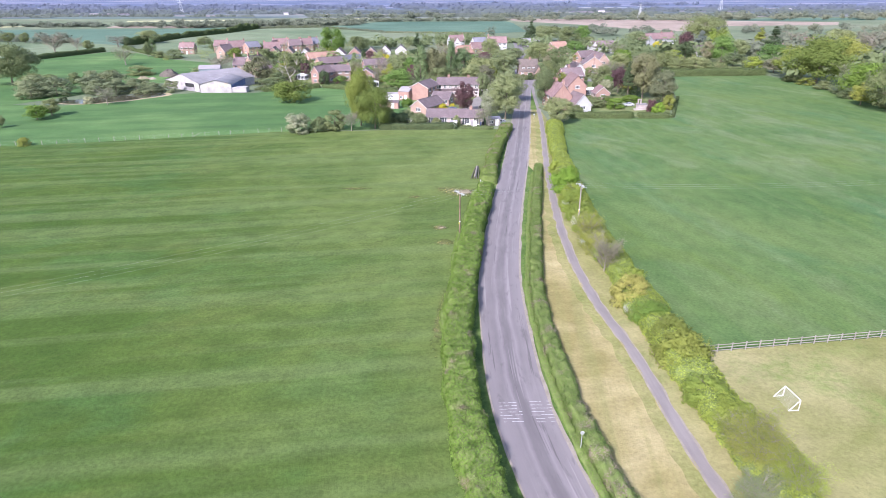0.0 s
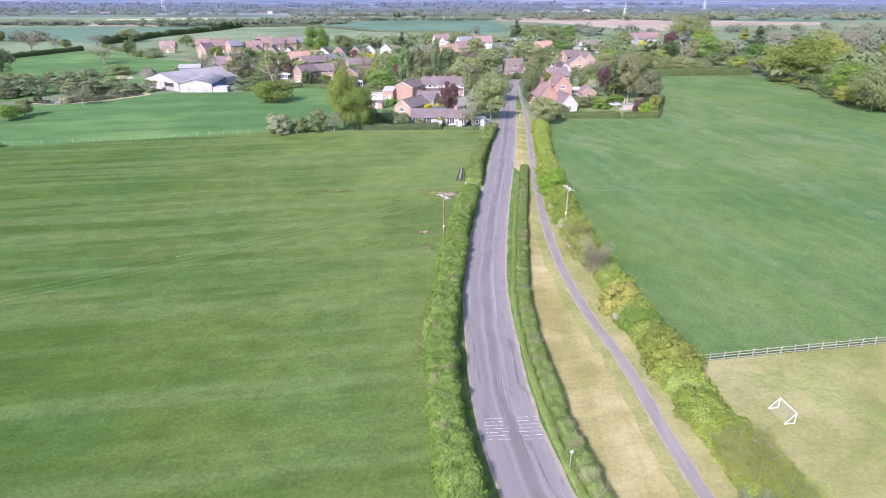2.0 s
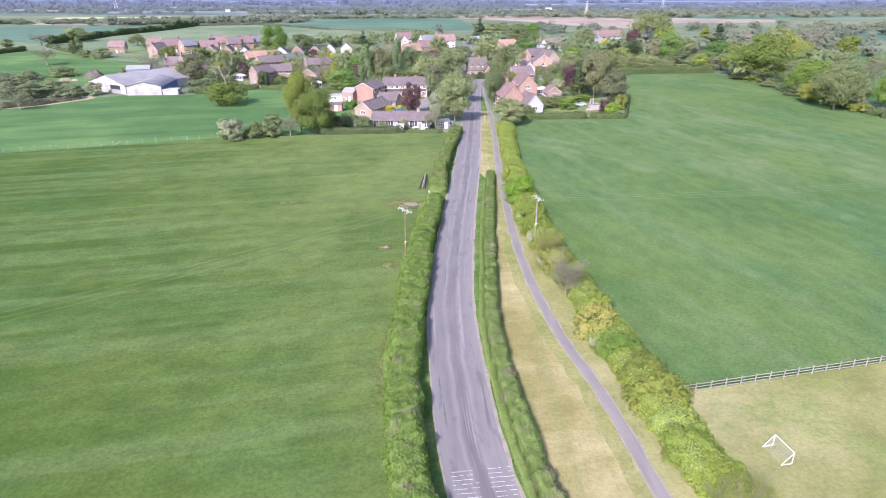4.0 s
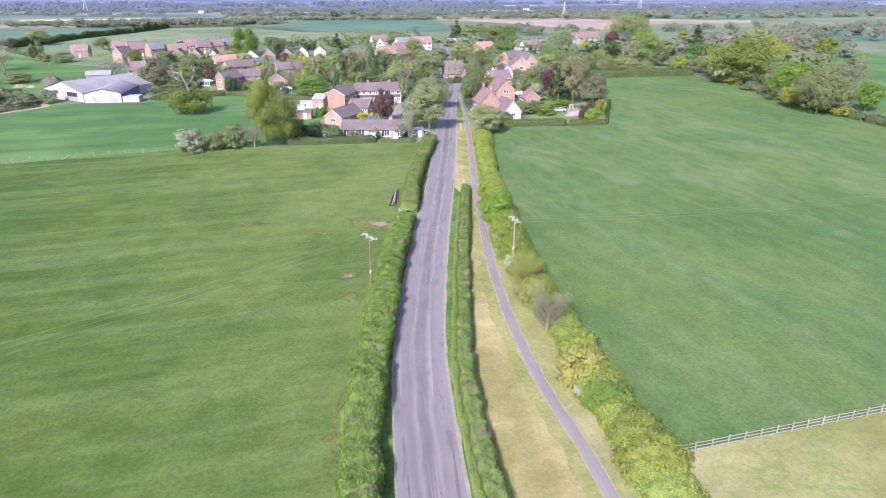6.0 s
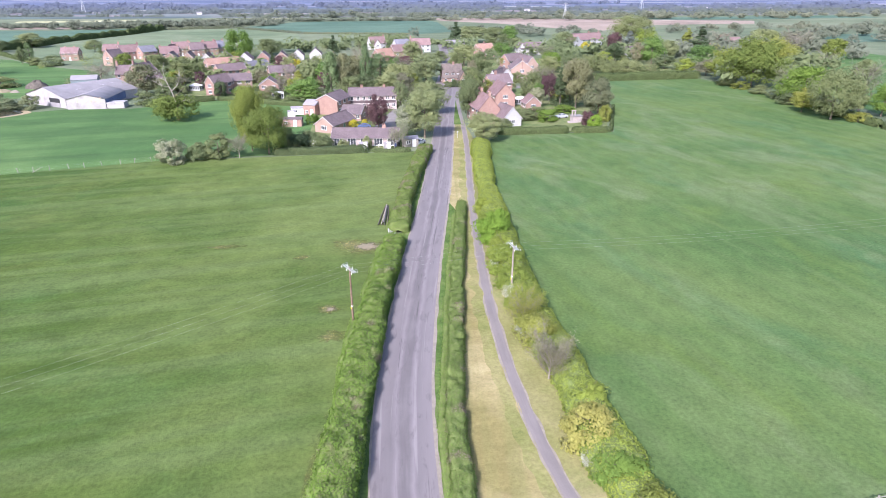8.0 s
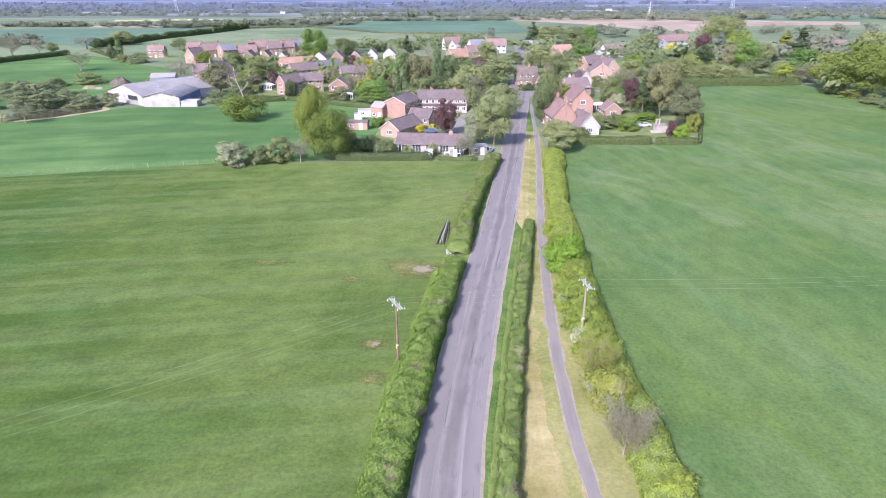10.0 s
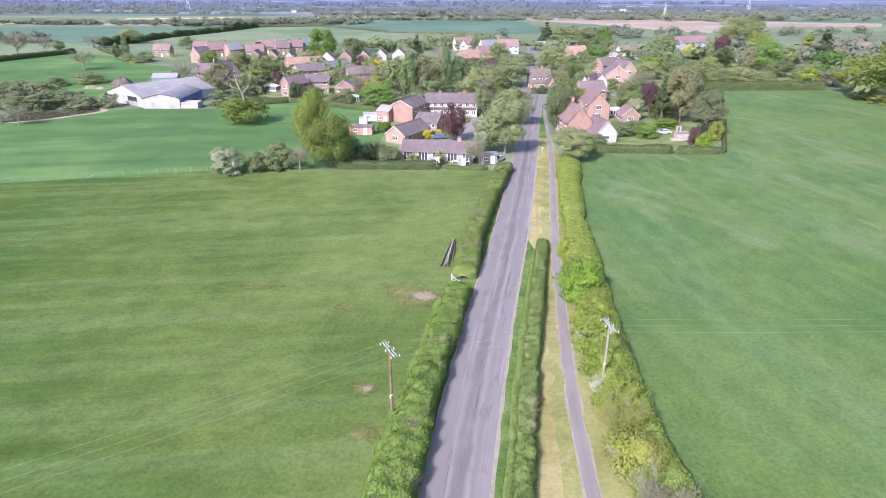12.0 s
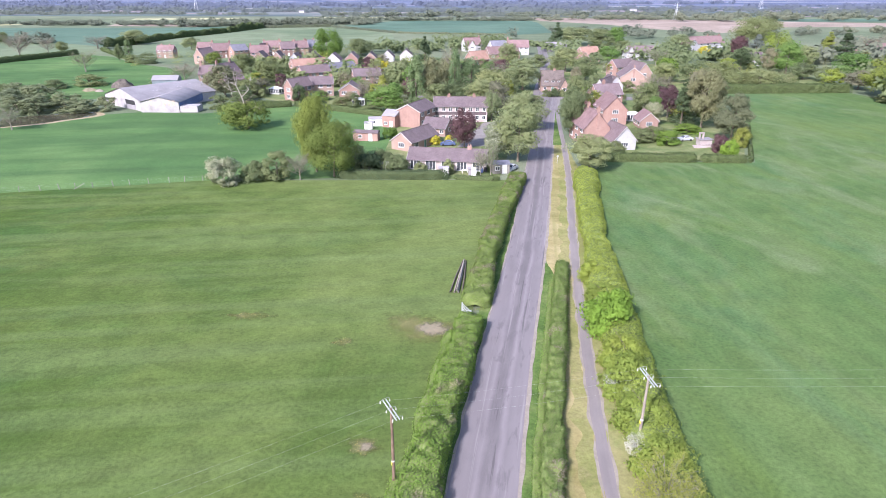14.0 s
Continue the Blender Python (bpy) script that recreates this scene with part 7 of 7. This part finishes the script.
# ---- half-dead oak with bleached limbs ----
def stag_oak(x, y):
    r = np.random.default_rng(21)
    ob = thing("tree", x, y, 0, 20, "old oak with bleached dead limbs above a low crown", "tree")
    runs = branches(12.0, 10.0, r, 0.8, 9, 0.16, 0.03)
    hang("trunk", tubes("trunk", runs, M["bark"]), ob)
    dead = [([(0, 0, 6), (-0.8, 0.3, 9.5), (-2.0, 0.2, 13.0), (-2.4, 0.6, 16.0)], [0.216, 0.168, 0.108, 0.030]),
            ([(-0.8, 0.3, 9.5), (1.4, -0.4, 11.6), (2.2, -0.2, 14.2)], [0.132, 0.090, 0.030]),
            ([(-2.0, 0.2, 13.0), (-3.8, 0.8, 14.0), (-4.4, 0.6, 15.4)], [0.096, 0.060, 0.024]),
            ([(0.3, 0, 5.5), (3.0, -0.6, 6.6), (4.6, -0.8, 5.6)], [0.156, 0.108, 0.036]),
            ([(-1.4, 0.2, 11.0), (-3.6, -0.6, 11.6), (-5.0, -0.4, 12.8)], [0.108, 0.066, 0.024])]
    for i in range(60):
        b = dead[i % 5][0]
        p = Vector(b[1 + i % (len(b) - 1)])
        d = Vector(r.normal(0, 1, 3)) + Vector((0, 0, 0.7))
        dead.append(([p, p + d * 0.6, p + d * 1.2 + Vector((0, 0, 0.3))], [0.05, 0.035, 0.012]))
    hang("dead_limb", tubes("dead_limb", dead, M["dead_bark"]), ob, "bleached dead limbs")
    P, N = crown_points("oak", 8.6, 15.0, 6500, r)
    V, F, NV = leaf_quads(P, N, 0.42, r)
    tagged(hang("crown", np_mesh("crown", V, F, LEAF["oak"], normals=NV), ob), kind="stuff")


stag_oak(-58.8, 244.5)

# ---- clipped and field hedges ----
def row(name, a, b, width, height, leaf, label, seed, size=0.3, density=14, flat=False, wavy=0.35):
    """A hedge in a straight run from a to b."""
    density *= 1.8
    ln = math.hypot(b[0] - a[0], b[1] - a[1])
    ob = hedge(name, lambda y: np.zeros_like(np.asarray(y, float)), 0, ln, width, height, LEAF[leaf], label, size, density, flat, seed, wavy)
    ob.matrix_basis = pose(a[0], a[1], 0, 0, 0, math.degrees(math.atan2(b[1] - a[1], b[0] - a[0])) - 90)
    return ob


row("hedge", (-21, 192.2), (5, 192.4), 2.0, 1.9, "dark", "dark clipped garden hedge along the meadow", 31, 0.22, 22, True, 0.2)
row("hedge", (5, 192.4), (16.5, 191.6), 1.4, 0.9, "garden_hedge", "low scrappy garden hedge along the meadow", 32, 0.22, 16, False, 0.6)
row("hedge", (42.5, 210), (66, 209.6), 2.4, 2.1, "garden_hedge", "dull green garden hedge along the ley", 33, 0.24, 20, True, 0.25)
row("hedge", (66, 209.6), (79, 209.2), 2.2, 1.9, "garden_hedge", "garden hedge along the ley", 34, 0.24, 20, True, 0.25)
row("hedge", (79, 209.2), (96, 252), 0.8, 1.0, "garden_hedge", "thin boundary hedge of the garden", 35, 0.24, 14, True, 0.3)
row("hedge", (110, 319.5), (168, 324), 4.0, 3.6, "garden_hedge", "tall clipped hedge across the end of the ley", 36, 0.36, 9, True, 0.15)
row("hedge", (130, 340), (155, 342), 3.0, 4.5, "garden_hedge", "tall clipped garden hedge behind the ley", 37, 0.36, 8, True, 0.15)
row("hedge", (169, 262), (166, 205), 3.0, 2.4, "garden_hedge", "field hedge beneath the oaks", 38, 0.32, 10)
row("hedge", (166, 205), (178, 90), 3.0, 2.6, "garden_hedge", "field hedge beneath the oaks", 39, 0.32, 8)
row("hedge", (-275, 384), (-250, 472), 3.6, 3.0, "garden_hedge", "dull green field hedge beyond the cereal", 40, 0.5, 5)
row("hedge", (-340, 370), (-275, 384), 3.6, 3.0, "garden_hedge", "dull green field hedge beyond the cereal", 41, 0.5, 5)
row("hedge", (-262, 528), (-253, 552), 5, 6.0, "garden_hedge", "overgrown green field hedge", 42, 0.6, 4, False, 0.6)
row("hedge", (-254, 556), (-252, 615), 5, 4.5, "garden_hedge", "overgrown green field hedge", 43, 0.6, 4, False, 0.6)
row("hedge", (-252, 615), (-232, 692), 5, 4.5, "garden_hedge", "overgrown green field hedge", 44, 0.6, 4, False, 0.6)
row("hedge", (-232, 692), (-222, 775), 5, 6.0, "garden_hedge", "overgrown field hedge behind the farms", 45, 0.6, 4, False, 0.6)
row("hedge", (-184, 421), (-250, 500), 2.5, 2.0, "garden_hedge", "low hedge along the farm track", 46, 0.5, 5, False, 0.5)
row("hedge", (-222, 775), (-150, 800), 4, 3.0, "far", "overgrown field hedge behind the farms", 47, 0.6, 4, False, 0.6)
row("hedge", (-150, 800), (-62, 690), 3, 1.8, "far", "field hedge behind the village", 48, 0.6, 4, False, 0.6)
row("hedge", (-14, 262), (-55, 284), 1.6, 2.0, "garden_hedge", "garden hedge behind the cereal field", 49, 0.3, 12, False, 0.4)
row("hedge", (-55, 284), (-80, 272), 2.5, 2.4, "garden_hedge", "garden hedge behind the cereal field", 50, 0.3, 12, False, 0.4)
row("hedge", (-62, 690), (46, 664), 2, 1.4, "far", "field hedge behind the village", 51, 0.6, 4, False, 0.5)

# gardens and yards between the houses
field("garden", ((-20, 192.6), (16, 192), (21, 226), (24, 268), (-14, 268), (-13, 215)), 0.065, M["garden"], "patchy garden lawns and beds")
field("yard", ((6, 222), (21, 226), (22.5, 258), (14, 256), (10, 240)), 0.075, M["gravel"], "pale gravel parking yard")
field("garden", ((44, 211), (78, 210.5), (95, 253), (105, 300), (48, 300), (44, 262)), 0.065, M["garden"], "mown garden lawn with beds")
field("garden", ((-110, 335), (-60, 290), (-14, 270), (28, 272), (36, 300), (36, 430), (-30, 470), (-110, 440)), 0.055, M["garden"], "patchy village gardens")
field("garden", ((50, 312), (110, 322), (165, 326), (190, 420), (60, 430)), 0.055, M["garden"], "patchy village gardens")

# ---- garden fireplace with a small arch ----
def garden_folly(x, y):
    root = thing("garden_folly", x, y, 0, 6, "pale stone garden terrace with a small arched bellcote", "garden ornament")
    part("terrace", box(-4.2, 2.6, -1.8, 0.4, 0, 0.45, bevel=0.05), M["stone"], root)
    part("step", box(-4.8, -0.5, -2.5, -1.8, 0, 0.22, bevel=0.03), M["stone"], root)
    part("wall", box(-1.6, 2.6, 0.4, 3.6, 0, 2.1, bevel=0.04), M["stone"], root)
    part("roof", box(-1.9, 2.9, 0.1, 3.9, 2.1, 2.3, bevel=0.04), M["sheet"], root)
    for s in (-1, 1):
        part("pier", box(-0.95 + s * 0.62 - 0.22, -0.95 + s * 0.62 + 0.22, 1.2, 1.9, 2.3, 4.1, bevel=0.04), M["stone"], root)
    part("cap", box(-1.9, 0.0, 1.1, 2.0, 4.1, 4.5, bevel=0.12), M["stone"], root)
    for i in range(4):
        hang("urn", tubes("urn", [([(-1.2 + i * 1.1, -0.9, 0.45), (-1.2 + i * 1.1, -0.9, 0.7), (-1.2 + i * 1.1, -0.9, 1.1)], [0.12, 0.34, 0.26])], M["stone"], sides=10), root)
    root.scale = (0.8, 0.8, 0.8)


garden_folly(73.6, 226.0)

# ---- garden furniture, bins and small things by the bungalow ----
def table_set(x, y, turn):
    t = thing("garden_table", x, y, 0.065, turn, "white plastic garden table", "table")
    part("top", box(-0.7, 0.7, -0.45, 0.45, 0.70, 0.74, bevel=0.015), M["white"], t)
    for sx in (-0.6, 0.6):
        for sy in (-0.36, 0.36):
            part("leg", box(sx - 0.03, sx + 0.03, sy - 0.03, sy + 0.03, 0, 0.70), M["white"], t)


table_set(8.3, 197.4, 10)
table_set(-3.0, 198.0, -20)


def wheelie_bin(x, y, turn, mat):
    b = thing("wheeled_bin", x, y, 0.05, turn, "plastic wheeled bin beside the road", "bin")
    bm = box(-0.29, 0.29, -0.33, 0.33, 0.0, 1.0, bevel=0.03)
    for v in bm.verts:
        if v.co.z < 0.3:
            v.co.x *= 0.82
            v.co.y *= 0.82
    part("body", bm, M[mat], b)
    part("lid", box(-0.31, 0.31, -0.36, 0.36, 1.0, 1.07, bevel=0.02), M[mat], b)


wheelie_bin(47.4, 283.0, 5, "yellow")
wheelie_bin(48.2, 283.6, 5, "dark")
wheelie_bin(13.2, 198.2, 30, "dark")
wheelie_bin(12.3, 197.8, 10, "blue_sheet")

# ---- smaller garden trees and shrubs between the houses ----
def garden_growth(xa, xb, ya, yb, n, seed):
    r = random.Random(seed)
    kinds = [("clump", "mid"), ("clump", "mid"), ("clump", "pale"), ("clump", "olive"), ("clump", "sap"), ("bare", "brown"), ("shrub", "mid"), ("shrub", "dark"),
             ("clump", "brown"), ("bare", "pale"), ("shrub", "pale"), ("clump", "green"), ("shrub", "blossom"), ("clump", "copper")]
    said = {"mid": "mid green", "pale": "pale spring green", "olive": "olive green", "sap": "fresh green", "brown": "brownish budding", "dark": "dark evergreen",
            "green": "bright green", "blossom": "white flowering", "copper": "copper-leaved"}
    done = 0
    while done < n:
        x, y = r.uniform(xa, xb), r.uniform(ya, yb)
        shape, leaf = r.choice(kinds)
        w = r.uniform(3.0, 4.5) if shape == "shrub" else r.uniform(5.0, 8.0)
        h = w * r.uniform(0.6, 0.8) if shape == "shrub" else r.uniform(4.5, 8.0)
        if any((x - a) ** 2 + (y - b) ** 2 < (c * 0.8 + w * 0.45) ** 2 for a, b, c in BUILT) or abs(x - float(road_mid(min(y, 306)))) < 10 and y < 306 or abs(x - float(lane_mid(min(max(y, 306), 890)))) < 7:
            continue
        if any(abs(x - a) < c * 0.7 and -14 < y - b < 0 for a, b, c in BUILT) and h > 5.5:
            h *= 0.6
        tree(shape, leaf, x, y, h, w, said[leaf] + (" shrub" if shape == "shrub" else " tree") + " in a village garden", "shrub" if shape == "shrub" else "tree")
        done += 1


garden_growth(-108, 28, 300, 420, 95, 1)
garden_growth(-55, -15, 278, 302, 12, 2)
garden_growth(52, 92, 262, 330, 30, 4)

# ---- far trees, woods and pylons ----
def wood(name, spots, leaf, label, quads=190, mat=None, grain=0.12):
    """Many far trees in one mass: spots of (x, y, height, width)."""
    r = np.random.default_rng(len(spots) + int(abs(spots[0][0])))
    P, N, S = [], [], []
    for x, y, h, w in spots:
        k = 5
        for j in range(k):
            c = np.array([x + r.normal(0, w * 0.2), y + r.normal(0, w * 0.2), h * r.uniform(0.3, 0.72)])
            d = r.normal(0, 1, (quads // k, 3))
            d /= np.linalg.norm(d, axis=1, keepdims=True)
            P.append(c + d * np.array([w * 0.3, w * 0.3, h * 0.28]) * r.uniform(0.7, 1.05, (quads // k, 1)))
            N.append(d + (0, 0, 0.3))
            S.append(np.full((quads // k, 1), w * grain))
    P, N, S = np.concatenate(P), np.concatenate(N), np.concatenate(S)
    P[:, 2] = np.maximum(P[:, 2], 0.2)
    N = N * (0.2 if mat else 0.5) + (-0.25, -0.4, 0.9)
    V, F, NV = leaf_quads(P, N, S, r)
    return tagged(hang(name, np_mesh(name, V, F, mat or LEAF[leaf], normals=NV)), label, "trees", "", "stuff")


def belt(a, b, n, h, w, spread, seed):
    r = random.Random(seed)
    out = []
    for i in range(n):
        t = r.random()
        s = r.uniform(0.6, 1.3)
        out.append((a[0] + (b[0] - a[0]) * t + r.gauss(0, spread), a[1] + (b[1] - a[1]) * t + r.gauss(0, spread), h * s, w * r.uniform(0.8, 1.5)))
    return out


def grove(xa, xb, ya, yb, n, seed):
    """Garden trees and bushes past the first streets, clear of houses and lane, in masses of one leaf each."""
    r = random.Random(seed)
    spots = {"mid": [], "pale": [], "bud": [], "olive": []}
    done = 0
    while done < n:
        x, y, w = r.uniform(xa, xb), r.uniform(ya, yb), r.uniform(4.5, 9.0)
        if any((x - a) ** 2 + (y - b) ** 2 < (c + w * 0.4) ** 2 for a, b, c in BUILT) or abs(x - float(lane_mid(min(max(y, 306), 890)))) < 7:
            continue
        low = any(abs(x - a) < c * 0.8 and -16 < y - b < 0 for a, b, c in BUILT)
        spots[r.choice(("mid", "mid", "pale", "bud", "olive"))].append((x, y, w * (0.45 if low else r.uniform(0.7, 1.1)), w))
        done += 1
    for leaf, sp in spots.items():
        wood("tree_belt", sp, leaf, "mixed spring greenery of the village gardens", 340, None, 0.035)


grove(-180, -60, 400, 480, 55, 3)
grove(93, 190, 330, 440, 70, 5)
grove(55, 92, 385, 440, 18, 8)
grove(-30, 46, 400, 480, 34, 6)
grove(190, 290, 360, 460, 40, 7)
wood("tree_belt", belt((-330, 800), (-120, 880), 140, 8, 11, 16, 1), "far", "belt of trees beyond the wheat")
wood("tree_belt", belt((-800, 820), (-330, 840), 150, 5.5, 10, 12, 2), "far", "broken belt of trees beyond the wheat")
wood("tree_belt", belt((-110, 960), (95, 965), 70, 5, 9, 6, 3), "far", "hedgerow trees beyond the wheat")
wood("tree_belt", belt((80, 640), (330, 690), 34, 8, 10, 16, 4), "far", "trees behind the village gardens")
wood("tree_belt", belt((60, 470), (200, 430), 40, 9, 11, 22, 5), "mid", "mixed trees of the village gardens")
wood("tree_belt", belt((200, 420), (330, 470), 44, 11, 13, 22, 6), "far", "trees behind the large gardens")
wood("tree_belt", belt((190, 330), (260, 390), 26, 10, 12, 14, 7), "mid", "trees behind the oaks")
wood("tree_belt", belt((-40, 480), (40, 560), 30, 9, 11, 18, 8), "mid", "trees behind the farmyard")
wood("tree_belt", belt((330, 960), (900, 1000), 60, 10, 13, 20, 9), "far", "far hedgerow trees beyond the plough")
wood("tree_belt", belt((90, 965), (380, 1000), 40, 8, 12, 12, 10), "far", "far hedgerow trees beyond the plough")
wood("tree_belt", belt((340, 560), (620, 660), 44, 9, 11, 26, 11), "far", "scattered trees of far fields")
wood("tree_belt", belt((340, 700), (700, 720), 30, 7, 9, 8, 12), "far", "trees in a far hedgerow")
wood("tree_belt", belt((-120, 420), (-60, 380), 18, 7, 9, 10, 13), "mid", "garden trees among the farms")
wood("tree_belt", belt((-70, 350), (30, 345), 26, 7, 8, 10, 14), "mid", "garden trees between the houses")
wood("tree_belt", belt((-420, 585), (-330, 560), 16, 8, 10, 6, 15), "far", "trees in a far field hedge")
wood("tree_belt", belt((-160, 1080), (600, 1090), 70, 9, 14, 20, 16), "far", "trees in a far hedgerow")
def far_lines(i, ya, yb, span, h, seed):
    """Broken hedgerows and copses across the vale."""
    r = random.Random(seed)
    spots = []
    for k in range(9):
        x0, y0 = r.uniform(-span, span), r.uniform(ya, yb)
        ln, sl = r.uniform(0.25, 0.7) * span, r.uniform(-0.12, 0.12)
        spots += belt((x0 - ln / 2, y0 - sl * ln), (x0 + ln / 2, y0 + sl * ln), int(ln / (12 + 3 * i)), h * r.uniform(0.4, 0.75), 15 + 4 * i, 2 + 2 * i, seed * 20 + k)
    for k in range(5):
        x0, y0 = r.uniform(-span, span), r.uniform(ya, yb)
        spots += belt((x0 - 60, y0), (x0 + 60, y0 + 20), 14, h * 0.85, 18 + 4 * i, 16 + 6 * i, seed * 30 + k)
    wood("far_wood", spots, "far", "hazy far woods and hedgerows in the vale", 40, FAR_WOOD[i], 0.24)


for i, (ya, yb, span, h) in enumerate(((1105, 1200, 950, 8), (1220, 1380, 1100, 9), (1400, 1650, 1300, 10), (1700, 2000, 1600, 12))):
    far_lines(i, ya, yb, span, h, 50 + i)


def pylon(x, y, hgt):
    p = thing("pylon", x, y, 0, 20, "far grey steel lattice pylon", "pylon")
    runs = []
    b = hgt * 0.11
    for sx in (-1, 1):
        for sy in (-1, 1):
            runs.append(([(sx * b, sy * b, 0), (sx * b * 0.3, sy * b * 0.3, hgt * 0.62), (0, 0, hgt)], [0.28, 0.22, 0.15]))
    for k in range(6):
        z0, z1 = hgt * 0.1 * k, hgt * 0.1 * (k + 1)
        w0, w1 = b * (1 - 0.7 * k / 6.2), b * (1 - 0.7 * (k + 1) / 6.2)
        for s in (-1, 1):
            runs.append(([(-w0, s * w0, z0), (w1, s * w1, z1)], [0.12, 0.12]))
            runs.append(([(s * w0, -w0, z0), (s * w1, w1, z1)], [0.12, 0.12]))
    hang("tower", tubes("tower", runs, M["steel"], sides=4), p)
    for z, w in ((0.64, 0.2), (0.78, 0.26), (0.9, 0.18)):
        hang("arm", tubes("arm", [([(-w * hgt, 0, z * hgt), (0, 0, z * hgt + 0.8), (w * hgt, 0, z * hgt)], [0.12, 0.3, 0.12])], M["steel"], sides=4), p)


pylon(299, 983, 24)
pylon(640, 1500, 34)
pylon(-560, 1400, 32)

# far white farm buildings
for x, y, w in ((560, 1120, 9), (760, 1440, 22), (-300, 1250, 9), (330, 1350, 12), (372, 1352, 8)):
    shed(x, y, 8, w, 6, 3.6, "render", "sheet", "far white farm building in the vale", "barn")

# ---- tufts and droppings of darker grass in the meadow ----
def tufts(name, n, xa, xb, ya, yb, size, leaf, label, seed):
    r = np.random.default_rng(seed)
    x, y = r.uniform(xa, xb, n), r.uniform(ya, yb, n)
    keep = x < left_hedge_mid(y) - 3
    x, y = x[keep], y[keep]
    m = 7
    P = np.stack([np.repeat(x, m), np.repeat(y, m), np.full(len(x) * m, 0.12)], 1) + r.normal(0, size * 0.7, (len(x) * m, 3)) * (1, 1, 0.12)
    N = r.normal(0, 0.6, (len(P), 3)) + (0, 0, 0.8)
    V, F, NV = leaf_quads(P, N, size, r)
    V[:, 2] = np.maximum(V[:, 2], 0.07)
    tagged(hang(name, np_mesh(name, V, F, LEAF[leaf], normals=NV)), label, "grass", "", "stuff")


tufts("grass_tufts", 160, -90, 14, 36, 185, 0.07, "tuft", "coarse darker tufts in the meadow", 3)
